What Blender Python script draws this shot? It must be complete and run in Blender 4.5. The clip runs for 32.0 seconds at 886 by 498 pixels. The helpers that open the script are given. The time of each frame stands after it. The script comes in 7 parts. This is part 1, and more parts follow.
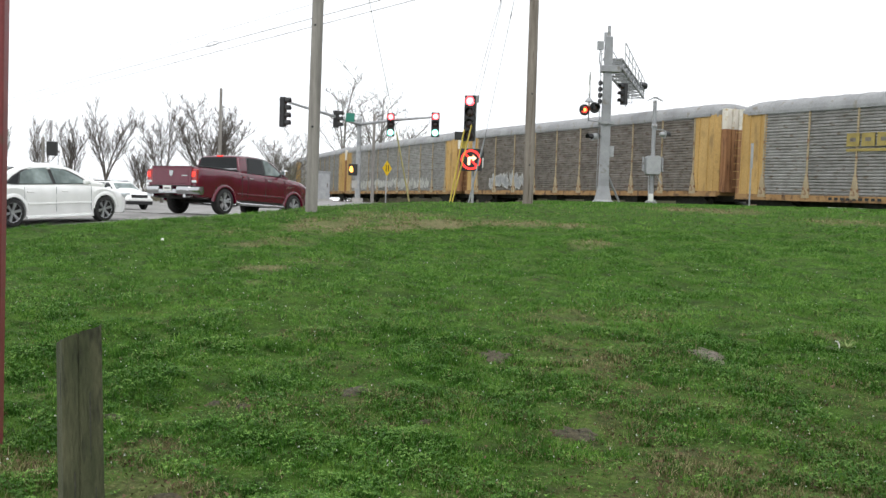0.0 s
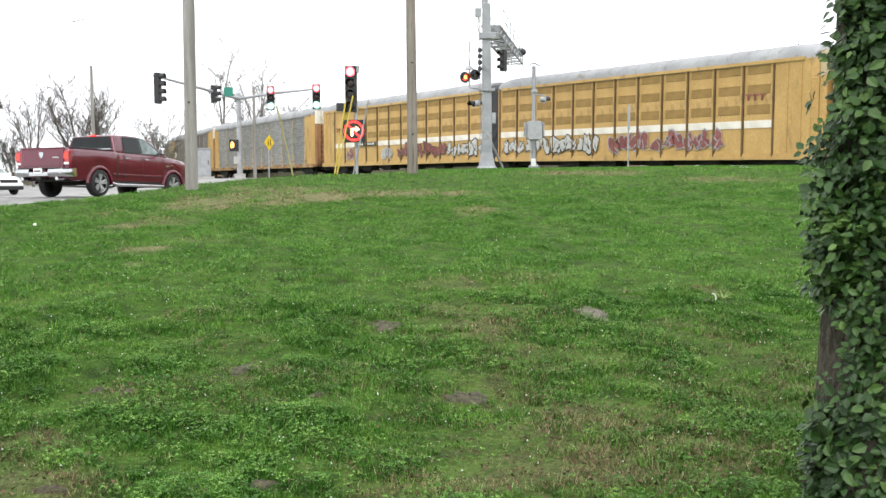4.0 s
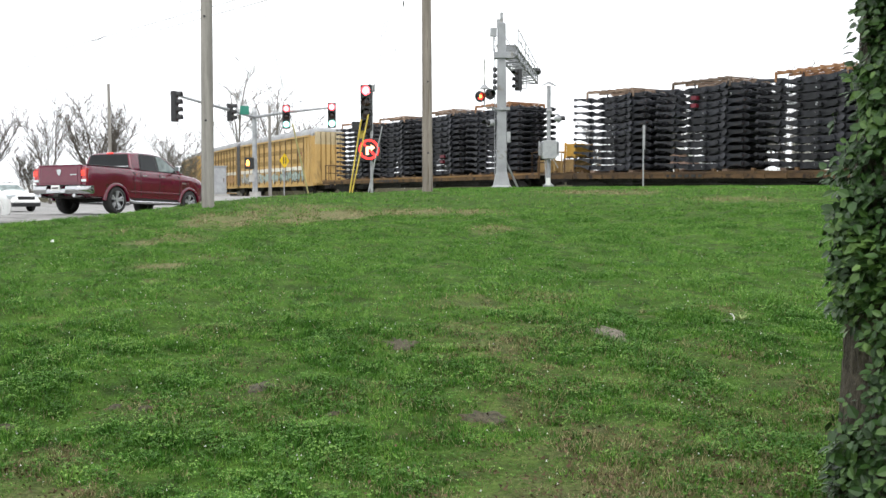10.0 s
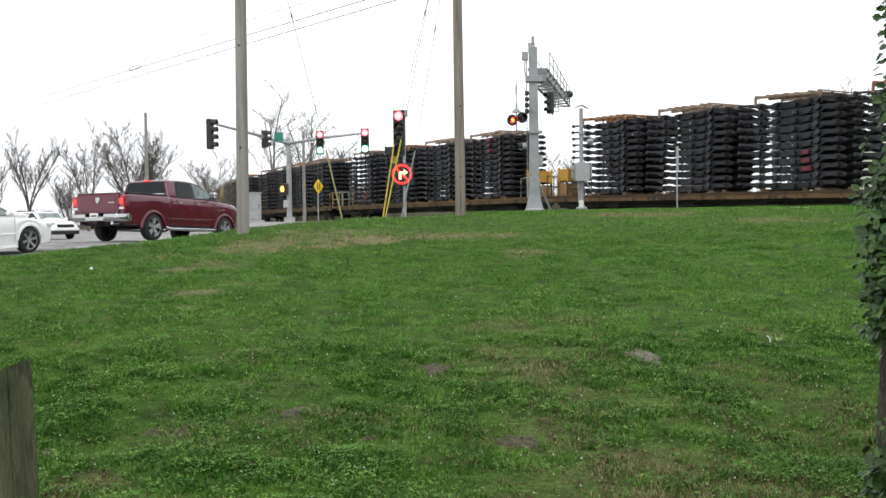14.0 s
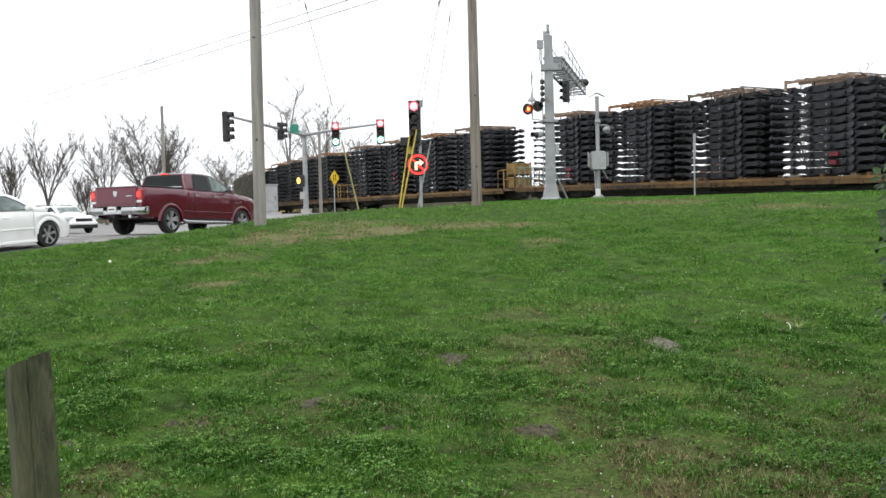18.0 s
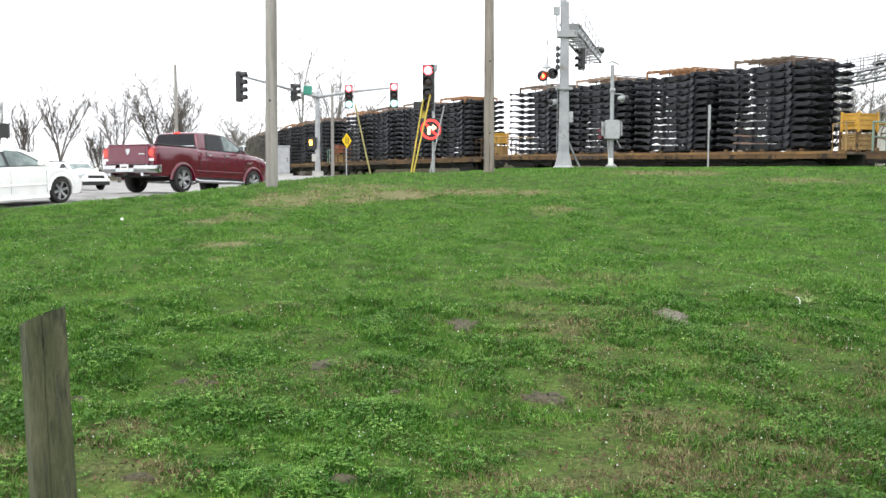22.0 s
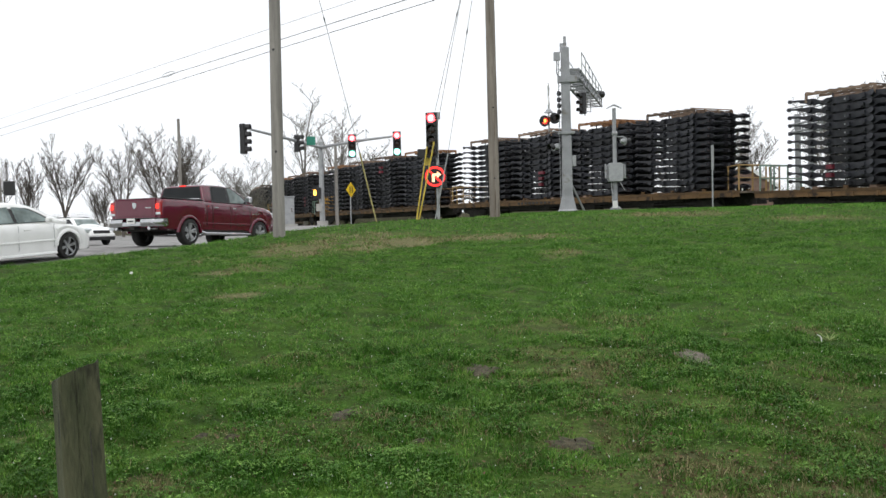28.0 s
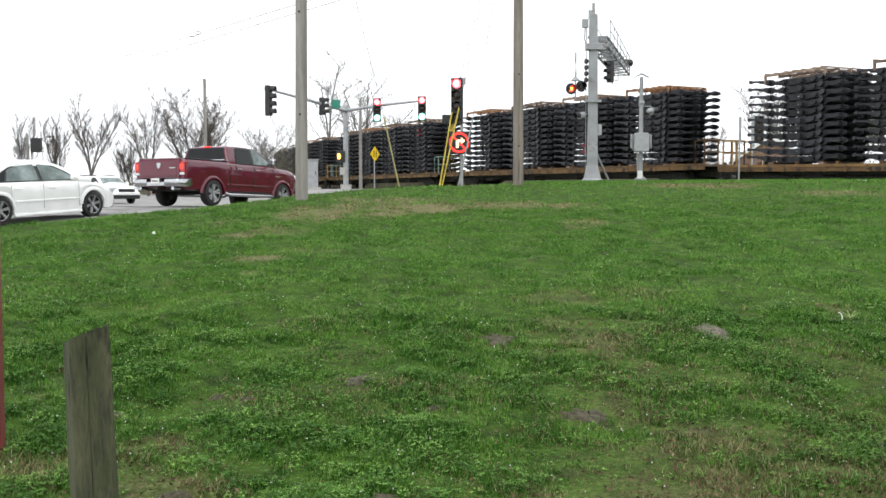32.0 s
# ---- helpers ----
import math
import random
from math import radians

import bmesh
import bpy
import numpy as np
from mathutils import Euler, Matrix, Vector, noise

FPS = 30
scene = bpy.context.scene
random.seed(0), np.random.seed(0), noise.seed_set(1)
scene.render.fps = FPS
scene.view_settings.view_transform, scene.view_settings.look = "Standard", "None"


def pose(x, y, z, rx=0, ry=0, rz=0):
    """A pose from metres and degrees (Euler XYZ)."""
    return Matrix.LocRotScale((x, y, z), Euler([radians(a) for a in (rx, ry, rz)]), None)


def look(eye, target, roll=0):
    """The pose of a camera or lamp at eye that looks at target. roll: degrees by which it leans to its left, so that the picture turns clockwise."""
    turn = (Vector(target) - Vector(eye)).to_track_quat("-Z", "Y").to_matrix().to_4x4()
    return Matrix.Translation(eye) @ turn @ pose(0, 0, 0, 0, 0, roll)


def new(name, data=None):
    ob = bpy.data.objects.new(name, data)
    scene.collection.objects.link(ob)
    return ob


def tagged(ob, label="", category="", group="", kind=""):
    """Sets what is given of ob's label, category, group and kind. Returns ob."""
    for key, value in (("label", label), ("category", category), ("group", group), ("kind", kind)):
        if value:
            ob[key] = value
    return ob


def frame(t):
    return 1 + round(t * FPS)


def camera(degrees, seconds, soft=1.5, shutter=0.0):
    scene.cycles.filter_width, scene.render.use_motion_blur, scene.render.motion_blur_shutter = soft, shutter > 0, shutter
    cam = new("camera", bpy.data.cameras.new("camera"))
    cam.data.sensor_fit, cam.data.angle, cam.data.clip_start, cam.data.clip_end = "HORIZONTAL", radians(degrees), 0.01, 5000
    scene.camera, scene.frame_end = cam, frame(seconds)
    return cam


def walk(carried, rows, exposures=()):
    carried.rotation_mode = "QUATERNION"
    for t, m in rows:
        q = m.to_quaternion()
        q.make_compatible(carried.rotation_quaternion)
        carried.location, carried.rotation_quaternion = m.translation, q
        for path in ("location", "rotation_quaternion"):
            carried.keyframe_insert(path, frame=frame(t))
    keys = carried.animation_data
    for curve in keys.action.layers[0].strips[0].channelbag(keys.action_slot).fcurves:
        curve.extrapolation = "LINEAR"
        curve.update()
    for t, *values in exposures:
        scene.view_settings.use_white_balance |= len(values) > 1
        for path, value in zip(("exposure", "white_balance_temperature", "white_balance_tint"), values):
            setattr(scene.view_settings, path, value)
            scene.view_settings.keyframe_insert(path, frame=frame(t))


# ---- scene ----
cam = camera(48.0, 32.0)
METRES, EYE, TILT, LEAN, TURN = 8.0, 1.5, 0.0, 0.0, -35.5
PATH = [
    (0, (0.051, -0.206, 1.57), (0.04, 1.792, 1.486), 1.9),
    (0.5, (0.059, -0.212, 1.57), (0.017, 1.785, 1.473), 2.5),
    (1, (0.064, -0.212, 1.57), (0.031, 1.785, 1.46), 1.3),
    (1.5, (0.071, -0.241, 1.575), (0.073, 1.756, 1.462), 0.8),
    (2, (0.053, -0.236, 1.57), (0.119, 1.76, 1.456), 1.0),
    (2.5, (0.05, -0.25, 1.571), (0.153, 1.744, 1.453), -1.2),
    (4.5, (0.093, -0.177, 1.555), (0.319, 1.805, 1.413), -0.0),
    (5, (0.098, -0.178, 1.562), (0.253, 1.812, 1.448), 0.2),
    (5.5, (0.066, -0.174, 1.565), (0.128, 1.823, 1.474), 0.6),
    (6, (0.058, -0.184, 1.561), (0.084, 1.814, 1.483), 0.2),
    (6.5, (0.055, -0.172, 1.55), (0.072, 1.826, 1.475), -0.3),
    (7, (0.051, -0.177, 1.559), (0.092, 1.821, 1.48), -0.2),
    (7.5, (0.029, -0.17, 1.561), (0.067, 1.828, 1.483), 0.2),
    (8, (0.062, -0.176, 1.553), (0.152, 1.82, 1.473), -1.9),
    (8.5, (0.097, -0.221, 1.55), (0.321, 1.764, 1.449), -3.7),
    (9, (0.078, -0.258, 1.565), (0.362, 1.718, 1.445), -2.6),
    (9.5, (0.053, -0.193, 1.555), (0.277, 1.792, 1.443), -0.8),
    (10, (0.048, -0.177, 1.557), (0.234, 1.812, 1.455), -0.1),
    (10.5, (0.043, -0.175, 1.558), (0.21, 1.816, 1.471), -0.3),
    (11, (0.037, -0.174, 1.563), (0.192, 1.819, 1.489), -0.2),
    (11.5, (0.035, -0.186, 1.564), (0.172, 1.808, 1.493), -0.1),
    (12, (0.042, -0.174, 1.562), (0.168, 1.82, 1.487), -0.5),
    (12.5, (0.048, -0.181, 1.564), (0.169, 1.814, 1.49), -0.7),
    (13, (0.047, -0.185, 1.56), (0.166, 1.811, 1.496), -0.5),
    (13.5, (0.037, -0.203, 1.569), (0.159, 1.793, 1.515), -0.6),
    (15.5, (0.157, -0.227, 1.556), (0.237, 1.77, 1.491), -1.8),
    (16, (0.157, -0.215, 1.554), (0.211, 1.783, 1.479), -1.8),
    (16.5, (0.133, -0.203, 1.552), (0.19, 1.794, 1.468), -1.5),
    (17, (0.108, -0.188, 1.553), (0.178, 1.809, 1.467), -1.9),
    (17.5, (0.082, -0.195, 1.556), (0.164, 1.801, 1.477), -1.9),
    (18, (0.053, -0.195, 1.557), (0.138, 1.801, 1.484), -1.3),
    (18.5, (0.057, -0.211, 1.556), (0.163, 1.784, 1.48), -2.2),
    (19, (0.125, -0.291, 1.56), (0.44, 1.681, 1.455), -5.9),
    (19.5, (0.088, -0.254, 1.544), (0.487, 1.702, 1.421), -3.8),
    (20, (0.083, -0.257, 1.55), (0.469, 1.701, 1.418), -3.7),
    (20.5, (0.092, -0.279, 1.554), (0.424, 1.688, 1.406), -3.4),
    (21, (0.087, -0.301, 1.57), (0.339, 1.677, 1.419), -0.5),
    (21.5, (0.062, -0.326, 1.576), (0.226, 1.662, 1.428), 0.3),
    (22, (0.042, -0.202, 1.561), (0.106, 1.792, 1.419), 0.1),
    (22.5, (0.071, -0.196, 1.557), (0.06, 1.799, 1.418), -0.6),
    (23, (0.073, -0.184, 1.558), (0.014, 1.811, 1.428), -2.5),
    (23.5, (0.032, -0.174, 1.552), (0.006, 1.822, 1.437), -2.5),
    (24, (-0.011, -0.168, 1.548), (-0.016, 1.829, 1.442), -2.7),
    (24.5, (-0.03, -0.167, 1.547), (-0.019, 1.83, 1.445), -2.8),
    (25, (-0.051, -0.176, 1.546), (-0.024, 1.821, 1.451), -2.1),
    (25.5, (-0.078, -0.179, 1.548), (-0.018, 1.818, 1.462), -1.3),
    (27.5, (-0.091, -0.12, 1.551), (-0.031, 1.878, 1.505), -1.5),
    (28, (-0.075, -0.128, 1.549), (-0.017, 1.871, 1.501), -1.3),
    (28.5, (-0.028, -0.103, 1.542), (0.052, 1.895, 1.502), -1.3),
    (29, (-0.028, -0.165, 1.556), (0.165, 1.825, 1.513), -1.5),
    (29.5, (0.033, -0.010, 1.515), (0.299, 1.972, 1.473), -2.3),
    (30, (0.030, -0.009, 1.503), (0.326, 1.968, 1.453), -1.5),
    (30.5, (0.010, -0.081, 1.516), (0.203, 1.908, 1.450), -1.0),
    (31, (0.025, -0.142, 1.529), (0.147, 1.853, 1.446), 0.1),
    (31.5, (0.008, -0.120, 1.550), (0.068, 1.877, 1.463), -1.2),
    (32, (-0.037, -0.106, 1.567), (-0.026, 1.89, 1.451), -0.0),
]
EXPOSURES = [(0, 0.38), (1, 0.43), (2, 0.6), (2.5, 0.73), (4.5, 0.98), (5, 0.93), (6, 0.43), (7, 0.28), (8, 0.35), (9, 0.65), (9.5, 0.75), (10, 0.75), (11, 0.56), (12, 0.42), (13, 0.47), (15.5, 0.29), (16, 0.29), (17, 0.46), (18, 0.46), (18.5, 0.38), (19, 0.38), (20, 0.97), (21, 1.13), (22, 1.05), (23, 0.90), (24, 0.64), (25, 0.51), (25.5, 0.43), (27.5, 0.13), (28, 0.14), (29, 0.05), (30, 0.23), (31, 0.46), (32, 0.58)]
walk(cam, [(t, look(eye, target, roll)) for t, eye, target, roll in PATH], EXPOSURES)

# ---- world, sun and exposure ----
world = bpy.data.worlds.new("overcast_sky")
scene.world = world
world.use_nodes = True
wn, wl = world.node_tree.nodes, world.node_tree.links
sky = wn.new("ShaderNodeTexSky")
sky.sky_type, sky.sun_disc = "NISHITA", False
sky.sun_elevation, sky.sun_rotation = radians(50), radians(200)
sky.dust_density, sky.air_density = 5.0, 1.0
pale = wn.new("ShaderNodeHueSaturation")
pale.inputs["Saturation"].default_value = 0.25
wl.new(sky.outputs[0], pale.inputs["Color"])
cloud = wn.new("ShaderNodeMix")
cloud.data_type = "RGBA"
cloud.inputs[0].default_value = 0.94
wl.new(pale.outputs[0], cloud.inputs[6])
cloud.inputs[7].default_value = (10.3, 10.6, 11.0, 1)
wl.new(cloud.outputs[2], wn["Background"].inputs["Color"])
wn["Background"].inputs["Strength"].default_value = 0.1

sun_data = bpy.data.lights.new("sun", "SUN")
sun_data.energy, sun_data.angle, sun_data.color = 0.9, radians(40), (1.0, 0.97, 0.92)
sun = new("sun", sun_data)
sun.matrix_world = look((0, 0, 50), (0.22, 0.6, 49.1))


# ---- materials ----
def shader(name, rough=0.7, metal=0.0):
    m = bpy.data.materials.new(name)
    m.use_nodes = True
    b = m.node_tree.nodes["Principled BSDF"]
    b.inputs["Roughness"].default_value, b.inputs["Metallic"].default_value = rough, metal
    return m, m.node_tree.nodes, m.node_tree.links, b


def mottled(name, a, b, scale=8.0, rough=0.7, metal=0.0, fine=60.0, bump=0.15, vary=0.0, stretch=(1, 1, 1), dirt=None, amount=0.5, coat=0.0, spec=0.5):
    """A surface of two tones in broad patches, a fine grain over them, and fine relief."""
    m, n, l, bs = shader(name, rough, metal)
    bs.inputs["Coat Weight"].default_value = coat
    bs.inputs["Specular IOR Level"].default_value = spec
    co = n.new("ShaderNodeTexCoord")
    mp = n.new("ShaderNodeMapping")
    mp.inputs["Scale"].default_value = stretch
    l.new(co.outputs["Object"], mp.inputs[0])
    big = n.new("ShaderNodeTexNoise")
    big.inputs["Scale"].default_value, big.inputs["Detail"].default_value = scale, 5
    small = n.new("ShaderNodeTexNoise")
    small.inputs["Scale"].default_value, small.inputs["Detail"].default_value = fine, 4
    l.new(mp.outputs[0], big.inputs["Vector"])
    l.new(mp.outputs[0], small.inputs["Vector"])
    ramp = n.new("ShaderNodeValToRGB")
    ramp.color_ramp.elements[0].position, ramp.color_ramp.elements[1].position = 0.35, 0.65
    ramp.color_ramp.elements[0].color, ramp.color_ramp.elements[1].color = (*a, 1), (*b, 1)
    l.new(big.outputs[0], ramp.inputs[0])
    col = ramp.outputs[0]
    grain = n.new("ShaderNodeMix")
    grain.data_type, grain.blend_type = "RGBA", "OVERLAY"
    grain.inputs[0].default_value = 0.35
    l.new(col, grain.inputs[6])
    l.new(small.outputs[0], grain.inputs[7])
    col = grain.outputs[2]
    if dirt:
        spot = n.new("ShaderNodeTexNoise")
        spot.inputs["Scale"].default_value, spot.inputs["Detail"].default_value = scale * 2.3, 8
        l.new(mp.outputs[0], spot.inputs["Vector"])
        cut = n.new("ShaderNodeMapRange")
        cut.inputs[1].default_value, cut.inputs[2].default_value = 0.62 - 0.25 * amount, 0.72 - 0.2 * amount
        l.new(spot.outputs[0], cut.inputs[0])
        mix = n.new("ShaderNodeMix")
        mix.data_type = "RGBA"
        l.new(cut.outputs[0], mix.inputs[0])
        l.new(col, mix.inputs[6])
        mix.inputs[7].default_value = (*dirt, 1)
        col = mix.outputs[2]
    if vary:
        info = n.new("ShaderNodeObjectInfo")
        hsv = n.new("ShaderNodeHueSaturation")
        rng = n.new("ShaderNodeMapRange")
        rng.inputs[3].default_value, rng.inputs[4].default_value = 1 - vary, 1 + vary
        l.new(info.outputs["Random"], rng.inputs[0])
        l.new(rng.outputs[0], hsv.inputs["Value"])
        l.new(col, hsv.inputs["Color"])
        col = hsv.outputs[0]
    l.new(col, bs.inputs["Base Color"])
    if bump:
        bp = n.new("ShaderNodeBump")
        bp.inputs["Strength"].default_value, bp.inputs["Distance"].default_value = bump, 0.02
        l.new(small.outputs[0], bp.inputs["Height"])
        l.new(bp.outputs[0], bs.inputs["Normal"])
    return m


def glow(name, colour, strength):
    m, n, l, b = shader(name, 0.4)
    b.inputs["Base Color"].default_value = (*colour, 1)
    b.inputs["Emission Color"].default_value = (*colour, 1)
    b.inputs["Emission Strength"].default_value = strength
    return m


def paint(name, colour, rough=0.3, metal=0.0, coat=0.0, spec=0.5):
    return mottled(name, colour, tuple(min(1, c * 1.08 + 0.002) for c in colour), 3.0, rough, metal, 200, 0.02, coat=coat, spec=spec)


POLE = mottled("weathered_pole_wood", (0.20, 0.187, 0.172), (0.30, 0.28, 0.258), 3, 0.9, 0, 30, 0.4, stretch=(3, 3, 0.15))
POLE_BROWN = mottled("brown_pole_wood", (0.165, 0.142, 0.12), (0.265, 0.232, 0.20), 3, 0.9, 0, 30, 0.4, stretch=(3, 3, 0.15), dirt=(0.10, 0.075, 0.055), amount=0.2)
POST = mottled("mossy_post_wood", (0.046, 0.054, 0.024), (0.098, 0.097, 0.054), 4, 0.95, 0, 38, 0.8, stretch=(3, 3, 0.6), dirt=(0.024, 0.026, 0.014), amount=0.2)
POST_END = mottled("dark_end_grain", (0.03, 0.03, 0.026), (0.075, 0.07, 0.06), 20, 0.95, 0, 90, 0.8)
RED_STEEL = mottled("red_painted_steel", (0.165, 0.022, 0.024), (0.20, 0.032, 0.033), 4, 0.55, 0, 80, 0.1, dirt=(0.12, 0.045, 0.03), amount=0.05)
GALV = mottled("galvanised_steel", (0.32, 0.33, 0.34), (0.44, 0.45, 0.46), 4, 0.5, 0.5, 70, 0.1)
SILVER = mottled("silver_painted_steel", (0.25, 0.258, 0.27), (0.34, 0.35, 0.362), 1.5, 0.55, 0.2, 60, 0.1, dirt=(0.20, 0.19, 0.175), amount=0.12)
GREY_BOX = mottled("grey_box_paint", (0.30, 0.31, 0.32), (0.38, 0.39, 0.40), 4, 0.6, 0.1, 60, 0.1)
BLACK = mottled("black_housing_paint", (0.012, 0.012, 0.013), (0.022, 0.022, 0.023), 10, 0.5, 0, 90, 0.1)
RUBBER = mottled("tyre_rubber", (0.014, 0.014, 0.014), (0.028, 0.027, 0.026), 12, 0.85, 0, 120, 0.3)
DARK = mottled("dark_underside", (0.012, 0.011, 0.010), (0.03, 0.027, 0.024), 5, 0.9, 0, 60, 0.2)
WHITE_PAINT = paint("white_car_paint", (0.84, 0.84, 0.83), 0.25, 0, 0.6)
RED_PAINT = paint("deep_red_car_paint", (0.098, 0.0016, 0.017), 0.22, 0.0, 0.6)
CHROME = paint("chrome", (0.46, 0.46, 0.47), 0.16, 1.0)
ALLOY = paint("alloy_wheel", (0.42, 0.425, 0.44), 0.32, 0.5)
CAR_GLASS = paint("tinted_car_glass", (0.008, 0.010, 0.011), 0.06, 0.0, 0.0, 0.22)
# sky reflection and the view through are painted into this glass colour
SKY_GLASS = mottled("sky_painted_car_glass", (0.10, 0.13, 0.125), (0.27, 0.33, 0.32), 2.2, 0.06, 0.0, 5, 0.0, spec=0.45)
TRIM_BLACK = paint("black_trim", (0.015, 0.015, 0.016), 0.5)
TAIL = glow("lit_tail_lamp", (1.0, 0.035, 0.02), 0.95)
TAIL_DARK = paint("red_lamp_lens", (0.32, 0.01, 0.012), 0.12, 0, 0.8)
BULB_DULL = paint("amber_lens", (0.55, 0.22, 0.03), 0.2, 0, 0.6)
HEAD = paint("clear_lamp_lens", (0.62, 0.65, 0.68), 0.1, 0.2, 0.8)
LAMP_RED = glow("lit_red_signal", (1.0, 0.07, 0.085), 6.0)
LAMP_GREEN = glow("lit_green_signal", (0.30, 1.0, 0.75), 3.0)
LAMP_AMBER = glow("lit_amber_hand", (1.0, 0.42, 0.06), 4.0)
LAMP_CROSS = glow("lit_crossing_lamp", (1.0, 0.05, 0.035), 1.6)
LED_RED = glow("led_red", (1.0, 0.03, 0.025), 1.6)
LED_WHITE = glow("led_pale_amber", (1.0, 0.46, 0.26), 2.0)
LENS_DARK = paint("unlit_signal_lens", (0.03, 0.015, 0.012), 0.2)
SIGN_GREEN = paint("green_sign_sheet", (0.02, 0.20, 0.14), 0.4)
SIGN_YELLOW = paint("yellow_sign_sheet", (0.75, 0.50, 0.01), 0.4)
GUARD_YELLOW = mottled("yellow_guy_guard", (0.48, 0.36, 0.05), (0.62, 0.47, 0.07), 4, 0.5, 0, 60, 0.1)
GUARD_DULL = mottled("faded_yellow_guard", (0.17, 0.155, 0.05), (0.25, 0.22, 0.07), 4, 0.6, 0, 60, 0.1)
WIRE = paint("cable", (0.07, 0.07, 0.072), 0.6)
BULB = glow("lit_bulb", (1.0, 0.38, 0.06), 4.0)
STEEL = mottled("rail_steel", (0.10, 0.07, 0.05), (0.2, 0.16, 0.13), 6, 0.5, 0.7, 60, 0.2)
WHITE_SIGN = paint("white_sign_sheet", (0.7, 0.7, 0.68), 0.5)
AR_YELLOW = mottled("weathered_yellow_steel", (0.42, 0.262, 0.085), (0.52, 0.335, 0.12), 0.8, 0.65, 0.0, 25, 0.15, stretch=(1, 1, 0.45), dirt=(0.30, 0.19, 0.07), amount=0.1)
AR_SCREEN = mottled("dull_yellow_screen", (0.25, 0.152, 0.045), (0.31, 0.195, 0.06), 2.0, 0.75, 0.0, 40, 0.4)
AR_GREY = mottled("dirty_galvanised_panel", (0.20, 0.195, 0.185), (0.30, 0.295, 0.285), 1.2, 0.6, 0.25, 25, 0.2, stretch=(1, 1, 2.5), dirt=(0.15, 0.125, 0.10), amount=0.25, vary=0.12)
AR_BROWN = mottled("brown_dirtied_panel", (0.115, 0.10, 0.085), (0.20, 0.18, 0.16), 1.2, 0.7, 0.15, 25, 0.2, stretch=(1, 1, 2.5), dirt=(0.09, 0.065, 0.045), amount=0.35, vary=0.12)
AR_ROOF = mottled("pale_rack_roof", (0.25, 0.255, 0.26), (0.33, 0.335, 0.34), 1.0, 0.65, 0.2, 20, 0.1, dirt=(0.22, 0.20, 0.17), amount=0.12)
AR_POST_TAN = mottled("tan_rusty_post", (0.30, 0.235, 0.14), (0.42, 0.34, 0.22), 2, 0.7, 0, 30, 0.2, dirt=(0.20, 0.09, 0.04), amount=0.3)
# posts of the yellow cars: their shade is put into this brown
AR_POST_SHADED = mottled("brown_shadowed_post", (0.085, 0.048, 0.018), (0.14, 0.08, 0.028), 2, 0.7, 0, 30, 0.2)
AR_RUST = mottled("rust_streaked_end", (0.22, 0.10, 0.045), (0.36, 0.19, 0.09), 1.5, 0.85, 0, 20, 0.3, stretch=(3, 3, 0.3), dirt=(0.10, 0.05, 0.03), amount=0.2)
AR_STRIPE = mottled("worn_white_stripe", (0.62, 0.58, 0.50), (0.74, 0.71, 0.64), 2, 0.6, 0, 40, 0.1, dirt=(0.48, 0.36, 0.20), amount=0.08)
FLAT_SILL = mottled("rusty_yellow_sill", (0.075, 0.042, 0.018), (0.15, 0.085, 0.035), 0.9, 0.85, 0, 25, 0.3, dirt=(0.025, 0.016, 0.011), amount=0.35, vary=0.3)
FLAT_EDGE = mottled("worn_yellow_deck_edge", (0.08, 0.045, 0.02), (0.17, 0.095, 0.03), 0.8, 0.8, 0, 25, 0.3, dirt=(0.06, 0.035, 0.02), amount=0.35, vary=0.65)
DECK_WOOD = mottled("worn_deck_planks", (0.10, 0.08, 0.06), (0.2, 0.16, 0.12), 2, 0.9, 0, 25, 0.3)
FRAME_BLACK = mottled("black_chassis_steel", (0.007, 0.0076, 0.010), (0.024, 0.0255, 0.032), 3, 0.5, 0.0, 40, 0.25, vary=0.6, spec=0.38, dirt=(0.05, 0.035, 0.03), amount=0.06)
RACK_RUST = mottled("rust_brown_rack", (0.13, 0.085, 0.06), (0.26, 0.185, 0.135), 2, 0.85, 0, 30, 0.2, vary=0.5)
SAFETY_YELLOW = mottled("safety_yellow_steel", (0.46, 0.25, 0.025), (0.56, 0.32, 0.045), 2, 0.6, 0, 40, 0.1, dirt=(0.35, 0.2, 0.05), amount=0.15)
BARK = mottled("grey_brown_bark", (0.040, 0.033, 0.022), (0.092, 0.080, 0.056), 16, 0.95, 0, 60, 1.0, stretch=(2.0, 2.0, 0.5), dirt=(0.03, 0.024, 0.018), amount=0.3)
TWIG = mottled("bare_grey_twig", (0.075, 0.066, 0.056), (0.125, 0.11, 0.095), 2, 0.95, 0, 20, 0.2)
# paler copy of TWIG for background trees, with haze put into the colour
TWIG_HAZE = mottled("bare_twig_hazed", (0.13, 0.12, 0.108), (0.19, 0.178, 0.16), 2, 0.95, 0, 20, 0.2)
CONCRETE = mottled("pale_concrete", (0.36, 0.35, 0.33), (0.46, 0.45, 0.43), 2, 0.9, 0, 50, 0.3)
WALL_CREAM = mottled("cream_siding", (0.55, 0.53, 0.47), (0.62, 0.60, 0.54), 1, 0.8, 0, 20, 0.1)
BRICK_BROWN = mottled("brown_brick", (0.16, 0.10, 0.08), (0.24, 0.16, 0.13), 3, 0.9, 0, 30, 0.3)
ROOF_GREY = mottled("grey_shingle", (0.12, 0.11, 0.11), (0.18, 0.17, 0.16), 1, 0.9, 0, 20, 0.2)


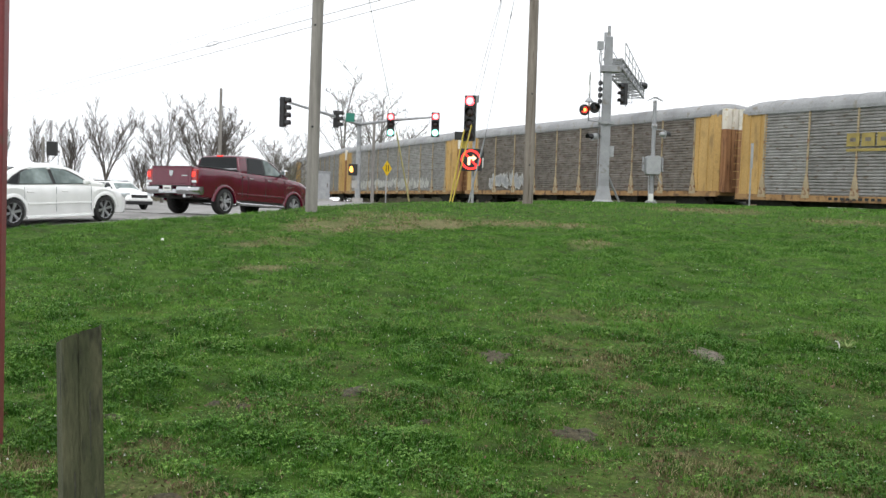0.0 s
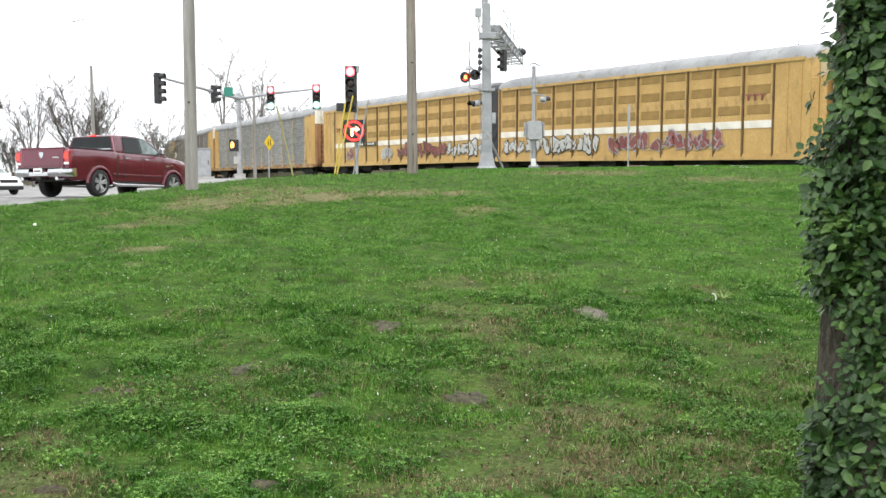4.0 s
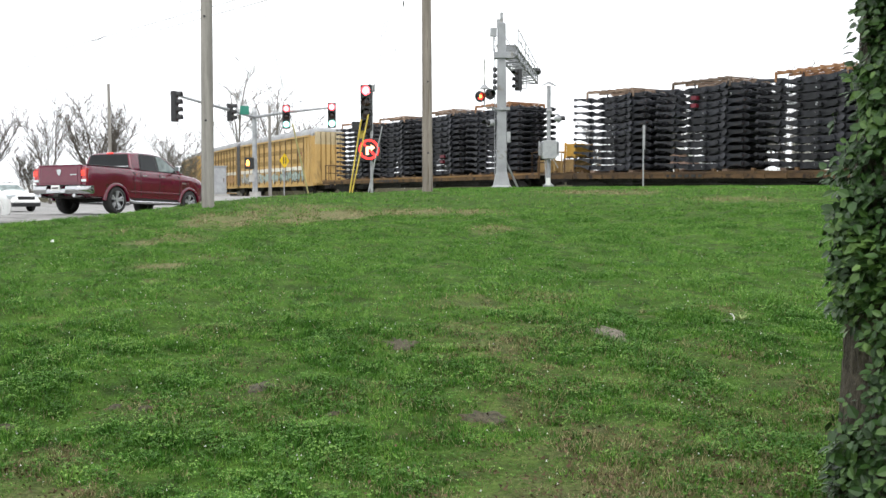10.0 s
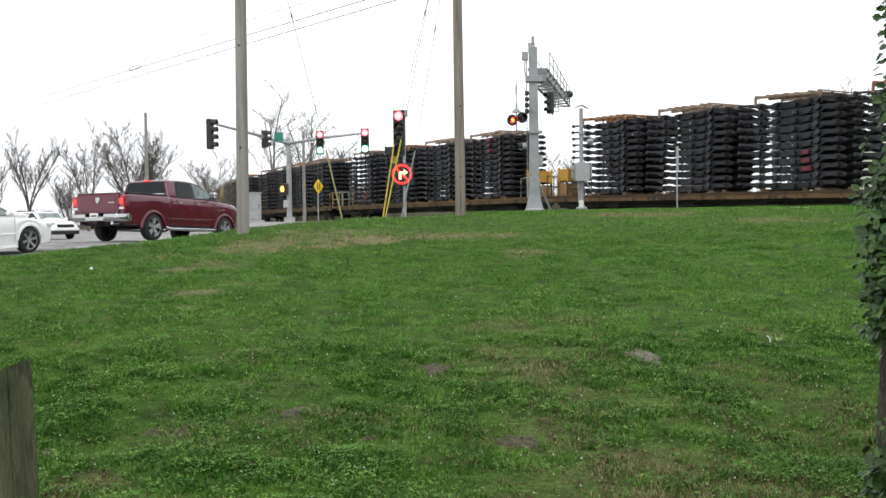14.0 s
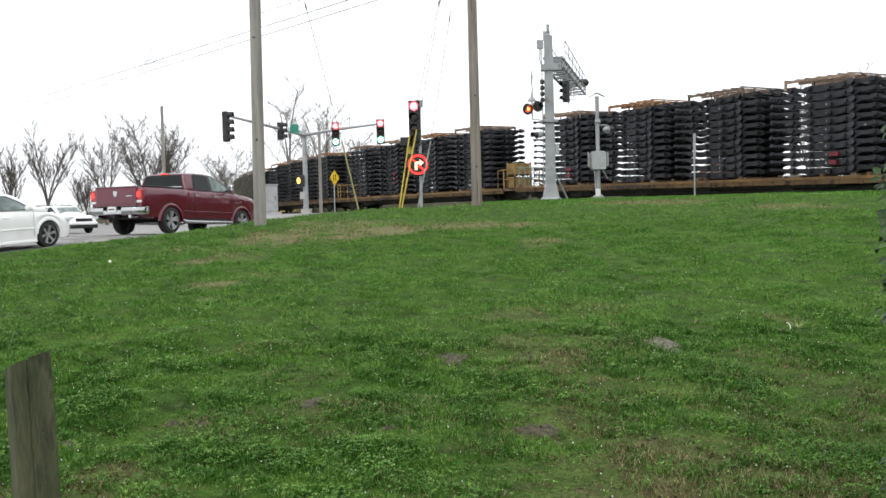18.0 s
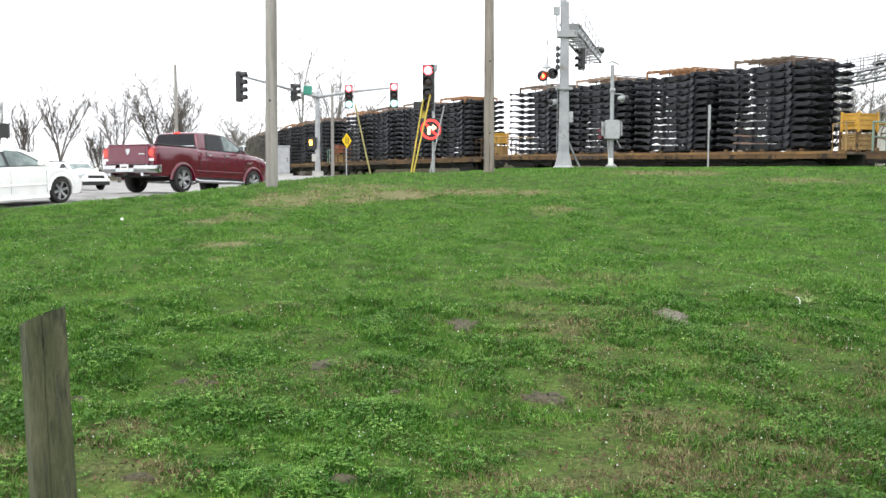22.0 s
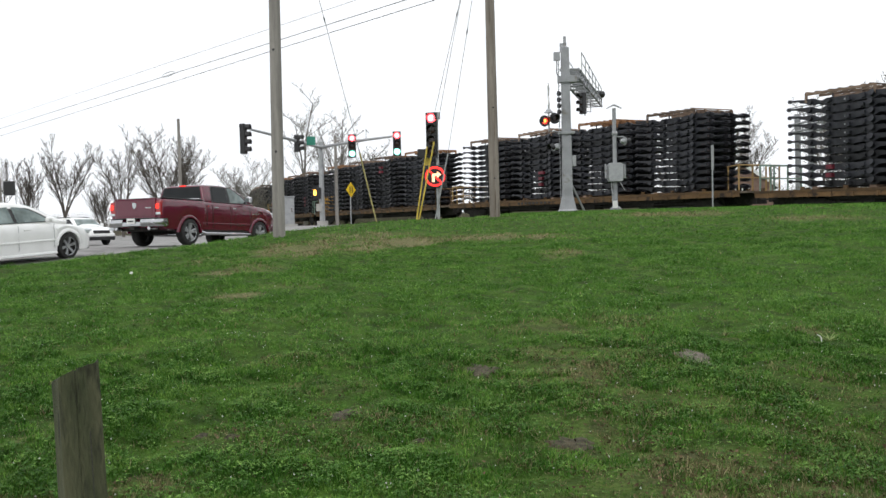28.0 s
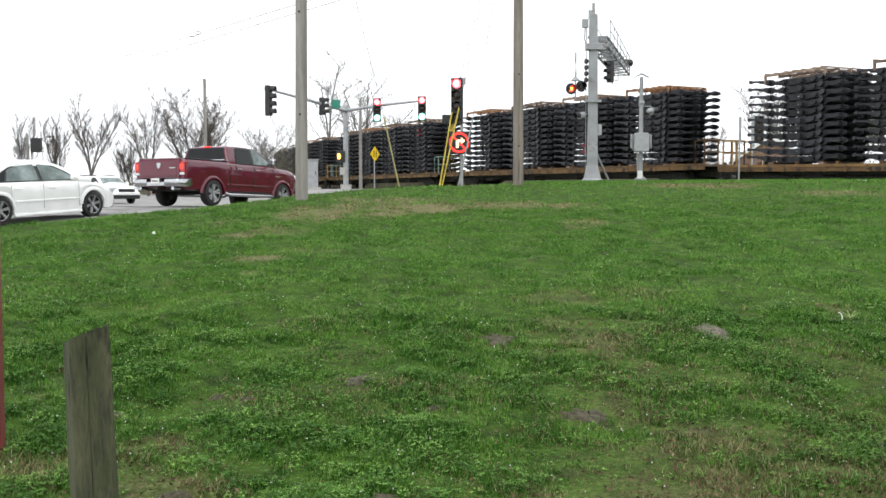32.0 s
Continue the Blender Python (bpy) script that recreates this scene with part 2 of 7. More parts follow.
# ---- building helpers ----
class Geo:
    """Gathers vertices and faces of one mesh."""

    def __init__(self):
        self.v, self.f, self.m, self.k = [], [], [], 0

    def face(self, pts):
        n = len(self.v)
        self.v.extend(pts)
        self.f.append(tuple(range(n, n + len(pts))))
        self.m.append(self.k)

    def box(self, x0, y0, z0, x1, y1, z1, at=None):
        n = len(self.v)
        pts = [Vector((x, y, z)) for z in (z0, z1) for y in (y0, y1) for x in (x0, x1)]
        self.v.extend([at @ p for p in pts] if at else pts)
        for q in ((0, 2, 3, 1), (4, 5, 7, 6), (0, 1, 5, 4), (2, 6, 7, 3), (0, 4, 6, 2), (1, 3, 7, 5)):
            self.f.append(tuple(n + i for i in q))
            self.m.append(self.k)
        return self

    def rings(self, rings, closed=True, caps=True):
        """Skins a row of equally long rings of points."""
        n, w = len(self.v), len(rings[0])
        for r in rings:
            self.v.extend(r)
        for a in range(len(rings) - 1):
            for b in range(w if closed else w - 1):
                c = (b + 1) % w
                self.f.append((n + a * w + b, n + a * w + c, n + a * w + w + c, n + a * w + w + b))
                self.m.append(self.k)
        if caps and closed:
            self.f.append(tuple(n + i for i in reversed(range(w))))
            self.f.append(tuple(n + (len(rings) - 1) * w + i for i in range(w)))
            self.m.extend([self.k, self.k])
        return self

    def tube(self, points, radii, sides=8, caps=True):
        """A round bar along points."""
        points = [Vector(p) for p in points]
        if not hasattr(radii, "__len__"):
            radii = [radii] * len(points)
        rings = []
        for i, p in enumerate(points):
            d = (points[min(i + 1, len(points) - 1)] - points[max(i - 1, 0)]).normalized()
            side = d.cross((0, 0, 1)) if abs(d.z) < 0.95 else d.cross((1, 0, 0))
            side.normalize()
            up = side.cross(d)
            rings.append([p + radii[i] * (math.cos(a) * side + math.sin(a) * up) for a in (2 * math.pi * j / sides for j in range(sides))])
        return self.rings(rings, True, caps)

    def prism(self, outline, a, b, axis="y", at=None):
        """An outline of pairs, drawn out from a to b along an axis."""
        def put(p, t):
            q = {"x": (t, p[0], p[1]), "y": (p[0], t, p[1]), "z": (p[0], p[1], t)}[axis]
            return at @ Vector(q) if at else Vector(q)
        return self.rings([[put(p, a) for p in outline], [put(p, b) for p in outline]])

    def mesh(self, name, mats, smooth=False):
        me = bpy.data.meshes.new(name)
        me.from_pydata([tuple(p) for p in self.v], [], self.f)
        for m in mats if isinstance(mats, (list, tuple)) else [mats]:
            me.materials.append(m)
        if any(self.m):
            me.polygons.foreach_set("material_index", self.m)
        bm = bmesh.new()
        bm.from_mesh(me)
        bmesh.ops.recalc_face_normals(bm, faces=bm.faces)
        bm.to_mesh(me)
        bm.free()
        if smooth:
            me.shade_smooth()
            if smooth is not True:
                me.set_sharp_from_angle(angle=radians(smooth))
        me.update()
        return me


def part(name, geo, mats, parent=None, label="", smooth=False, bevel=0.0, at=None):
    me = geo.mesh(name, mats, smooth) if isinstance(geo, Geo) else geo
    ob = new(name, me)
    if parent:
        ob.parent = parent
    if at:
        ob.matrix_basis = at
    if label:
        tagged(ob, label)
    if bevel:
        bv = ob.modifiers.new("bevel", "BEVEL")
        bv.width, bv.segments, bv.limit_method = bevel, 2, "ANGLE"
    return ob


def thing(name, at, label, category, group="", kind=""):
    ob = new(name)
    ob.empty_display_size = 0.2
    ob.matrix_basis = at
    return tagged(ob, label, category, group, kind)


def bar(points, r, sides=8):
    g = Geo()
    g.tube(points, r, sides)
    return g


def smooth01(v):
    v = max(0.0, min(1.0, v))
    return v * v * (3 - 2 * v)


# ---- the lie of the land ----
TRACK_X, TRACK_Y = 15.43, 49.1
TRACK = Vector((0.52, -1.0, 0)).normalized()
ACROSS = Vector((-TRACK.y, TRACK.x, 0))
RAIL = 1.86
HEIGHTS = ((-60, -0.4), (-10, -0.2), (0, -0.12), (4, -0.06), (6, 0.02), (8, 0.18), (10, 0.32), (14, 0.62), (20, 1.02), (26, 1.45), (31, 1.75), (38, 1.90), (42, 1.93), (46, 2.0), (60, 1.7), (120, 1.6))


_r = random.Random(3)
RELIEF = [(_r.uniform(-1, 1) * f, _r.uniform(-1, 1) * f * 0.8, _r.uniform(0, 6.28), a) for f, a in ((2, 0.02), (3, 0.016), (4, 0.014), (6, 0.012), (8, 0.010), (11, 0.008), (15, 0.006), (20, 0.005))]


ROAD_Y, ROAD_DROP = (18, 25, 32, 44), (0.55, 0.545, 0.65, 0.64)


BEND_S, BEND_R, BEND_MAX = -22.0, 300.0, 0.7
GRADE, CREST_A, CREST_B, GRADE_END = 0.0145, -16.0, -4.0, 45.0


def track_fall(s):
    """Metres that the rails have fallen below RAIL at s, and the slope there; the track eases over a low crest."""
    s = min(s, GRADE_END)
    k = max(0.0, min(s, CREST_B) - CREST_A)
    slope = GRADE * k / (CREST_B - CREST_A)
    return slope * k / 2 + GRADE * max(0.0, s - CREST_B), slope if s < GRADE_END else 0.0


def track_pose(s):
    """The pose on the rails s metres along the track, which bends away past BEND_S: its x axis runs along the rails."""
    d = max(0.0, BEND_S - s)
    a = min(d / BEND_R, BEND_MAX)
    p = Vector((TRACK_X, TRACK_Y, RAIL)) + TRACK * (max(s, BEND_S) - BEND_R * math.sin(a)) + ACROSS * (BEND_R * (1 - math.cos(a)))
    t = TRACK * math.cos(a) - ACROSS * math.sin(a)
    p -= t * (d - a * BEND_R)
    fall, slope = track_fall(s)
    return Matrix(((t.x, -t.y, 0, p.x), (t.y, t.x, 0, p.y), (0, 0, 1, p.z - fall), (0, 0, 0, 1))) @ pose(0, 0, 0, 0, math.degrees(slope), 0)


BEND_C = Vector((TRACK_X, TRACK_Y, 0)) + TRACK * BEND_S + ACROSS * BEND_R


def from_track(x, y):
    """Metres to the far side of the track's middle."""
    v = Vector((x - TRACK_X, y - TRACK_Y, 0))
    if v.dot(TRACK) > BEND_S:
        return v.dot(ACROSS)
    return BEND_R - (Vector((x, y, 0)) - BEND_C).length


def road_q(x, y):
    return 0.88 * x - 0.475 * y


def ground_z(x, y):
    ys = [h[0] for h in HEIGHTS]
    z = float(np.interp(y, ys, [h[1] for h in HEIGHTS]))
    z -= float(np.interp(y, ROAD_Y, ROAD_DROP)) * smooth01((-15.2 - road_q(x, y)) / 3.6) * (1 - smooth01((y - 34) / 18) * smooth01((x + 14) / 7)) * (1 - smooth01((y - 90) / 60))
    z -= 0.25 * smooth01((-8 - x) / 6) * smooth01((y - 32) / 8) * (1 - smooth01((y - 50) / 10))
    z -= 0.25 * smooth01((4.5 - x) / 7) * smooth01((y - 29) / 7) * (1 - smooth01((y - 66) / 14))
    z += 0.007 * max(0.0, min(x, 30)) * smooth01(y / 30) * (1 - smooth01((y - 40) / 20))
    if 0 < y < 40:
        fade = smooth01(y / 3) * (1 - smooth01((y - 25) / 15))
        z += fade * sum(a * math.sin(fx * x + fy * y + ph) for fx, fy, ph, a in RELIEF)
    d = from_track(x, y)
    z += (RAIL - 0.25 - track_fall((x - TRACK_X) * TRACK.x + (y - TRACK_Y) * TRACK.y)[0] - z) * math.exp(-((d / 3.2) ** 2))
    return z


# ---- ground, road, track ----
def grass_material():
    m, n, l, b = shader("lawn", 0.95)
    b.inputs["Specular IOR Level"].default_value = 0.1
    co = n.new("ShaderNodeTexCoord")
    tones = []
    for scale, detail in ((0.35, 4), (4.0, 6), (28.0, 5), (3.0, 5)):
        t = n.new("ShaderNodeTexNoise")
        t.inputs["Scale"].default_value, t.inputs["Detail"].default_value = scale, detail
        l.new(co.outputs["Object"], t.inputs["Vector"])
        tones.append(t)
    def ramp(src, stops):
        r = n.new("ShaderNodeValToRGB")
        while len(r.color_ramp.elements) < len(stops):
            r.color_ramp.elements.new(0.5)
        for e, (p, c) in zip(r.color_ramp.elements, stops):
            e.position, e.color = p, (*c, 1)
        l.new(src.outputs[0], r.inputs[0])
        return r.outputs[0]
    def blend(f, a, c, kind="MIX"):
        x = n.new("ShaderNodeMix")
        x.data_type, x.blend_type = "RGBA", kind
        if hasattr(f, "links"):
            l.new(f, x.inputs[0])
        else:
            x.inputs[0].default_value = f
        l.new(a, x.inputs[6])
        l.new(c, x.inputs[7])
        return x.outputs[2]
    green = ramp(tones[1], ((0.3, (0.026, 0.044, 0.011)), (0.5, (0.042, 0.088, 0.012)), (0.72, (0.066, 0.132, 0.018))))
    straw = ramp(tones[2], ((0.3, (0.115, 0.098, 0.048)), (0.7, (0.24, 0.208, 0.115))))
    dry = ramp(tones[3], ((0.60, (0, 0, 0)), (0.78, (0.45, 0.45, 0.45))))
    at = n.new("ShaderNodeAttribute")
    at.attribute_name = "withered"
    col = blend(dry, green, straw)
    col = blend(at.outputs["Fac"], col, straw)
    col = blend(0.5, col, ramp(tones[2], ((0.25, (0.2, 0.2, 0.2)), (0.75, (0.8, 0.8, 0.8)))), "OVERLAY")
    l.new(col, b.inputs["Base Color"])
    bp = n.new("ShaderNodeBump")
    bp.inputs["Strength"].default_value, bp.inputs["Distance"].default_value = 0.8, 0.05
    l.new(tones[2].outputs[0], bp.inputs["Height"])
    l.new(bp.outputs[0], b.inputs["Normal"])
    return m


LAWN = grass_material()
ASPHALT = mottled("pale_worn_asphalt", (0.20, 0.195, 0.19), (0.28, 0.275, 0.265), 0.6, 0.9, 0, 40, 0.3, dirt=(0.15, 0.145, 0.14), amount=0.15)
BALLAST = mottled("grey_ballast", (0.10, 0.09, 0.08), (0.24, 0.22, 0.2), 9, 0.95, 0, 40, 1.0)


def sheet(xs, ys, lift=0.0, keep=None):
    g = Geo()
    idx = {}
    for j, y in enumerate(ys):
        for i, x in enumerate(xs):
            idx[i, j] = len(g.v)
            g.v.append((x, y, ground_z(x, y) + lift))
    for j in range(len(ys) - 1):
        for i in range(len(xs) - 1):
            if keep is None or keep((xs[i] + xs[i + 1]) / 2, (ys[j] + ys[j + 1]) / 2):
                g.f.append((idx[i, j], idx[i + 1, j], idx[i + 1, j + 1], idx[i, j + 1]))
                g.m.append(0)
    return g


def spread(*stops):
    out = []
    for (a, b, step) in stops:
        out += list(np.arange(a, b - 1e-6, step))
    return out + [stops[-1][1]]


g = sheet(spread((-3000, -200, 400), (-200, -60, 10), (-60, -9, 0.75), (-9, 11, 0.18), (11, 60, 0.75), (60, 200, 10), (200, 3000, 400)),
          spread((-300, -20, 40), (-20, 2, 0.75), (2, 20, 0.18), (20, 90, 0.75), (90, 200, 10), (200, 3200, 300)))
GROUND = tagged(part("ground", g, LAWN, smooth=True), "sloping lawn of mixed grass and clover with dry patches", "lawn", kind="structure")

# the road past the lawn, then over the track; its points lie on the land
ROAD_ALONG = Vector((0.475, 0.88, 0))
ROAD_SIDE = Vector((0.88, -0.475, 0))


def strip(centre_fn, s0, s1, ds, q0, q1, dq, lift):
    g = Geo()
    ss, qs = list(np.arange(s0, s1 + 0.01, ds)), list(np.arange(q0, q1 + 0.01, dq))
    for s in ss:
        for q in qs:
            x, y = centre_fn(s, q)
            g.v.append((x, y, ground_z(x, y) + lift))
    w = len(qs)
    for a in range(len(ss) - 1):
        for b in range(w - 1):
            g.f.append((a * w + b, a * w + b + 1, a * w + w + b + 1, a * w + w + b))
            g.m.append(0)
    return g


def on_road(s, q):
    p = ROAD_ALONG * s + ROAD_SIDE * q
    return p.x, p.y


road = part("road", strip(on_road, -40, 54, 0.75, -31, -18.05, 0.7, 0.03), ASPHALT, smooth=True)
tagged(road, "pale worn asphalt road beside the lawn", "road", kind="structure")
def on_cross(s, q):
    p = Vector((TRACK_X, TRACK_Y, 0)) + TRACK * s + ACROSS * q
    return p.x, p.y
cross = part("road_crossing_street", strip(on_cross, -160, -14, 2, -34, -12, 1.1, 0.035), ASPHALT, smooth=True)
tagged(cross, "pale asphalt street running beside the railway track", "road", kind="structure")

RUN = [-320 + 8 * i for i in range(38)] + [-16, -13, -10, -7, -4, 20, 45, 120]


def along(profile):
    """A profile (across, up) swept along the track."""
    g = Geo()
    g.rings([[track_pose(x) @ Vector((0, y, z)) for y, z in profile] for x in RUN], True, True)
    return g


bed = part("track_bed", along([(-2.6, -0.55), (-1.6, -0.19), (1.6, -0.19), (2.6, -0.55)]), BALLAST)
tagged(bed, "grey stone ballast bed of the railway track", "track bed", kind="structure")
track = thing("railway_track", pose(0, 0, 0), "single railway track of worn steel rails on dark ties", "track", kind="structure")
for side in (-0.76, 0.76):
    part("rail", along([(side - 0.07, -0.17), (side + 0.07, -0.17), (side + 0.012, -0.14), (side + 0.035, -0.03), (side + 0.035, 0), (side - 0.035, 0), (side - 0.035, -0.03), (side - 0.012, -0.14)]), STEEL, track)
g = Geo()
for i in range(300):
    g.box(0, -1.3, -0.33, 0.23, 1.3, -0.172, track_pose(-130 + i * 0.55))
tagged(part("tie", g, DECK_WOOD, track), kind="stuff")


# ---- the train ----
MOVING = []


def gone(t):
    """Metres that the train has rolled by t seconds."""
    return 15.28 * t


def bogie(parent, x):
    """A two-axle truck: side frames, springs, and wheels on axles."""
    g = Geo()
    for y in (-1.0, 1.0):
        g.prism([(x - 1.25, 0.42), (x - 0.95, 0.68), (x - 0.45, 0.72), (x + 0.45, 0.72), (x + 0.95, 0.68), (x + 1.25, 0.42), (x + 0.95, 0.36), (x + 0.5, 0.22), (x - 0.5, 0.22), (x - 0.95, 0.36)], y - 0.07, y + 0.07)
    g.box(x - 0.2, -1.0, 0.4, x + 0.2, 1.0, 0.8)
    b = part("bogie", g, DARK, parent)
    for dx in (-0.9, 0.9):
        g = Geo()
        for s in (-1, 1):
            g.tube([(x + dx, s * 0.72, 0.42), (x + dx, s * 0.85, 0.42)], 0.42, 16)
        g.tube([(x + dx, -0.75, 0.42), (x + dx, 0.75, 0.42)], 0.08, 8)
        part("wheelset", g, DARK, b)
    return b


AR = {}


def autorack_meshes(style, length):
    """Shared meshes of one kind of car carrier: side panel, post, roof and so on."""
    key = style, length
    if key in AR:
        return AR[key]
    yellow = style == "yellow"
    bays, m0, m1 = (12, 2.45, 0.75) if yellow else (9, 2.1, 2.1)
    pitch = (length - m0 - m1) / bays
    skin = AR_YELLOW if yellow else AR_BROWN if style == "rusty" else AR_GREY
    z0, z1 = 0.98, 4.82
    g = Geo()
    vent = None
    if yellow:
        g.box(0.04, -0.015, z0, pitch - 0.04, 0.015, z1)
        v = Geo()
        v.prism([(0.0, -0.02), (0.0, 0.40)] + [(y, z) for k in range(4, -1, -1) for y, z in ((-0.026, 0.03 + k * 0.085 + 0.03), (-0.034, 0.03 + k * 0.085 + 0.025), (-0.034, 0.03 + k * 0.085 - 0.015), (-0.026, 0.03 + k * 0.085 - 0.02))], 0.2, pitch - 0.2, "x")
        vent = v.mesh("vent_screen", AR_SCREEN)
    else:
        rows = []
        for k in range(27):
            z = z0 + 0.06 + k * 0.137
            rows += [(-0.01, z - 0.03), (-0.05, z), (-0.05, z + 0.05), (-0.01, z + 0.10)]
        g.prism([(0.01, z1), (0.01, z0), (-0.01, z0)] + rows + [(-0.01, z1)], 0.04, pitch - 0.04, "x")
    panel = g.mesh("side_panel", skin)
    g = Geo()
    w = 0.042
    g.box(-w, -0.09, 0.86, w, 0.0, 4.86)
    if not yellow:
        g.prism([(-0.05, 1.95), (0.05, 1.95), (0.23, 0.95), (0.23, 0.86), (-0.23, 0.86), (-0.23, 0.95)], -0.10, -0.02)
    post = g.mesh("side_post", AR_POST_SHADED if yellow else AR_POST_TAN)
    g = Geo()
    arc = [(-1.46, 4.62), (-1.44, 4.96), (-1.28, 5.18), (-0.9, 5.34), (-0.4, 5.41), (0, 5.43), (0.4, 5.41), (0.9, 5.34), (1.28, 5.18), (1.44, 4.96), (1.46, 4.62)]
    half = length / 2
    rings = []
    for x, drop in ((-half + 0.5, 0.30), (-half + 0.62, 0.14), (-half + 1.0, 0.03), (-half + 1.6, 0), (half - 1.6, 0), (half - 1.0, 0.03), (half - 0.62, 0.14), (half - 0.5, 0.30)):
        rings.append([Vector((x, y * (1 - drop * 0.1), z - drop * max(z - 4.8, 0) / 0.6)) for y, z in arc])
    g.rings(rings, True, True)
    for k in range(1, 21):
        x = -half + 0.95 + k * (length - 1.9) / 21
        g.rings([[Vector((x + dx, y * 1.004, z + 0.012)) for y, z in arc] for dx in (-0.02, 0.02)], True, True)
    roof = g.mesh("roof", AR_ROOF, 40)
    g = Geo()
    g.box(-half + 0.5, -1.33, 0.98, half - 0.5, 1.33, 4.8)
    core = g.mesh("inner_wall", DARK)
    g = Geo()
    g.box(-half + 0.35, -0.06, 0.72, half - 0.35, 0.06, 0.99)
    sill = g.mesh("side_sill", AR_YELLOW if yellow else AR_SILL)
    g = Geo()
    g.box(-half + 0.1, -0.5, 0.5, half - 0.1, 0.5, 0.78)
    for x in (-half * 0.45, -half * 0.2, half * 0.1, half * 0.4):
        g.box(x, -1.1, 0.38, x + 1.1, -0.4, 0.78)
    under = g.mesh("underframe", DARK)
    AR[key] = panel, post, roof, core, sill, under, bays, pitch, m0, m1, vent
    return AR[key]


def end_door(parent, x, way, skin, deep, outer=True, clean=False):
    """The end of a car carrier: two corner shrouds and a ribbed folding door."""
    for s in (-1, 1):
        g = Geo()
        g.rings([[Vector((x + way * dx, s * yy, z)) for dx, yy in ((-deep, 1.46), (-0.55, 1.46), (-0.34, 1.3), (-0.34, 1.15), (-0.42, 1.15), (-0.6, 1.36), (-deep, 1.36))] for z in (0.9, 4.82)])
        g.rings([[Vector((x - way * d, s * yy, z)) for d, yy in ((0.62, 1.49), (0.56, 1.49), (0.56, 1.44), (0.62, 1.44))] for z in (0.9, 4.86)])
        part("corner_shroud", g, skin, parent, bevel=0.01)
    if not outer:
        return
    fold = [(x - way * 0.32, 1.26), (x - way * 0.32, -1.26)]
    for i in range(6):
        y = -1.26 + i * 0.42
        fold += [(x - way * 0.2, y), (x - way * 0.02, y + 0.06), (x - way * 0.02, y + 0.36), (x - way * 0.2, y + 0.415)]
    g = Geo()
    g.prism(fold, 0.95, 4.1, "z")
    part("end_door", g, skin if clean else AR_RUST, parent, "ribbed end door")
    g = Geo()
    g.prism(fold, 4.1, 5.12, "z")
    part("end_door_top", g, AR_CREAM if clean else AR_STRIPE, parent, "pale top of the end door")
    # upright ribs on the plain end stretch of both sides
    for d in (1.05, 1.72):
        for s in (-1, 1):
            g = Geo()
            g.box(x - way * d - 0.035, s * 1.475 - 0.025, 0.92, x - way * d + 0.035, s * 1.475 + 0.025, 4.82)
            part("end_rib", g, skin, parent)
    for z in np.arange(1.3, 4.3, 0.38):
        g = Geo()
        g.tube([(x - way * 0.55, -1.53, z), (x - way * 0.15, -1.53, z)], 0.016, 6)
        part("rung", g, skin, parent)


STRIPES = {}


def stripe_mesh(pitch):
    if pitch not in STRIPES:
        g = Geo()
        g.box(0.07, -1.462, 2.08, pitch - 0.07, -1.43, 2.40)
        STRIPES[pitch] = g.mesh("stripe", AR_STRIPE)
    return STRIPES[pitch]


def graffiti(parent, x0, x1, colours, seed):
    """Sprayed rounded blobs with a dark rim and a few strokes across, no words."""
    rnd = random.Random(seed)
    x = x0
    while x < x1 - 0.3:
        w, h = rnd.uniform(0.45, 0.8), rnd.uniform(0.40, 0.55)
        cz = 1.06 + h + rnd.uniform(0, 0.12)
        cx = x + w
        wob = [rnd.uniform(0.5, 1.3) for _ in range(14)]
        lean = rnd.uniform(-0.3, 0.3)
        g = Geo()
        for k, (scale, y) in enumerate(((1.0, -1.500), (0.86, -1.504))):
            g.k = 1 - k
            out = [(cx + w * 0.62 * scale * wob[i] * math.cos(a) + lean * h * math.sin(a), cz + h * scale * wob[i] * math.sin(a)) for i, a in enumerate(2 * math.pi * j / 14 for j in range(14))]
            g.face([Vector((px, y, pz)) for px, pz in reversed(out)])
        g.k = 1
        for s in range(rnd.randint(1, 3)):
            px, pz, a, l = cx + rnd.uniform(-0.25, 0.2), cz + rnd.uniform(-0.25, 0.25), rnd.uniform(0.6, 2.6), rnd.uniform(0.12, 0.3)
            d, n = Vector((math.cos(a), 0, math.sin(a))) * l, Vector((-math.sin(a), 0, math.cos(a))) * 0.035
            c = Vector((px, -1.508, pz))
            g.face([c - d - n, c + d - n * 0.4, c + d + n * 0.4, c - d + n])
        part("spray_paint", g, [colours[0], colours[1]], parent, "sprayed graffiti blob")
        x += w * rnd.uniform(0.75, 1.15)


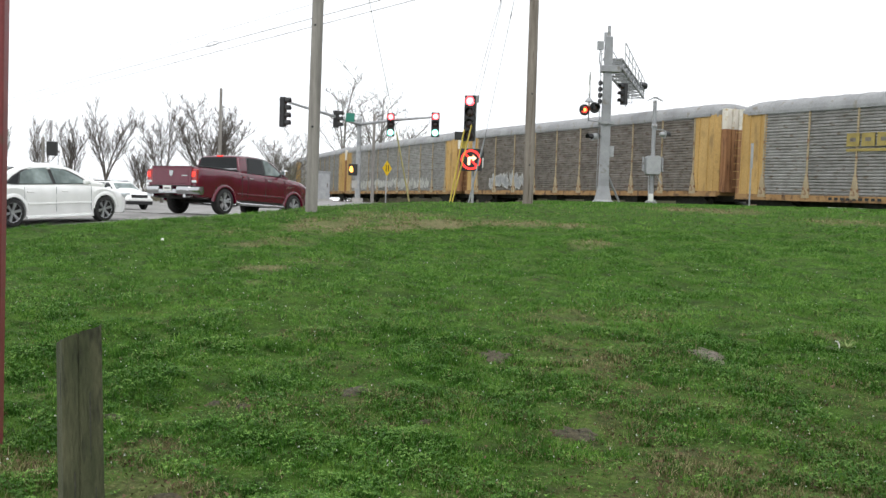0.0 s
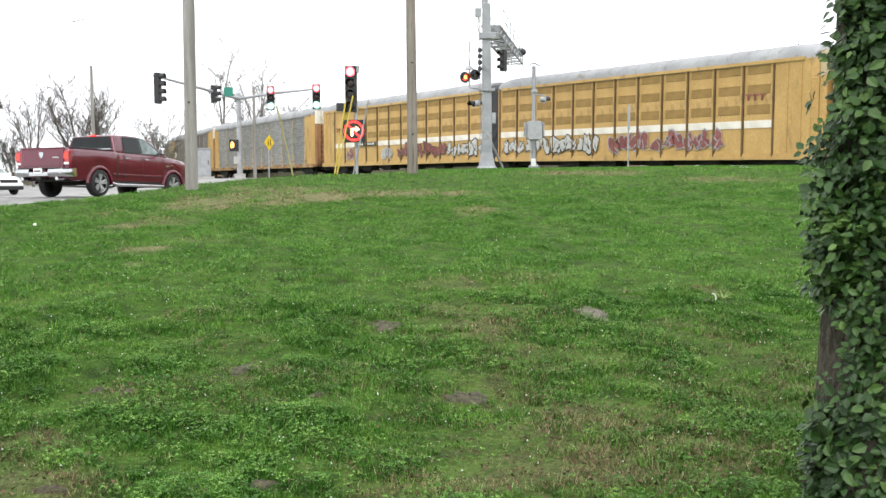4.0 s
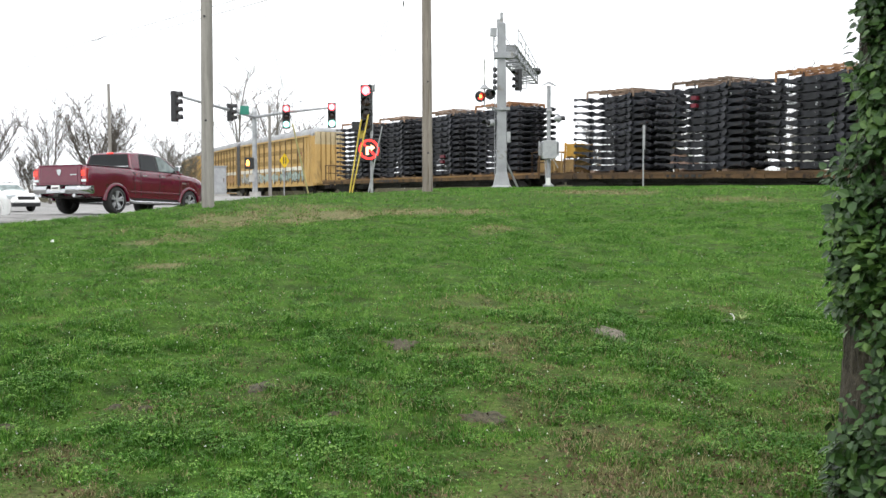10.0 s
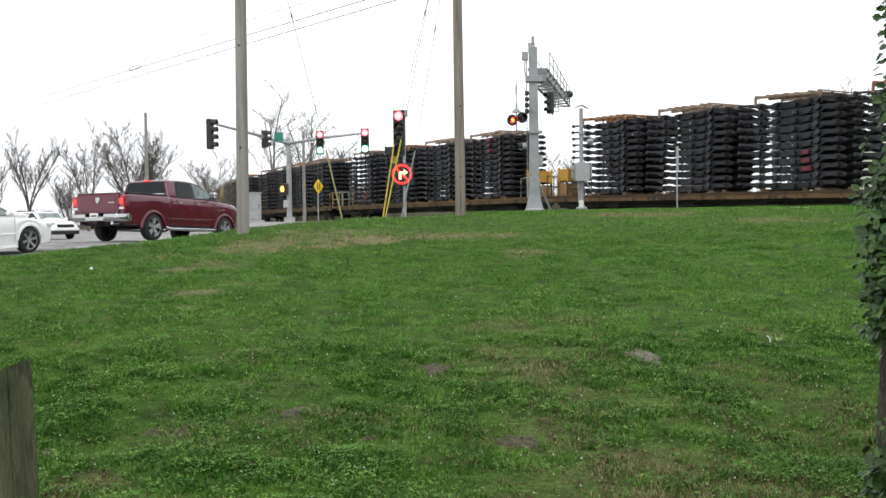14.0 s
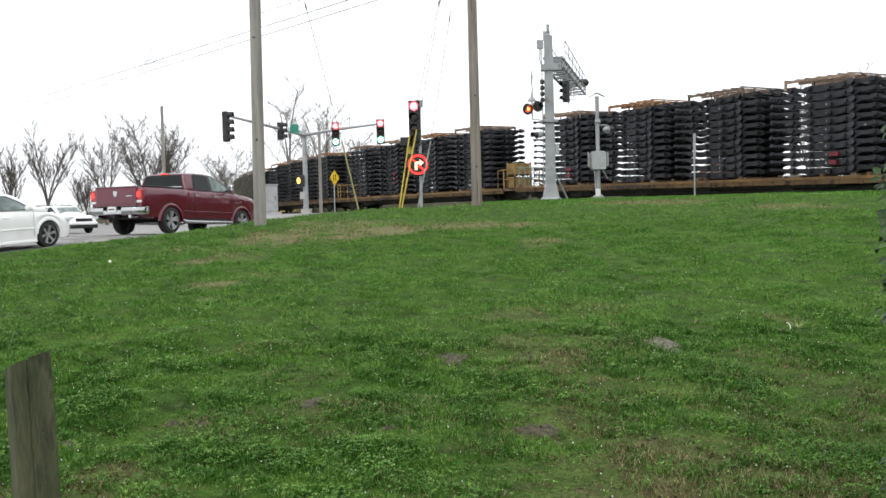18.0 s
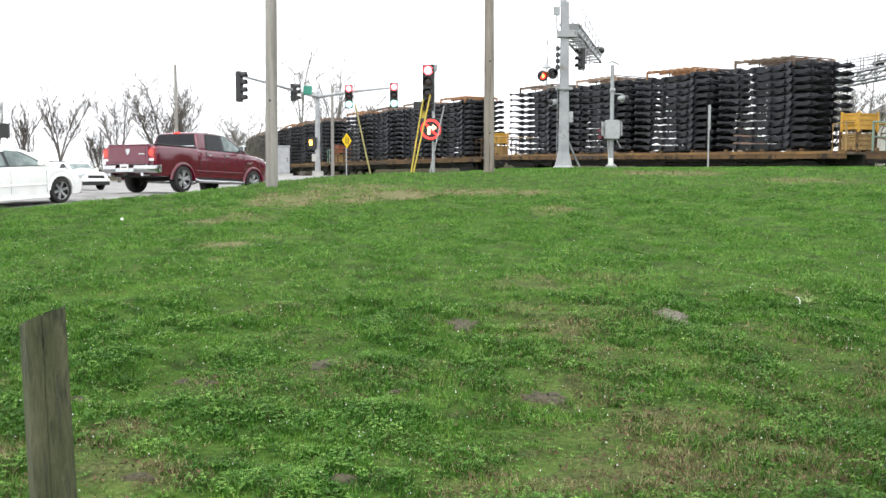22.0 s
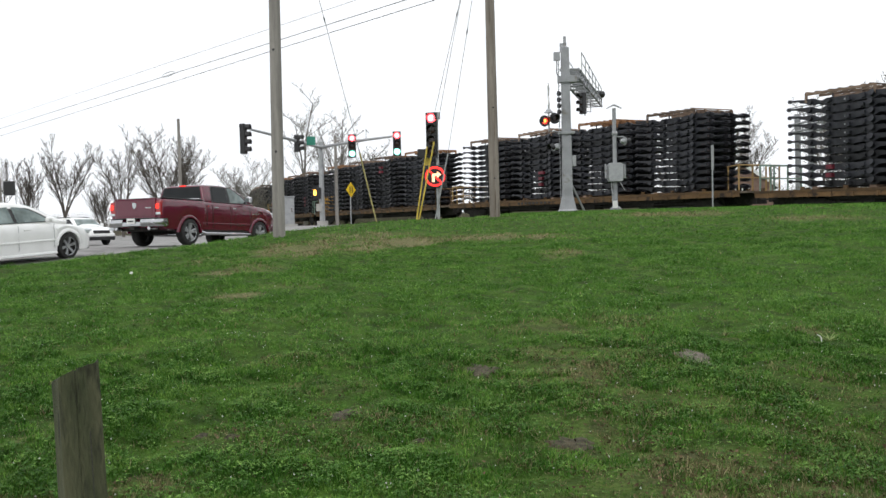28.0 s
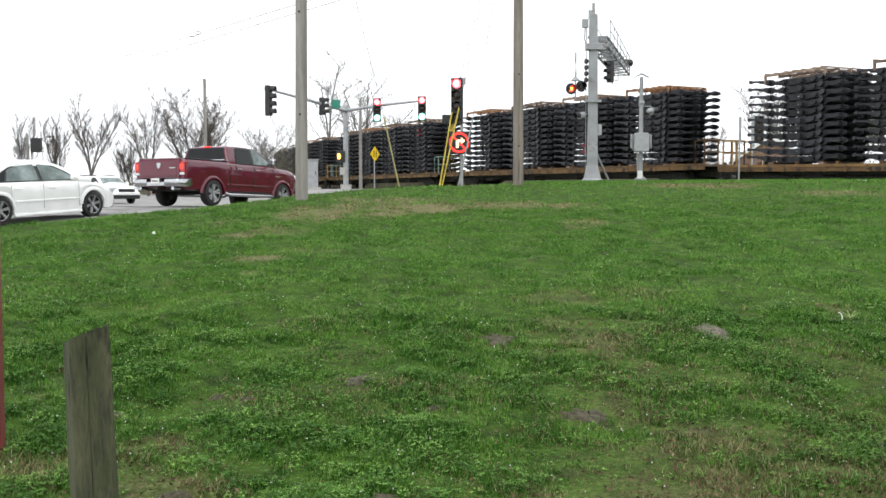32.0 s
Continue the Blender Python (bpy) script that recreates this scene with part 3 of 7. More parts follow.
AR_CREAM = mottled("faded_cream_yellow", (0.42, 0.33, 0.19), (0.52, 0.44, 0.30), 1, 0.7, 0, 30, 0.1)
AR_SILL = mottled("rusty_tan_sill", (0.24, 0.13, 0.05), (0.38, 0.23, 0.10), 1.0, 0.8, 0, 25, 0.3, dirt=(0.09, 0.05, 0.03), amount=0.4)
EMBLEM = mottled("faded_yellow_emblem", (0.26, 0.20, 0.06), (0.36, 0.28, 0.08), 3, 0.7)
SPRAY = [mottled("spray_white", (0.36, 0.36, 0.33), (0.50, 0.49, 0.46), 3, 0.6), mottled("spray_grey", (0.24, 0.245, 0.25), (0.34, 0.345, 0.35), 3, 0.6), mottled("spray_maroon", (0.16, 0.045, 0.04), (0.24, 0.07, 0.06), 3, 0.6), mottled("spray_black", (0.02, 0.02, 0.025), (0.05, 0.05, 0.05), 3, 0.6), mottled("spray_teal", (0.24, 0.30, 0.27), (0.36, 0.43, 0.39), 3, 0.6), mottled("spray_rust", (0.40, 0.215, 0.08), (0.45, 0.255, 0.10), 3, 0.6)]


def autorack(u, length, style, label, tags=(), dark_end=0, plates=False):
    """A closed car carrier whose middle lies u metres along the track at the start."""
    panel, post, roof, core, sill, under, bays, pitch, m0, m1, vent = autorack_meshes(style, length)
    half = length / 2
    fore, aft = (m1, m0) if dark_end < 0 else (m0, m1)
    car = thing("autorack_car", track_pose(u), label, "railway car", "autorack cars of the train")
    skin = AR_YELLOW
    part("inner_wall", core, None, car)
    part("roof", roof, None, car, at=pose(0, 0, 0.12 if style == "yellow" else 0.10))
    for y in (-1.44, 1.44):
        part("side_sill", sill, None, car, at=pose(0, y, 0))
    g = Geo()
    g.box(-half + 0.35, -1.38, 0.78, half - 0.35, 1.38, 0.96)
    part("car_floor", g, AR_YELLOW if style == "yellow" else AR_SILL, car)
    part("underframe", under, None, car)
    for i in range(bays):
        x = -half + fore + i * pitch
        near = part("side_panel", panel, None, car, at=pose(x, -1.42, 0))
        away = part("side_panel", panel, None, car, at=pose(x + pitch, 1.42, 0, 0, 0, 180))
        if vent and i not in (0, 1)[:2 if plates else 0]:
            for z in (2.67, 3.52, 4.37):
                part("vent_screen", vent, None, near, at=pose(0, 0, z))
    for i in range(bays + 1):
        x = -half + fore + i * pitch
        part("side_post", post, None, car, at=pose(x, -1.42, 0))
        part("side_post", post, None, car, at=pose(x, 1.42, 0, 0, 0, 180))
    g = Geo()
    for y in (-1, 1):
        g.box(-half + 0.95, y * 1.49 - 0.03, 4.76, half - 0.95, y * 1.49 + 0.03, 4.90)
    part("top_rail", g, skin if style == "yellow" else AR_ROOF, car)
    if style == "yellow":
        g = Geo()
        for i in range(bays):
            if plates and i in (2, 3):
                continue
            x = -half + fore + i * pitch
            part("stripe", stripe_mesh(pitch), None, car, "worn white stripe", at=pose(x, 0, 0))
    end_door(car, half - 0.05, 1, skin, aft + 0.04, dark_end <= 0, style == "yellow")
    end_door(car, -half + 0.05, -1, skin, fore + 0.04, dark_end >= 0, style == "yellow")
    if dark_end:
        g = Geo()
        x = (half - 0.02) * dark_end
        g.rings([[Vector((x + dx, y * 0.985, z - 0.02)) for y, z in [(-1.46, 0.9)] + [(-1.46, 4.80), (-1.44, 4.96), (-1.28, 5.18), (-0.9, 5.34), (0, 5.43), (0.9, 5.34), (1.28, 5.18), (1.44, 4.96), (1.46, 4.80)] + [(1.46, 0.9)]] for dx in (-0.62, 0.62)])
        part("bellows", g, BLACK, car, "black rubber bellows between two halves")
    if not (dark_end > 0):
        bogie(car, half - 2.6)
        g = Geo()
        g.box(half - 0.2, -0.12, 0.62, half + 0.32, 0.12, 0.86)
        part("coupler", g, DARK, car)
    else:
        bogie(car, half)
    if not (dark_end < 0):
        bogie(car, -half + 2.6)
        g = Geo()
        g.box(-half - 0.32, -0.12, 0.62, -half + 0.2, 0.12, 0.86)
        part("coupler", g, DARK, car)
    for k, (a, b, cols) in enumerate(tags):
        graffiti(car, a, b, [SPRAY[c] for c in cols], int(u * 10) + k)
    MOVING.append((car, u, 0, 0))
    return car


def pad(car, name, mat, x0, x1, z0, z1, label=""):
    g = Geo()
    g.box(x0, -1.52, z0, x1, -1.495, z1)
    return part(name, g, mat, car, label)


GREY_LABEL = "closed autorack car with dirty grey corrugated sides and tan posts"
YELLOW_LABEL = "closed yellow autorack car with shaded brown posts and pale roof"
for u in (-127.6, -99.3, -71.0):
    autorack(u, 27.6, "grey", GREY_LABEL)
car = autorack(-42.9, 27.6, "grey", "autorack car with grey corrugated sides, lower edge sprayed white", ((-9, 8, (0, 1)),))
car = autorack(-14.9, 27.2, "rusty", "autorack car with brown dirtied corrugated sides and a white placard", ((-10, -5, (1, 0)),))
pad(car, "placard", WHITE_SIGN, -12.1, -10.6, 2.6, 3.3, "white placard")
pad(car, "placard", TRIM_BLACK, -12.1, -10.6, 3.45, 3.75, "black lettering plate")
car = autorack(13.45, 28.2, "grey", "autorack car with grey corrugated sides and yellow emblem blocks")
for k in range(3):
    x = -7.2 + k * 0.78
    block = pad(car, "emblem", EMBLEM, x, x + 0.66, 3.12, 3.68, "plain yellow emblem block")
    g = Geo()
    g.box(x + 0.18, -1.526, 3.32, x + 0.48, -1.519, 3.48)
    part("block_hollow", g, AR_BROWN, block)
pad(car, "emblem", EMBLEM, -7.2, -4.98, 2.90, 3.02)
for k in range(9):
    pad(car, "sill_marking", TRIM_BLACK, -8.0 + k * 0.32, -7.82 + k * 0.32, 0.80, 0.92, "dark lettering bar")
for u0, unit, tags in ((28.2, 22.3, (((-7.2, -6.2, (2, 0)), (-2, -0.7, (1, 0)), (0.2, 6, (2, 3)), (6.2, 10, (0, 3))), ((-10.2, -2.5, (0, 3)), (-1.5, 5.4, (2, 1))))), (73.0, 21.45, (((-8.3, -6, (2, 5)), (-5.4, 1.4, (1, 0)), (2.2, 9, (5, 5))), ((-9.9, -4.2, (0, 3)), (-4, 1.4, (4, 0)), (1.6, 7.6, (4, 3)))))):
    for k in range(2):
        car = autorack(u0 + unit * (k + 0.5), unit, "yellow", YELLOW_LABEL, tags[k], 1 if k == 0 else -1, k == 0)
        pitch, first = (unit - 3.2) / 12, -unit / 2 + (2.45 if k == 0 else 0.75)
        x = first + (0.2 if k == 0 else 11.1) * pitch
        for j in range(3):
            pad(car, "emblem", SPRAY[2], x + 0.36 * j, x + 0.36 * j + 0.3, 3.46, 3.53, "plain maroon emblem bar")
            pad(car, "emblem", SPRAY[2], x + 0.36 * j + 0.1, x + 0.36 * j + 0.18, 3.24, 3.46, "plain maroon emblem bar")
        if k == 0:
            for j in (2, 3):
                x = first + j * pitch
                plate = pad(car, "number_panel", TRIM_BLACK, x + 0.15, x + pitch - 0.15, 2.10, 2.38, "black panel with pale bars")
                for b in range(4 if j == 2 else 6):
                    w = (pitch - 0.6) / (4 if j == 2 else 6)
                    g = Geo()
                    g.box(x + 0.28 + b * w, -1.528, 2.17, x + 0.28 + (b + 0.7) * w, -1.519, 2.31)
                    part("bar", g, AR_STRIPE, plate)

# flatcars with stacks of truck chassis frames
FLAT0, FLAT_PITCH, FLATS = 131.55, 28.5, 15


def chassis_mesh():
    """A ladder frame: two cranked side rails swelling at their brackets, knobbed ends, and cross bars."""
    g = Geo()
    line = [(-2.75, 0.10, 0.15, 0.045), (-2.3, 0.06, 0.14, 0.05), (-2.0, 0.05, 0.09, 0.085), (-1.75, 0.05, 0.05, 0.14), (-1.55, 0.03, 0.03, 0.165), (-1.35, 0, 0.02, 0.075), (-1.1, 0, 0.0, 0.07), (-0.9, 0, 0.0, 0.15), (-0.62, 0, 0.0, 0.17), (-0.45, 0, 0.0, 0.145), (-0.1, 0, 0.0, 0.15), (0.1, 0, 0.0, 0.172), (0.45, 0, 0.0, 0.168), (0.65, 0.03, 0.01, 0.125), (1.0, 0.06, 0.04, 0.145), (1.25, 0.06, 0.05, 0.17), (1.55, 0.03, 0.07, 0.168), (1.75, 0, 0.12, 0.10), (2.1, -0.03, 0.12, 0.085), (2.3, -0.04, 0.12, 0.14), (2.5, -0.04, 0.1, 0.13), (2.75, -0.04, 0.08, 0.06)]
    for y in (-0.52, 0.52):
        s = 1 if y > 0 else -1
        rings = []
        for x, dy, z, h in line:
            h *= 0.92
            yy = y + s * dy
            rings.append([Vector((x, yy - 0.045, z - h)), Vector((x, yy + 0.045, z - h)), Vector((x, yy + 0.045, z + h)), Vector((x, yy - 0.045, z + h))])
        g.rings(rings)
        g.tube([(-2.80, y + s * 0.1 - 0.06, 0.15), (-2.80, y + s * 0.1 + 0.06, 0.15)], 0.085, 8)
        g.tube([(1.45, y + s * 0.02, 0.04), (1.45, y + s * 0.24, 0.12)], [0.10, 0.14], 8)
        g.tube([(-1.65, y + s * 0.02, 0.02), (-1.65, y + s * 0.22, 0.05)], [0.09, 0.12], 8)
        for x0, z0 in ((-0.82, 0.02), (0.18, -0.02), (0.95, 0.04), (2.3, 0.12)):
            g.prism([(x0, z0 - 0.1), (x0 + 0.2, z0 - 0.06), (x0 + 0.17, z0 + 0.08), (x0 + 0.03, z0 + 0.1)], y + (0.05 if s > 0 else -0.2), y + (0.2 if s > 0 else -0.05))
    for x, z, r in ((-2.3, 0.1, 0.06), (-1.55, 0.02, 0.08), (-0.75, 0, 0.07), (0.25, 0, 0.08), (0.9, 0.02, 0.07), (1.45, 0.04, 0.10), (2.4, 0.1, 0.07)):
        g.tube([(x, -0.55, z), (x, 0.55, z)], r, 6)
    return g.mesh("chassis_frame", FRAME_BLACK)


CHASSIS = chassis_mesh()
RED_BRACKET = mottled("dull_red_bracket_paint", (0.085, 0.006, 0.014), (0.17, 0.012, 0.026), 4, 0.5, 0, 60, 0.1)
LAYER = 0.352


def rack_meshes(mat):
    """The cap bolted over a stack: a hooked side rail, an inner rail and a slat."""
    g = Geo()
    g.prism([(-1.95, 0.11), (1.6, 0.11), (1.6, -0.30), (1.45, -0.30), (1.45, -0.24), (1.52, -0.22), (1.52, 0.0), (-1.87, 0.0), (-1.87, -0.22), (-1.80, -0.24), (-1.80, -0.30), (-1.95, -0.30)], -0.05, 0.05)
    h = Geo()
    h.box(-1.9, -0.05, 0.0, 1.55, 0.05, 0.10)
    k = Geo()
    k.box(-0.06, -1.34, 0.10, 0.06, 1.34, 0.145)
    return [x.mesh(n, mat) for x, n in ((g, "side_rail"), (h, "inner_rail"), (k, "slat"))]


RACK = rack_meshes(RACK_RUST)
RACK_DARK = rack_meshes(AR_RUST)


def rack_cap(st, meshes, rnd, z):
    side, inner, slat = meshes
    tilt = pose(rnd.uniform(-0.15, 0.15), 0, z, 0, rnd.uniform(-1.2, 1.2), 0)
    cap = part("rack_cap", side, None, st, "rusty slatted steel rack", at=tilt @ pose(0, -1.29, 0))
    part("side_rail", side, None, cap, at=pose(0, 2.58, 0))
    for y in (0.85, 1.7):
        part("inner_rail", inner, None, cap, at=pose(0, y, 0))
    for k in range(7):
        part("slat", slat, None, cap, at=pose(-1.85 + 0.55 * k + rnd.uniform(-0.06, 0.06), 1.29, rnd.uniform(0, 0.02), 0, 0, rnd.uniform(-2, 2)))


g = Geo()
g.box(0, -1.3, 0, 0.28, 1.3, 0.15)
TIMBER = g.mesh("timber", RACK_RUST)


g = Geo()
g.box(-0.035, -0.02, -0.03, 0.035, 0.02, 0.03)
CLIP = g.mesh("clip", GREY_BOX)


def frame_stack(u, layers, seed, cap):
    rnd = random.Random(seed)
    st = thing("frame_stack", track_pose(u) @ pose(0, 0, 1.08), "tall stack of black truck chassis frames under a rusty steel rack", "frame stack", "stacks of chassis frames on the flatcars")
    for x in (-1.6, 1.3):
        part("timber", TIMBER, None, st, at=pose(x, 0, 0))
    for k in range(layers):
        for y in (-0.70, 0.70):
            part("chassis_frame", CHASSIS, None, st, at=pose(rnd.uniform(-0.05, 0.05), y + rnd.uniform(-0.02, 0.02), 0.26 + k * LAYER))
    rack_cap(st, RACK if cap else RACK_DARK, rnd, 0.27 + layers * LAYER)
    for x in (-1.0, 1.0):
        for y in (-0.7, 0.7):
            part("tie_rod", bar([(x, y, 0.1), (x, y, 0.3 + layers * LAYER)], 0.035, 6), FRAME_BLACK, st)
    for k in range(layers):
        part("clip", CLIP, None, st, at=pose(0.12 + rnd.uniform(-0.03, 0.03), -1.29, 0.26 + k * LAYER))
    for i in range(3):
        part("clip", CLIP, None, st, at=pose(rnd.uniform(-1.6, 2.2), -1.29, 0.33 + rnd.randrange(layers) * LAYER))
    if seed % 3 == 2:
        x, low = rnd.uniform(-0.9, 0.8), rnd.choice((1, 2, 2, layers - 3))
        for k in range(low, low + rnd.choice((2, 3))):
            g = Geo()
            g.box(x, -1.46, 0.18 + k * LAYER, x + rnd.uniform(0.3, 0.55), -1.24, 0.36 + k * LAYER)
            part("red_bracket", g, RED_BRACKET, st, "red painted bracket")
    MOVING.append((st, u, 0, 1.08))


TAN_STEEL = mottled("tan_crate_paint", (0.24, 0.15, 0.055), (0.34, 0.22, 0.08), 2, 0.7, 0, 40, 0.1, dirt=(0.12, 0.06, 0.03), amount=0.15)
CAGE_GREEN = mottled("faded_green_steel", (0.14, 0.21, 0.17), (0.20, 0.28, 0.23), 3, 0.7, 0, 40, 0.1)


def flat_meshes():
    half = 13.75
    g = Geo()
    g.box(-half, -1.45, 0.98, half, 1.45, 1.075)
    deck = g.mesh("deck", DECK_WOOD)
    g = Geo()
    for y0, y1 in ((-1.55, -1.45), (1.45, 1.55)):
        g.prism([(-half, 1.10), (half, 1.10), (half, 0.80), (-half, 0.80)], y0, y1)
        for x in np.arange(-half + 0.7, half, 1.15):
            y = y0 - 0.035 if y0 < 0 else y1
            g.box(x, y, 0.78, x + 0.10, y + 0.035, 0.99)
    sill = g.mesh("side_sill", FLAT_SILL)
    g = Geo()
    g.box(-half, -0.35, 0.45, half, 0.35, 0.98)
    for y0, y1 in ((-1.3, -1.22), (1.22, 1.3)):
        g.prism([(-half + 0.3, 0.98), (half - 0.3, 0.98), (half - 3.2, 0.84), (half - 4.2, 0.66), (-half + 4.2, 0.66), (-half + 3.2, 0.84)], y0, y1)
    for x in (-8.5, -3, 1.5, 6.5):
        g.box(x, -1.2, 0.42, x + 0.9, -0.5, 0.95)
    g.tube([(-half + 3, -1.35, 0.55), (half - 3, -1.35, 0.55)], 0.025, 6)
    under = g.mesh("underframe", DARK)
    g = Geo()
    g.box(0, -0.05, 1.10, 0.16, 0.06, 1.24)
    pocket = g.mesh("stake_pocket", FLAT_SILL)
    g = Geo()
    g.box(-half, -1.575, 1.0, half, -1.552, 1.115)
    edge = g.mesh("deck_edge", FLAT_EDGE)
    return deck, sill, under, edge, pocket


FLAT = flat_meshes()


def flatcar(u, seed):
    rnd = random.Random(seed)
    car = thing("flatcar", track_pose(u), "long rusty yellow flatcar loaded with stacks of chassis frames", "railway car", "flatcars of the train")
    for name, me in zip(("deck", "side_sill", "underframe", "deck_edge"), FLAT):
        part(name, me, None, car)
    for x in np.arange(-13.4, 13.6, 2.25):
        for y in (-1.48, 1.48):
            part("stake_pocket", FLAT[4], None, car, at=pose(x, y, 0))
    for k in range(rnd.randint(5, 9)):
        g = Geo()
        g.box(-5.0 + 0.42 * k, -1.585, 0.86, -4.76 + 0.42 * k, -1.551, 0.98)
        part("sill_marking", g, TRIM_BLACK, car, "dark lettering bar")
    bogie(car, 10.9)
    bogie(car, -10.9)
    g = Geo()
    for s in (-1, 1):
        g = Geo()
        g.box(min(s * 13.65, s * 14.25), -0.12, 0.62, max(s * 13.65, s * 14.25), 0.12, 0.86)
        part("coupler", g, DARK, car)
    # hand rails and stanchions at both ends, the brake wheel at the trailing one
    rail_mat = (FLAT_SILL, TAN_STEEL, CAGE_GREEN)[seed % 3]
    for s in (-1, 1):
        g = Geo()
        for y in (-1.35, -0.45, 0.45, 1.35):
            g.tube([(s * 13.6, y, 1.05), (s * 13.6, y, 2.3)], 0.045, 6)
        for y in (-1.38, 1.38):
            g.tube([(s * 12.95, y, 1.05), (s * 12.95, y, 2.25), (s * 13.6, y, 2.3)], 0.04, 6)
        g.tube([(s * 13.6, -1.35, 2.3), (s * 13.6, 1.35, 2.3)], 0.045, 6)
        g.tube([(s * 13.6, -1.35, 1.7), (s * 13.6, 1.35, 1.7)], 0.035, 6)
        part("end_railing", g, rail_mat, car)
    g = Geo()
    ring = [(13.78, 0.9 + 0.28 * math.cos(a), 1.9 + 0.28 * math.sin(a)) for a in (i * math.pi / 6 for i in range(13))]
    g.tube(ring, 0.02, 6)
    g.tube([(13.6, 0.9, 1.9), (13.8, 0.9, 1.9)], 0.03, 6)
    part("brake_wheel", g, STEEL, car)
    MOVING.append((car, u, 0, 0))
    return car


def end_boxes(u, mats, x0):
    """Steel bulk boxes with ribs, lashed at the end of a deck."""
    level = 1.09
    for k, (mat, word) in enumerate(mats):
        b = thing("steel_crate", track_pose(u + x0 + 0.05 * k) @ pose(0, -0.35, level), word + " ribbed steel crate on the flatcar deck", "crate", "crates on the flatcars")
        g = Geo()
        g.box(-0.38, -0.56, 0.1, 0.38, 0.56, 0.76)
        part("body", g, mat, b, bevel=0.02)
        for x in (-0.42, 0.42):
            for y in (-0.6, 0.6):
                g = Geo()
                g.box(x - 0.04, y - 0.04, 0.0, x + 0.04, y + 0.04, 0.85)
                part("corner_post", g, FLAT_SILL if k == 0 else mat, b)
        for z in (0.14, 0.34, 0.54, 0.74):
            g = Geo()
            g.box(-0.41, -0.60, z - 0.04, 0.41, 0.60, z + 0.035)
            part("rib", g, mat, b)
        for y in (-0.5, 0.4):
            g = Geo()
            g.box(-0.42, y, 0.0, 0.42, y + 0.12, 0.1)
            part("skid", g, FLAT_SILL, b)
        MOVING.append((b, u + x0 + 0.05 * k, -0.35, level))
        level += 0.85


RUST_STEEL = mottled("rust_red_crate_paint", (0.20, 0.06, 0.03), (0.28, 0.09, 0.045), 2, 0.8, 0, 40, 0.1)
CRATES = {0: [(TAN_STEEL, "tan")], 4: [(TAN_STEEL, "tan"), (TAN_STEEL, "tan")], 5: [(TAN_STEEL, "tan"), (RUST_STEEL, "rust red")], 6: [(TAN_STEEL, "tan"), (SAFETY_YELLOW, "bright yellow")], 7: [(TAN_STEEL, "tan"), (SAFETY_YELLOW, "bright yellow")], 8: [(TAN_STEEL, "tan"), (SAFETY_YELLOW, "bright yellow")]}
for n, mats in CRATES.items():
    end_boxes(FLAT0 + FLAT_PITCH * n, mats, 13.4)
end_boxes(FLAT0 + FLAT_PITCH * 1, [(TAN_STEEL, "tan"), (SAFETY_YELLOW, "bright yellow")], -12.8)
end_boxes(FLAT0 + FLAT_PITCH * 2, [(TAN_STEEL, "tan"), (SAFETY_YELLOW, "bright yellow")], 13.2)
end_boxes(FLAT0 + FLAT_PITCH * 3, [(TAN_STEEL, "tan"), (SAFETY_YELLOW, "bright yellow")], -12.2)
for n in range(FLATS):
    u = FLAT0 + FLAT_PITCH * n
    flatcar(u + (0.45 if n == 3 else 0), n)
    if n == 3:
        u += 1.15
    for k in range(4):
        frame_stack(u - 9.1 + 6.07 * k, 11, 10 * n + k, (n * 4 + k) % 3 > 0)


def motions():
    for ob, u, y, z in MOVING:
        walk(ob, [(float(t), track_pose(u - gone(t)) @ pose(0, y, z)) for t in range(33)])


# ---- poles, signals and signs ----
def on_ground(x, y, turn=0.0, sink=0.0):
    return pose(x, y, ground_z(x, y) - sink, 0, 0, turn)


def utility_pole(x, y, h, r, lean=(0, 0), label="weathered grey wooden utility pole standing in the grass", bands=(), wood=None):
    p = thing("utility_pole", on_ground(x, y), label, "utility pole", "wooden utility poles")
    g = Geo()
    pts = [(lean[0] * f * h, lean[1] * f * h, -0.4 + (h + 0.4) * f) for f in (i / 8 for i in range(9))]
    g.tube(pts, [r * (1 - 0.22 * i / 8) for i in range(9)], 16)
    part("pole", g, wood or POLE, p, smooth=60)
    for z in bands:
        g = Geo()
        g.tube([(0, -r * 1.02, z), (0, -r - 0.015, z)], 0.03, 8)
        part("tag_plate", g, BLACK, p)
    return p


utility_pole(-3.42, 24.7, 12.0, 0.156, (0.006, 0), bands=(4.6, 2.1))
utility_pole(2.48, 30.95, 12.0, 0.165, (-0.004, 0), "brown grey wooden utility pole at the lawn's crest", bands=(3.4, 1.2), wood=POLE_BROWN)
utility_pole(-4.36, 56.0, 5.15, 0.10, (0.001, 0), "short dark wooden pole beside the signal mast")
utility_pole(-20.9, 90.0, 10.6, 0.16, (-0.004, 0), "distant dark wooden utility pole among bare trees")


CORES = {LAMP_RED: glow("red_lamp_core", (1.0, 0.42, 0.40), 3.0), LAMP_GREEN: glow("green_lamp_core", (0.62, 1.0, 0.88), 3.0)}


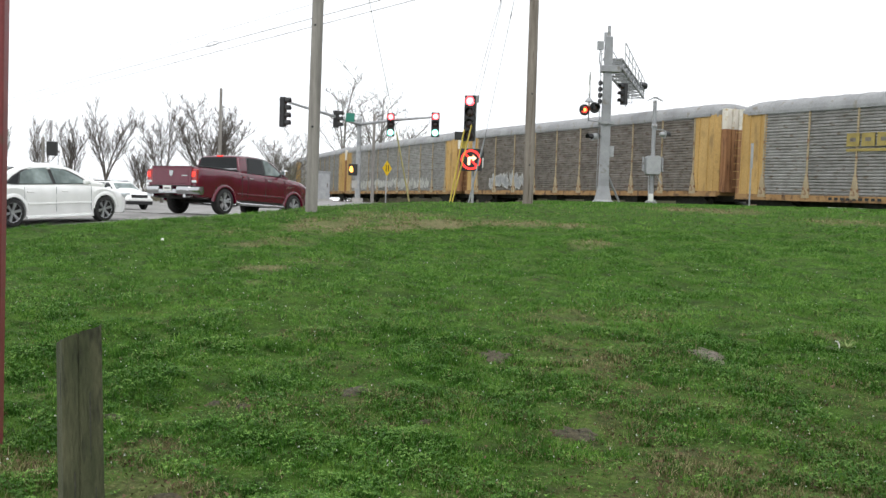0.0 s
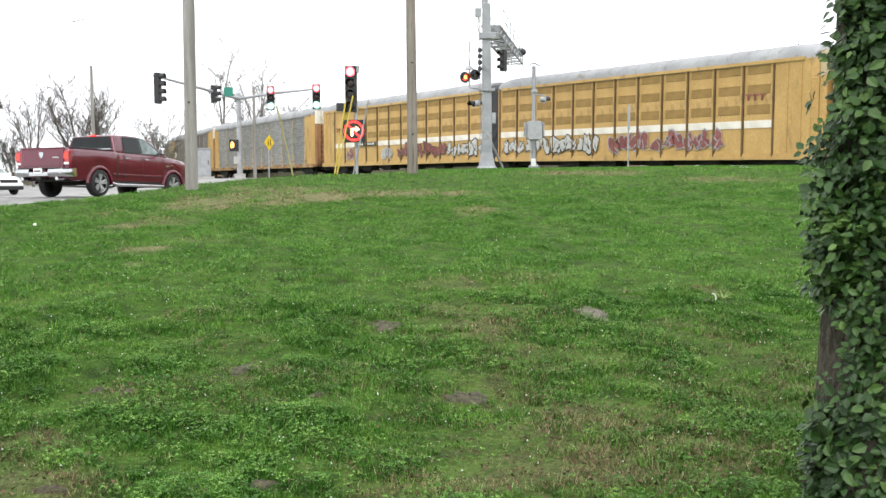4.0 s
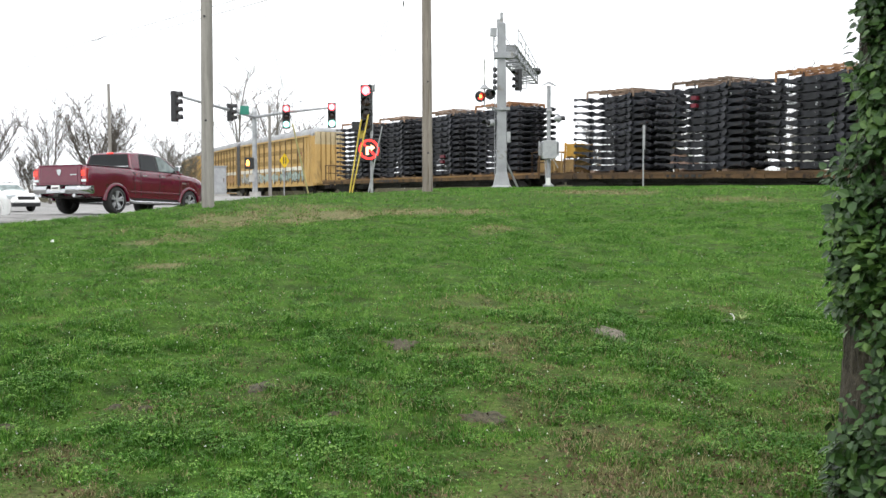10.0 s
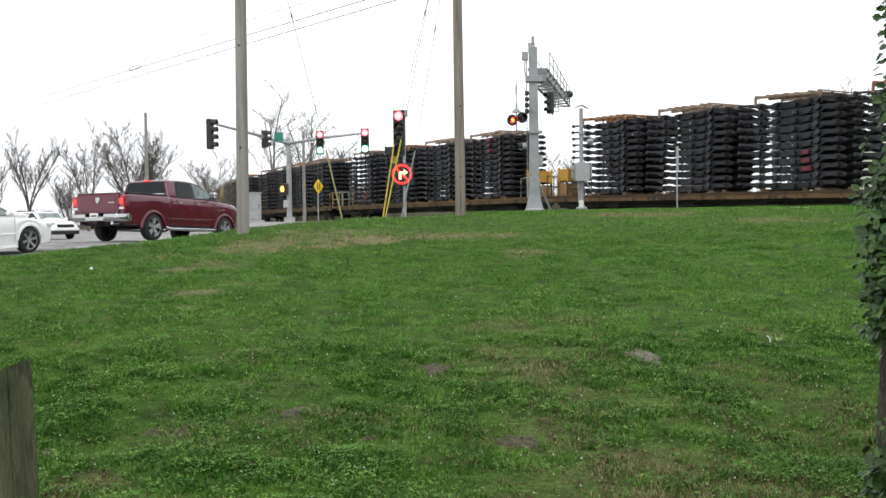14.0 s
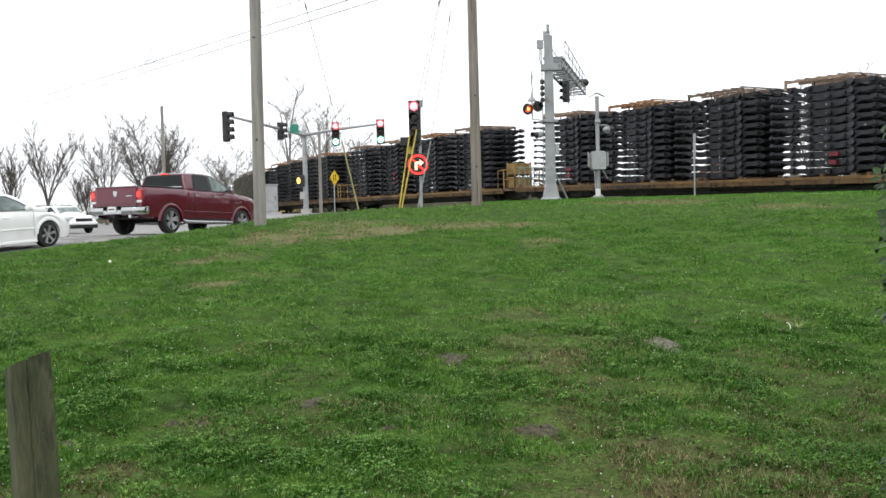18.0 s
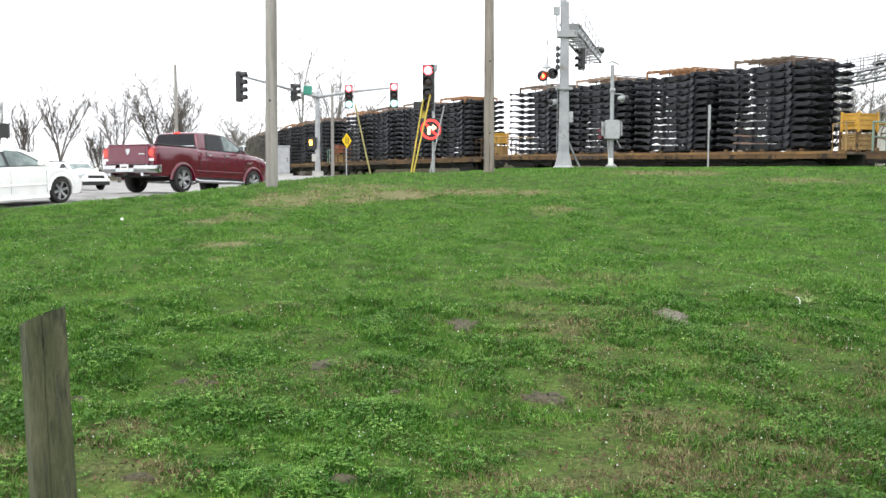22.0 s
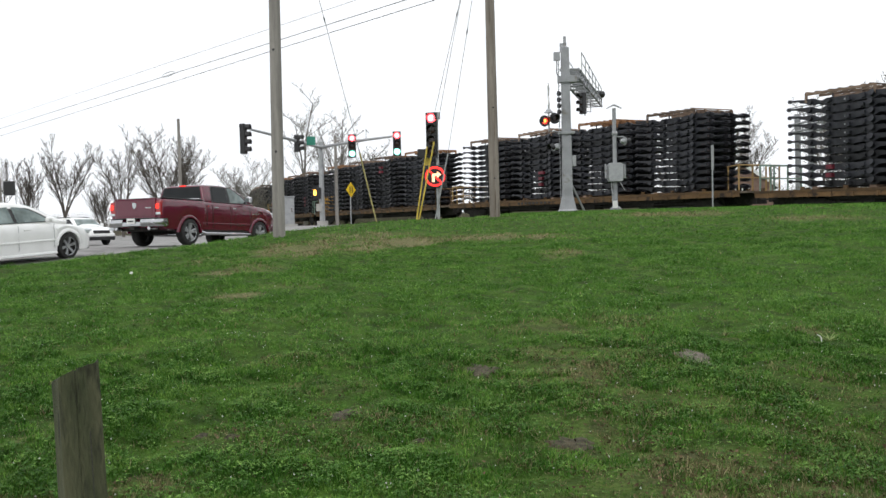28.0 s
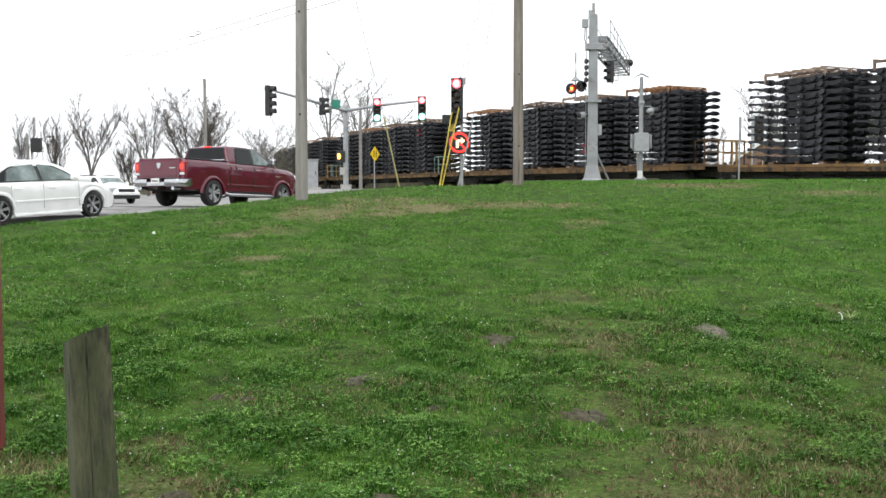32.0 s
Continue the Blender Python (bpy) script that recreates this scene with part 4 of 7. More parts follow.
def lens_head(parent, x, y, z, n, face, lit, size=0.30, gap=0.36, name="signal_head"):
    """A stack of round signal lamps in one housing, facing the angle face (degrees, 0 is toward -y); lit: lens materials from the top."""
    m = pose(x, y, z, 0, 0, face)
    g = Geo()
    h = n * gap
    g.box(-size * 0.6, -0.02, -h, size * 0.6, 0.2, 0, m)
    head = part(name, g, BLACK, parent, bevel=0.015)
    for k in range(n):
        c = -gap * (k + 0.5)
        g = Geo()
        arc = [(size * 0.5 * math.cos(a), size * 0.5 * math.sin(a)) for a in (math.radians(-20 + 220 * i / 10) for i in range(11))]
        lamp = lit.get(k, LENS_DARK)
        for way in (0, 0.012):
            g.rings([[m @ Vector((px * (1 + way), yy, c + pz * (1 + way))) for px, pz in arc] for yy in (-0.02, -0.16, -0.24)], False, False)
        part("visor", g, BLACK, head)
        g = Geo()
        g.tube([m @ Vector((0, -0.018, c)), m @ Vector((0, -0.05, c)), m @ Vector((0, -0.065, c))], [size * 0.47, size * 0.44, size * 0.30], 18)
        lens = part("lens", g, lamp, head, smooth=50)
        if lamp in CORES:
            g = Geo()
            g.tube([m @ Vector((0, -0.066, c)), m @ Vector((0, -0.074, c))], [size * 0.31, size * 0.25], 14)
            part("lamp_core", g, CORES[lamp], lens)
    return head


mast = thing("traffic_signal_mast", on_ground(-5.0, 54.0), "galvanised traffic signal mast with two long arms", "traffic signal")
bz = ground_z(-5.0, 54.0)
top = 6.02 - bz
g = Geo()
g.tube([(0, 0, -0.2), (0, 0, 0.35)], 0.3, 12)
part("footing", g, CONCRETE, mast)
g = Geo()
g.tube([(0, 0, 0), (0, 0, top + 0.15)], [0.15, 0.12], 12)
g.tube([(0, 0, top + 0.15), (0, 0, top + 0.35)], [0.16, 0.05], 12)
part("mast", g, GALV, mast, smooth=40)
ends = {"right": Vector((4.06, -4.74, top - 0.02)), "left": Vector((-2.6, -10.1, top + 0.05))}
for e in ends.values():
    g = Geo()
    g.tube([(0, 0, top - 0.12), (e.x / 2, e.y / 2, top - 0.02), e], [0.09, 0.075, 0.05], 10)
    part("arm", g, GALV, mast, smooth=40)
g = Geo()
g.tube([(2.6, -3.0, top), (2.6, -3.0, top + 0.55)], 0.02, 6)
g.tube([(2.6, -3.0, top + 0.5), (2.75, -3.0, top + 0.3)], 0.02, 6)
part("camera_stub", g, GALV, mast)
for x, y, dx in ((-3.16, 51.6, 4), (-0.8, 49.1, 2)):
    lens_head(mast, x + 5.0, y - 54.0, 6.35 - bz - (0.13 if x > -1 else 0.0), 3, dx, {0: LAMP_RED, 2: LAMP_GREEN}, 0.33, 0.40)
lens_head(mast, -2.38, -10.0, 6.2 - bz, 4, 78, {}, 0.30, 0.33)
lens_head(mast, -0.78, -3.5, 6.28 - bz, 3, 78, {}, 0.27, 0.29)
g = Geo()
g.box(-0.42, -3.1, 5.78 - bz, 0.02, -3.06, 6.22 - bz)
part("street_name_plate", g, SIGN_GREEN, mast, "green sign plate on the arm")
g = Geo()
g.box(-0.50, -0.30, 3.12 - bz, -0.03, -0.1, 3.74 - bz)
ped = part("walk_signal", g, BLACK, mast, "walk signal showing an amber hand", bevel=0.02)
g = Geo()
g.prism([(-0.40, 3.30 - bz), (-0.28, 3.30 - bz), (-0.25, 3.46 - bz), (-0.30, 3.60 - bz), (-0.40, 3.60 - bz), (-0.43, 3.42 - bz)], -0.33, -0.305)
part("hand_symbol", g, LAMP_AMBER, ped)
g = Geo()
g.box(-0.30, -0.22, 2.45 - bz, -0.02, -0.12, 2.85 - bz)
part("notice_plate", g, CONCRETE, mast, "small pale notice plate")

sign = thing("warning_sign", on_ground(-3.33, 52.0, 55), "yellow diamond warning sign on a thin steel post", "road sign")
z = 3.5 - ground_z(-3.33, 52.0)
g = Geo()
g.box(-0.025, -0.02, -0.2, 0.025, 0.02, z + 0.3)
part("post", g, GALV, sign)
g = Geo()
g.prism([(0, z - 0.40), (0.40, z), (0, z + 0.40), (-0.40, z)], -0.045, -0.03)
part("panel", g, SIGN_YELLOW, sign)
g = Geo()
for x in (-0.12, 0.06):
    g.box(x, -0.052, z - 0.16, x + 0.06, -0.046, z + 0.18)
part("symbol", g, BLACK, sign, "dark symbol bars")

cab = thing("signal_cabinet", on_ground(-6.55, 51.0, 15), "grey metal signal cabinet on a concrete pad", "utility cabinet")
g = Geo()
g.box(-0.5, -0.4, -0.2, 0.5, 0.4, 0.14)
part("pad", g, CONCRETE, cab)
g = Geo()
g.box(-0.36, -0.32, 0.14, 0.36, 0.32, 1.5)
part("body", g, GREY_BOX, cab, bevel=0.02)
g = Geo()
g.box(-0.32, -0.345, 0.2, 0.32, -0.322, 1.4)
door = part("door", g, GREY_BOX, cab, bevel=0.006)
g = Geo()
g.box(0.2, -0.37, 0.75, 0.24, -0.345, 0.95)
part("handle", g, STEEL, door)
g = Geo()
g.box(-0.40, -0.36, 1.5, 0.40, 0.36, 1.56)
part("lid", g, GREY_BOX, cab, bevel=0.01)

far = thing("distant_traffic_signal", on_ground(-24.5, 60.0), "dark traffic signal on a slim pole beyond the street", "traffic signal")
fz = ground_z(-24.5, 60.0)
g = Geo()
g.tube([(-0.15, 0, -0.2), (-0.15, 0, 5.0 - fz)], 0.09, 8)
part("pole", g, POLE, far)
g = Geo()
g.box(0.12, -0.2, 3.9 - fz, 0.72, 0.1, 4.75 - fz)
part("signal_head", g, BLACK, far, bevel=0.03)
g = Geo()
g.tube([(0.75, 0.05, -0.2), (0.75, 0.05, 3.9 - fz)], 0.03, 6)
part("side_post", g, GALV, far)
g = Geo()
g.tube([(-0.15, 0, 4.6 - fz), (0.3, 0, 4.6 - fz)], 0.03, 6)
part("bracket", g, GALV, far)

# post with a red signal and a lit turn-ban sign
C = thing("crossing_traffic_signal", on_ground(0.89, 37.9), "post with a black signal head and a lit red turn-ban sign", "traffic signal")
cz = ground_z(0.89, 37.9)
g = Geo()
g.tube([(0, 0, -0.15), (0, 0, 0.1), (0, 0, 0.28)], [0.32, 0.3, 0.12], 10)
part("footing", g, GALV, C, smooth=30)
g = Geo()
g.tube([(0, 0, 0), (0, 0, 5.75 - cz)], 0.06, 10)
g.box(-0.1, -0.1, 5.6 - cz, 0.14, 0.1, 5.85 - cz)
part("post", g, GALV, C)
lens_head(C, -0.2, -0.1, 5.84 - cz, 4, -10, {0: LAMP_RED}, 0.36, 0.43)
g = Geo()
g.box(-0.75, -0.25, 4.15 - cz, -0.42, 0.05, 4.45 - cz)
part("side_signal", g, BLACK, C, bevel=0.02)
g = Geo()
g.box(-0.46, 0.02, 3.7 - cz, -0.28, 0.06, 4.35 - cz)
part("backing_plate", g, GUARD_YELLOW, C, "yellow plate behind the sign")
bx = pose(-0.1, -0.4, 3.39 - cz, 0, 0, -6)
g = Geo()
g.box(-0.42, -0.08, -0.42, 0.42, 0.12, 0.42, bx)
box = part("blank_out_sign", g, BLACK, C, "square black lamp sign, no right turn lit", bevel=0.02)
g = Geo()
ring = [(math.cos(a), math.sin(a)) for a in (2 * math.pi * i / 28 for i in range(29))]
for (ca, sa), (cb, sb) in zip(ring[:-1], ring[1:]):
    g.face([bx @ Vector((r * c, -0.088, r * s)) for r, c, s in ((0.38, ca, sa), (0.38, cb, sb), (0.305, cb, sb), (0.305, ca, sa))])
g.face([bx @ Vector((x, -0.090, z)) for x, z in ((-0.24, 0.19), (-0.19, 0.24), (0.24, -0.19), (0.19, -0.24))])
part("ban_ring", g, LED_RED, box, "lit red ring and slash")
g = Geo()
for quad in (((-0.12, -0.2), (-0.02, -0.2), (-0.02, 0.02), (-0.12, 0.06)), ((-0.12, 0.06), (-0.02, 0.02), (0.08, 0.02), (0.08, 0.11), (-0.08, 0.11)), ((0.07, -0.06), (0.22, 0.065), (0.07, 0.19))):
    g.face([bx @ Vector((x, -0.094, z)) for x, z in quad])
part("arrow", g, LED_WHITE, box, "lit turning arrow")


def guy(base, guard_top, up, mat, label):
    w = thing("guy_wire", pose(*base), label, "guy wire", "guy wires with guards")
    b, gt, u = Vector(base), Vector(guard_top), Vector(up)
    g = Geo()
    g.tube([(0, 0, -0.3), gt - b], 0.028, 8)
    part("guard", g, mat, w)
    g = Geo()
    g.tube([gt - b, u - b], 0.0085, 5)
    part("cable", g, WIRE, w)
    mid = gt + (u - gt) * 0.55
    d = (u - gt).normalized()
    g = Geo()
    g.tube([mid - b - d * 0.12, mid - b, mid - b + d * 0.12], [0.012, 0.026, 0.012], 8)
    part("insulator", g, WIRE, w)


def gz(x, y):
    return x, y, ground_z(x, y)


guy(gz(-1.17, 31.6), (-1.80, 32.9, 3.99), (-3.3, 28, 11.0), GUARD_DULL, "guy wire with a faded yellow guard")
guy(gz(-0.08, 36.0), (0.48, 35.9, 4.4), (2.4, 31.2, 12.0), GUARD_YELLOW, "guy wire with a bright yellow guard")
guy(gz(-0.03, 36.05), (0.74, 35.95, 4.57), (2.5, 31.2, 13.0), GUARD_YELLOW, "guy wire with a bright yellow guard")
guy(gz(0.60, 36.5), (1.25, 36.4, 4.19), (2.45, 32, 11.4), SILVER, "guy wire with a pale grey guard")
st = thing("marker_stub", on_ground(-0.14, 36.3, 10), "short tan wooden stub post beside the guy wires", "post")
g = Geo()
g.rings([[Vector((x * k + dx, y * k, z)) for x, y in ((-0.075, -0.06), (0.075, -0.06), (0.085, 0), (0.075, 0.06), (-0.075, 0.06), (-0.085, 0))] for z, k, dx in ((-0.2, 1.0, 0.02), (0.3, 0.97, 0), (0.46, 0.92, -0.02), (0.50, 0.7, -0.03))])
part("stub", g, AR_POST_TAN, st, smooth=30)

# railway cantilever signal
GX, GY = 7.1, 45.9
gan = thing("cantilever_signal", on_ground(GX, GY), "silver steel cantilever railway signal with a railed walkway", "railway signal")
gzb = ground_z(GX, GY)


def gp(x, y, z):
    return Vector((x - GX, y - GY, z - gzb))


g = Geo()
rings = []
for z, h in ((-0.2, 0.45), (0.05, 0.44), (0.13, 0.36), (0.75, 0.235), (1.1, 0.222), (3.5, 0.205), (7.6, 0.175)):
    rings.append([Vector((-h, -h * 0.8, z)), Vector((h, -h * 0.8, z)), Vector((h, h * 0.8, z)), Vector((-h, h * 0.8, z))])
g.rings(rings)
part("mast", g, SILVER, gan, bevel=0.015)
g = Geo()
g.tube([(0.0, 0, 7.55), (0.0, 0, 7.7), (0.0, 0, 8.1)], [0.14, 0.07, 0.07], 8)
part("finial", g, SILVER, gan)
g = Geo()
g.box(-0.36, -0.26, 3.6, 0.36, 0.26, 3.72)
part("collar", g, SILVER, gan)
g = Geo()
g.box(-0.34, -0.25, 5.98, 0.5, 0.25, 6.26)
part("arm_clamp", g, SILVER, gan, bevel=0.01)
A0, A1 = gp(7.35, 46.2, 8.25), gp(10.55, 57.4, 8.2)
along = (A1 - A0).normalized()
side = Vector((along.y, -along.x, 0))
n = 9
for s in (-0.42, 0.42):
    for z0 in (0.0, 0.42):
        g = Geo()
        g.tube([A0 + side * s + Vector((0, 0, z0)), A1 + side * s + Vector((0, 0, z0))], 0.06, 6)
        part("chord", g, SILVER, gan)
for i in range(n):
    a, b = A0.lerp(A1, i / n), A0.lerp(A1, (i + 1) / n)
    g = Geo()
    for s in (-0.42, 0.42):
        g.tube([a + side * s, b + side * s + Vector((0, 0, 0.42))], 0.03, 5)
        g.tube([b + side * s, b + side * s + Vector((0, 0, 0.42))], 0.03, 5)
    g.tube([a - side * 0.42, b + side * 0.42], 0.03, 5)
    g.tube([b - side * 0.42, b + side * 0.42], 0.03, 5)
    part("lattice_bay", g, SILVER, gan)
g = Geo()
for i in range(34):
    p = A0.lerp(A1, (i + 0.5) / 34) + Vector((0, 0, 0.45))
    g.tube([p - side * 0.4, p + side * 0.4], 0.03, 4)
part("walkway_grating", g, SILVER, gan)
for s in (-0.42, 0.42):
    for i in range(7):
        p = A0.lerp(A1, 0.12 + 0.88 * i / 6) + side * s
        g = Geo()
        g.tube([p + Vector((0, 0, 0.4)), p + Vector((0, 0, 1.4 - 0.35 * i / 6))], 0.022, 5)
        part("baluster", g, SILVER, gan)
    g = Geo()
    for z in (0.92, 1.4):
        g.tube([A0.lerp(A1, 0.12) + side * s + Vector((0, 0, z)), A1 + side * s + Vector((0, 0, z - 0.26 * z))], 0.022, 5)
    part("handrail", g, SILVER, gan)
g = Geo()
p = A0.lerp(A1, 0.12) - side * 0.42
g.tube([p + Vector((0, 0, 0.4)), p + Vector((0, 0, 1.85))], 0.03, 5)
g.box(p.x - 0.2, p.y - 0.03, p.z + 1.45, p.x + 0.12, p.y, p.z + 1.9)
part("end_board", g, SILVER, gan)
hp = gp(8.1, 47.5, 7.75)
lens_head(gan, hp.x, hp.y, hp.z, 3, -55, {}, 0.24, 0.34)
g = Geo()
g.tube([hp + Vector((0.18, 0.1, 0.5)), hp + Vector((0.18, 0.1, -1.1))], 0.03, 6)
g.tube([hp + Vector((0.5, 0.3, 0.5)), hp + Vector((0.5, 0.3, -0.9))], 0.02, 6)
g.tube([hp + Vector((0.18, 0.1, -0.9)), hp + Vector((0.5, 0.3, -0.9))], 0.02, 6)
part("hanger", g, SILVER, gan)
g = Geo()
p = A0.lerp(A1, 0.93) + side * 0.3 + Vector((0, 0, 0.62))
g.tube([p, p + Vector((0.3, 0.25, 0))], 0.2, 10)
part("spotlight", g, BLACK, gan)
for z in (4.62, 4.9, 5.18, 5.46):
    g = Geo()
    g.tube([(-0.25, -0.1, z), (-0.30, -0.12, z), (-0.38, -0.15, z)], [0.07, 0.12, 0.12], 10)
    part("side_lamp", g, BLACK, gan)
g = Geo()
for k in range(20):
    g.tube([(-0.26, 0.05, 0.9 + 0.33 * k), (-0.26, 0.3, 0.9 + 0.33 * k)], 0.014, 5)
g.tube([(-0.27, 0.3, 0.6), (-0.27, 0.3, 7.4)], 0.02, 5)
part("ladder", g, SILVER, gan)
g = Geo()
g.box(-0.52, -0.1, 7.0, -0.24, 0.1, 7.38)
g.tube([(-0.38, 0, 7.0), (-0.40, 0, 6.5), (-0.3, 0, 6.1)], 0.03, 6)
part("junction_box", g, SILVER, gan)
g = Geo()
g.tube([(0.2, 0.1, 1.3), (0.85, 0.4, 0.0)], 0.05, 6)
part("brace", g, SILVER, gan)
g = Geo()
g.box(0.22, -0.2, 2.1, 0.40, 0.12, 2.6)
part("switch_box", g, GREY_BOX, gan, bevel=0.02)


def flasher(parent, p, face, lit, r=0.17, shell=None, wide=1.5):
    """A round crossing lamp with its black target and hood."""
    m = Matrix.Translation(p) @ pose(0, 0, 0, 0, 0, face)
    g = Geo()
    g.tube([m @ Vector((0, 0.02, 0)), m @ Vector((0, 0.16, 0)), m @ Vector((0, 0.24, 0))], [r * 0.72, r * 0.7, r * 0.4], 14)
    can = part("lamp_can", g, shell or BLACK, parent, smooth=40)
    g = Geo()
    g.tube([m @ Vector((0, 0.0, 0)), m @ Vector((0, 0.02, 0))], r * wide, 20)
    part("target", g, shell or BLACK, can)
    g = Geo()
    g.tube([m @ Vector((0, -0.03, 0)), m @ Vector((0, -0.005, 0))], [r * 0.7, r * 0.85], 16)
    part("lens", g, lit, can)
    if lit is LAMP_CROSS:
        g = Geo()
        g.tube([m @ Vector((0, -0.036, 0)), m @ Vector((0, -0.03, 0))], r * 0.42, 14)
        part("bulb_glow", g, BULB, can)
    g = Geo()
    arc = [(r * 0.95 * math.cos(a), r * 0.95 * math.sin(a)) for a in (math.radians(-25 + 230 * i / 12) for i in range(13))]
    g.rings([[m @ Vector((x, y, z)) for x, z in arc] for y in (0, -0.26)], False, False)
    part("hood", g, BLACK, can)


g = Geo()
g.tube([gp(7.0, 45.8, 5.7), gp(6.2, 45.2, 5.72), gp(6.2, 45.2, 7.9)], 0.035, 6)
g.tube([gp(5.95, 45.1, 6.25), gp(6.45, 45.2, 6.28)], 0.03, 6)
part("flasher_bracket", g, SILVER, gan)
flasher(gan, gp(5.98, 45.0, 6.17), 18, LAMP_CROSS)
flasher(gan, gp(6.46, 45.15, 6.30), 18, LENS_DARK)
for a in (-52, 52):
    g = Geo()
    g.box(-0.6, -0.015, -0.1, 0.6, 0.015, 0.1, Matrix.Translation(gp(6.2, 45.12, 7.3)) @ pose(0, 0, 0, 0, 0, 78) @ pose(0, 0, 0, 0, a, 0))
    part("crossbuck_blade", g, WHITE_SIGN, gan, "white crossbuck blade seen nearly edge on")
g = Geo()
g.tube([gp(6.2, 45.2, 6.55), gp(6.2, 45.2, 6.72)], [0.22, 0.08], 12)
part("bell", g, GREY_BOX, gan)
g = Geo()
g.tube([gp(6.95, 45.8, 5.05), gp(6.5, 45.5, 5.05)], 0.03, 6)
part("lower_bracket", g, SILVER, gan)
flasher(gan, gp(6.62, 45.6, 5.05), 150, LENS_DARK, 0.15, GREY_BOX, 1.0)
flasher(gan, gp(6.42, 45.4, 5.0), -60, LENS_DARK, 0.15, GREY_BOX, 1.1)

# flashing-lamp post with its box
fp = thing("crossing_lamp_post", on_ground(9.15, 45.0), "grey crossing signal post with a control box and lamp", "railway signal")
pz = ground_z(9.15, 45.0)
g = Geo()
g.tube([(0, 0, -0.2), (0, 0, 0.1), (0, 0, 0.22), (0, 0, 1.2), (0, 0, 4.65)], [0.28, 0.26, 0.11, 0.10, 0.085], 10)
part("post", g, SILVER, fp, smooth=40)
g = Geo()
g.prism([(-0.34, 4.62), (-0.05, 4.75), (0.05, 4.75), (0.34, 4.62), (0.34, 4.66), (0.05, 4.82), (-0.05, 4.82), (-0.34, 4.66)], -0.05, 0.05)
part("cap", g, SILVER, fp)
g = Geo()
g.prism([(-0.33, 1.42), (-0.28, 1.32), (0.28, 1.32), (0.33, 1.42), (0.33, 2.08), (0.25, 2.16), (-0.25, 2.16), (-0.33, 2.08)], -0.28, 0.2)
part("control_box", g, GREY_BOX, fp, bevel=0.02)
for x in (-0.46, 0.40):
    g = Geo()
    g.prism([(x, 1.5), (x + 0.07, 1.45), (x + 0.07, 2.05), (x, 2.12)], -0.1, 0.1)
    part("counterweight_arm", g, SILVER, fp)
g = Geo()
g.box(-0.16, -0.32, 0.1, 0.02, -0.1, 0.45)
part("meter_box", g, WHITE_SIGN, fp, bevel=0.01)
g = Geo()
g.tube([(0, 0, 3.35), (0.45, 0.0, 3.35)], 0.03, 6)
g.tube([(-0.1, 0, 3.5), (0.12, 0, 3.5)], 0.12, 8)
part("lamp_arm", g, SILVER, fp)
flasher(fp, Vector((0.48, 0.05, 3.15)), 115, LENS_DARK, 0.16, GREY_BOX, 1.15)
g = Geo()
g.tube([(-0.2, -0.15, 1.35), (-0.15, -0.12, 0.3)], 0.025, 6)
g.tube([(0.15, -0.15, 1.35), (0.4, -0.2, 0.9)], 0.02, 6)
part("conduit", g, GREY_BOX, fp)

mk = thing("marker_post", on_ground(12.1, 40.0, 15), "slim grey steel marker post with a narrow plate", "post")
g = Geo()
g.box(-0.025, -0.02, -0.3, 0.025, 0.02, 2.5)
part("post", g, GALV, mk)
g = Geo()
g.box(-0.06, -0.035, 1.55, 0.06, -0.022, 2.55)
part("plate", g, GREY_BOX, mk)

# second cantilever beyond the track
g2 = thing("far_cantilever_signal", on_ground(20.75, 52.2), "silver cantilever railway signal standing beyond the track", "railway signal")
z2 = ground_z(20.75, 52.2)
for x in (-0.35, 0.35):
    g = Geo()
    g.tube([(x, 0, -0.3), (x, 0, 7.0 - z2)], 0.16, 8)
    part("mast", g, SILVER, g2)
B0, B1 = Vector((-0.4, 0, 6.0 - z2)), Vector((0.35, -9.6, 6.05 - z2))
al = (B1 - B0).normalized()
sd = Vector((al.y, -al.x, 0))
for s in (-0.4, 0.4):
    for z0 in (0, 0.4):
        g = Geo()
        g.tube([B0 + sd * s + Vector((0, 0, z0)), B1 + sd * s + Vector((0, 0, z0))], 0.06, 6)
        part("chord", g, SILVER, g2)
    g = Geo()
    for z0 in (0.85, 1.3):
        g.tube([B0 + sd * s + Vector((0, 0, z0)), B1 + sd * s + Vector((0, 0, z0 * 0.7))], 0.03, 6)
    part("handrail", g, SILVER, g2)
for i in range(8):
    a, b = B0.lerp(B1, i / 8), B0.lerp(B1, (i + 1) / 8)
    g = Geo()
    for s in (-0.4, 0.4):
        g.tube([a + sd * s, b + sd * s + Vector((0, 0, 0.4))], 0.03, 5)
        g.tube([b + sd * s, b + sd * s + Vector((0, 0, 1.2))], 0.03, 5)
    g.tube([a - sd * 0.4, b + sd * 0.4], 0.03, 5)
    part("lattice_bay", g, SILVER, g2)
for x, y, z in ((0.3, -8.9, 0.75), (0.1, -8.2, 0.7)):
    flasher(g2, B0 + Vector((x + 0.4, y, z)), 60, LAMP_CROSS if y < -8.5 else LENS_DARK, 0.15)

# overhead lines
def line(a, b, sag, r, label):
    a, b = Vector(a), Vector(b)
    w = thing("overhead_line", pose(*a), label, "overhead line", "overhead lines")
    g = Geo()
    g.tube([(b - a) * f + Vector((0, 0, -4 * sag * f * (1 - f))) for f in (i / 24 for i in range(25))], r, 5)
    part("cable", g, WIRE, w)
    return w


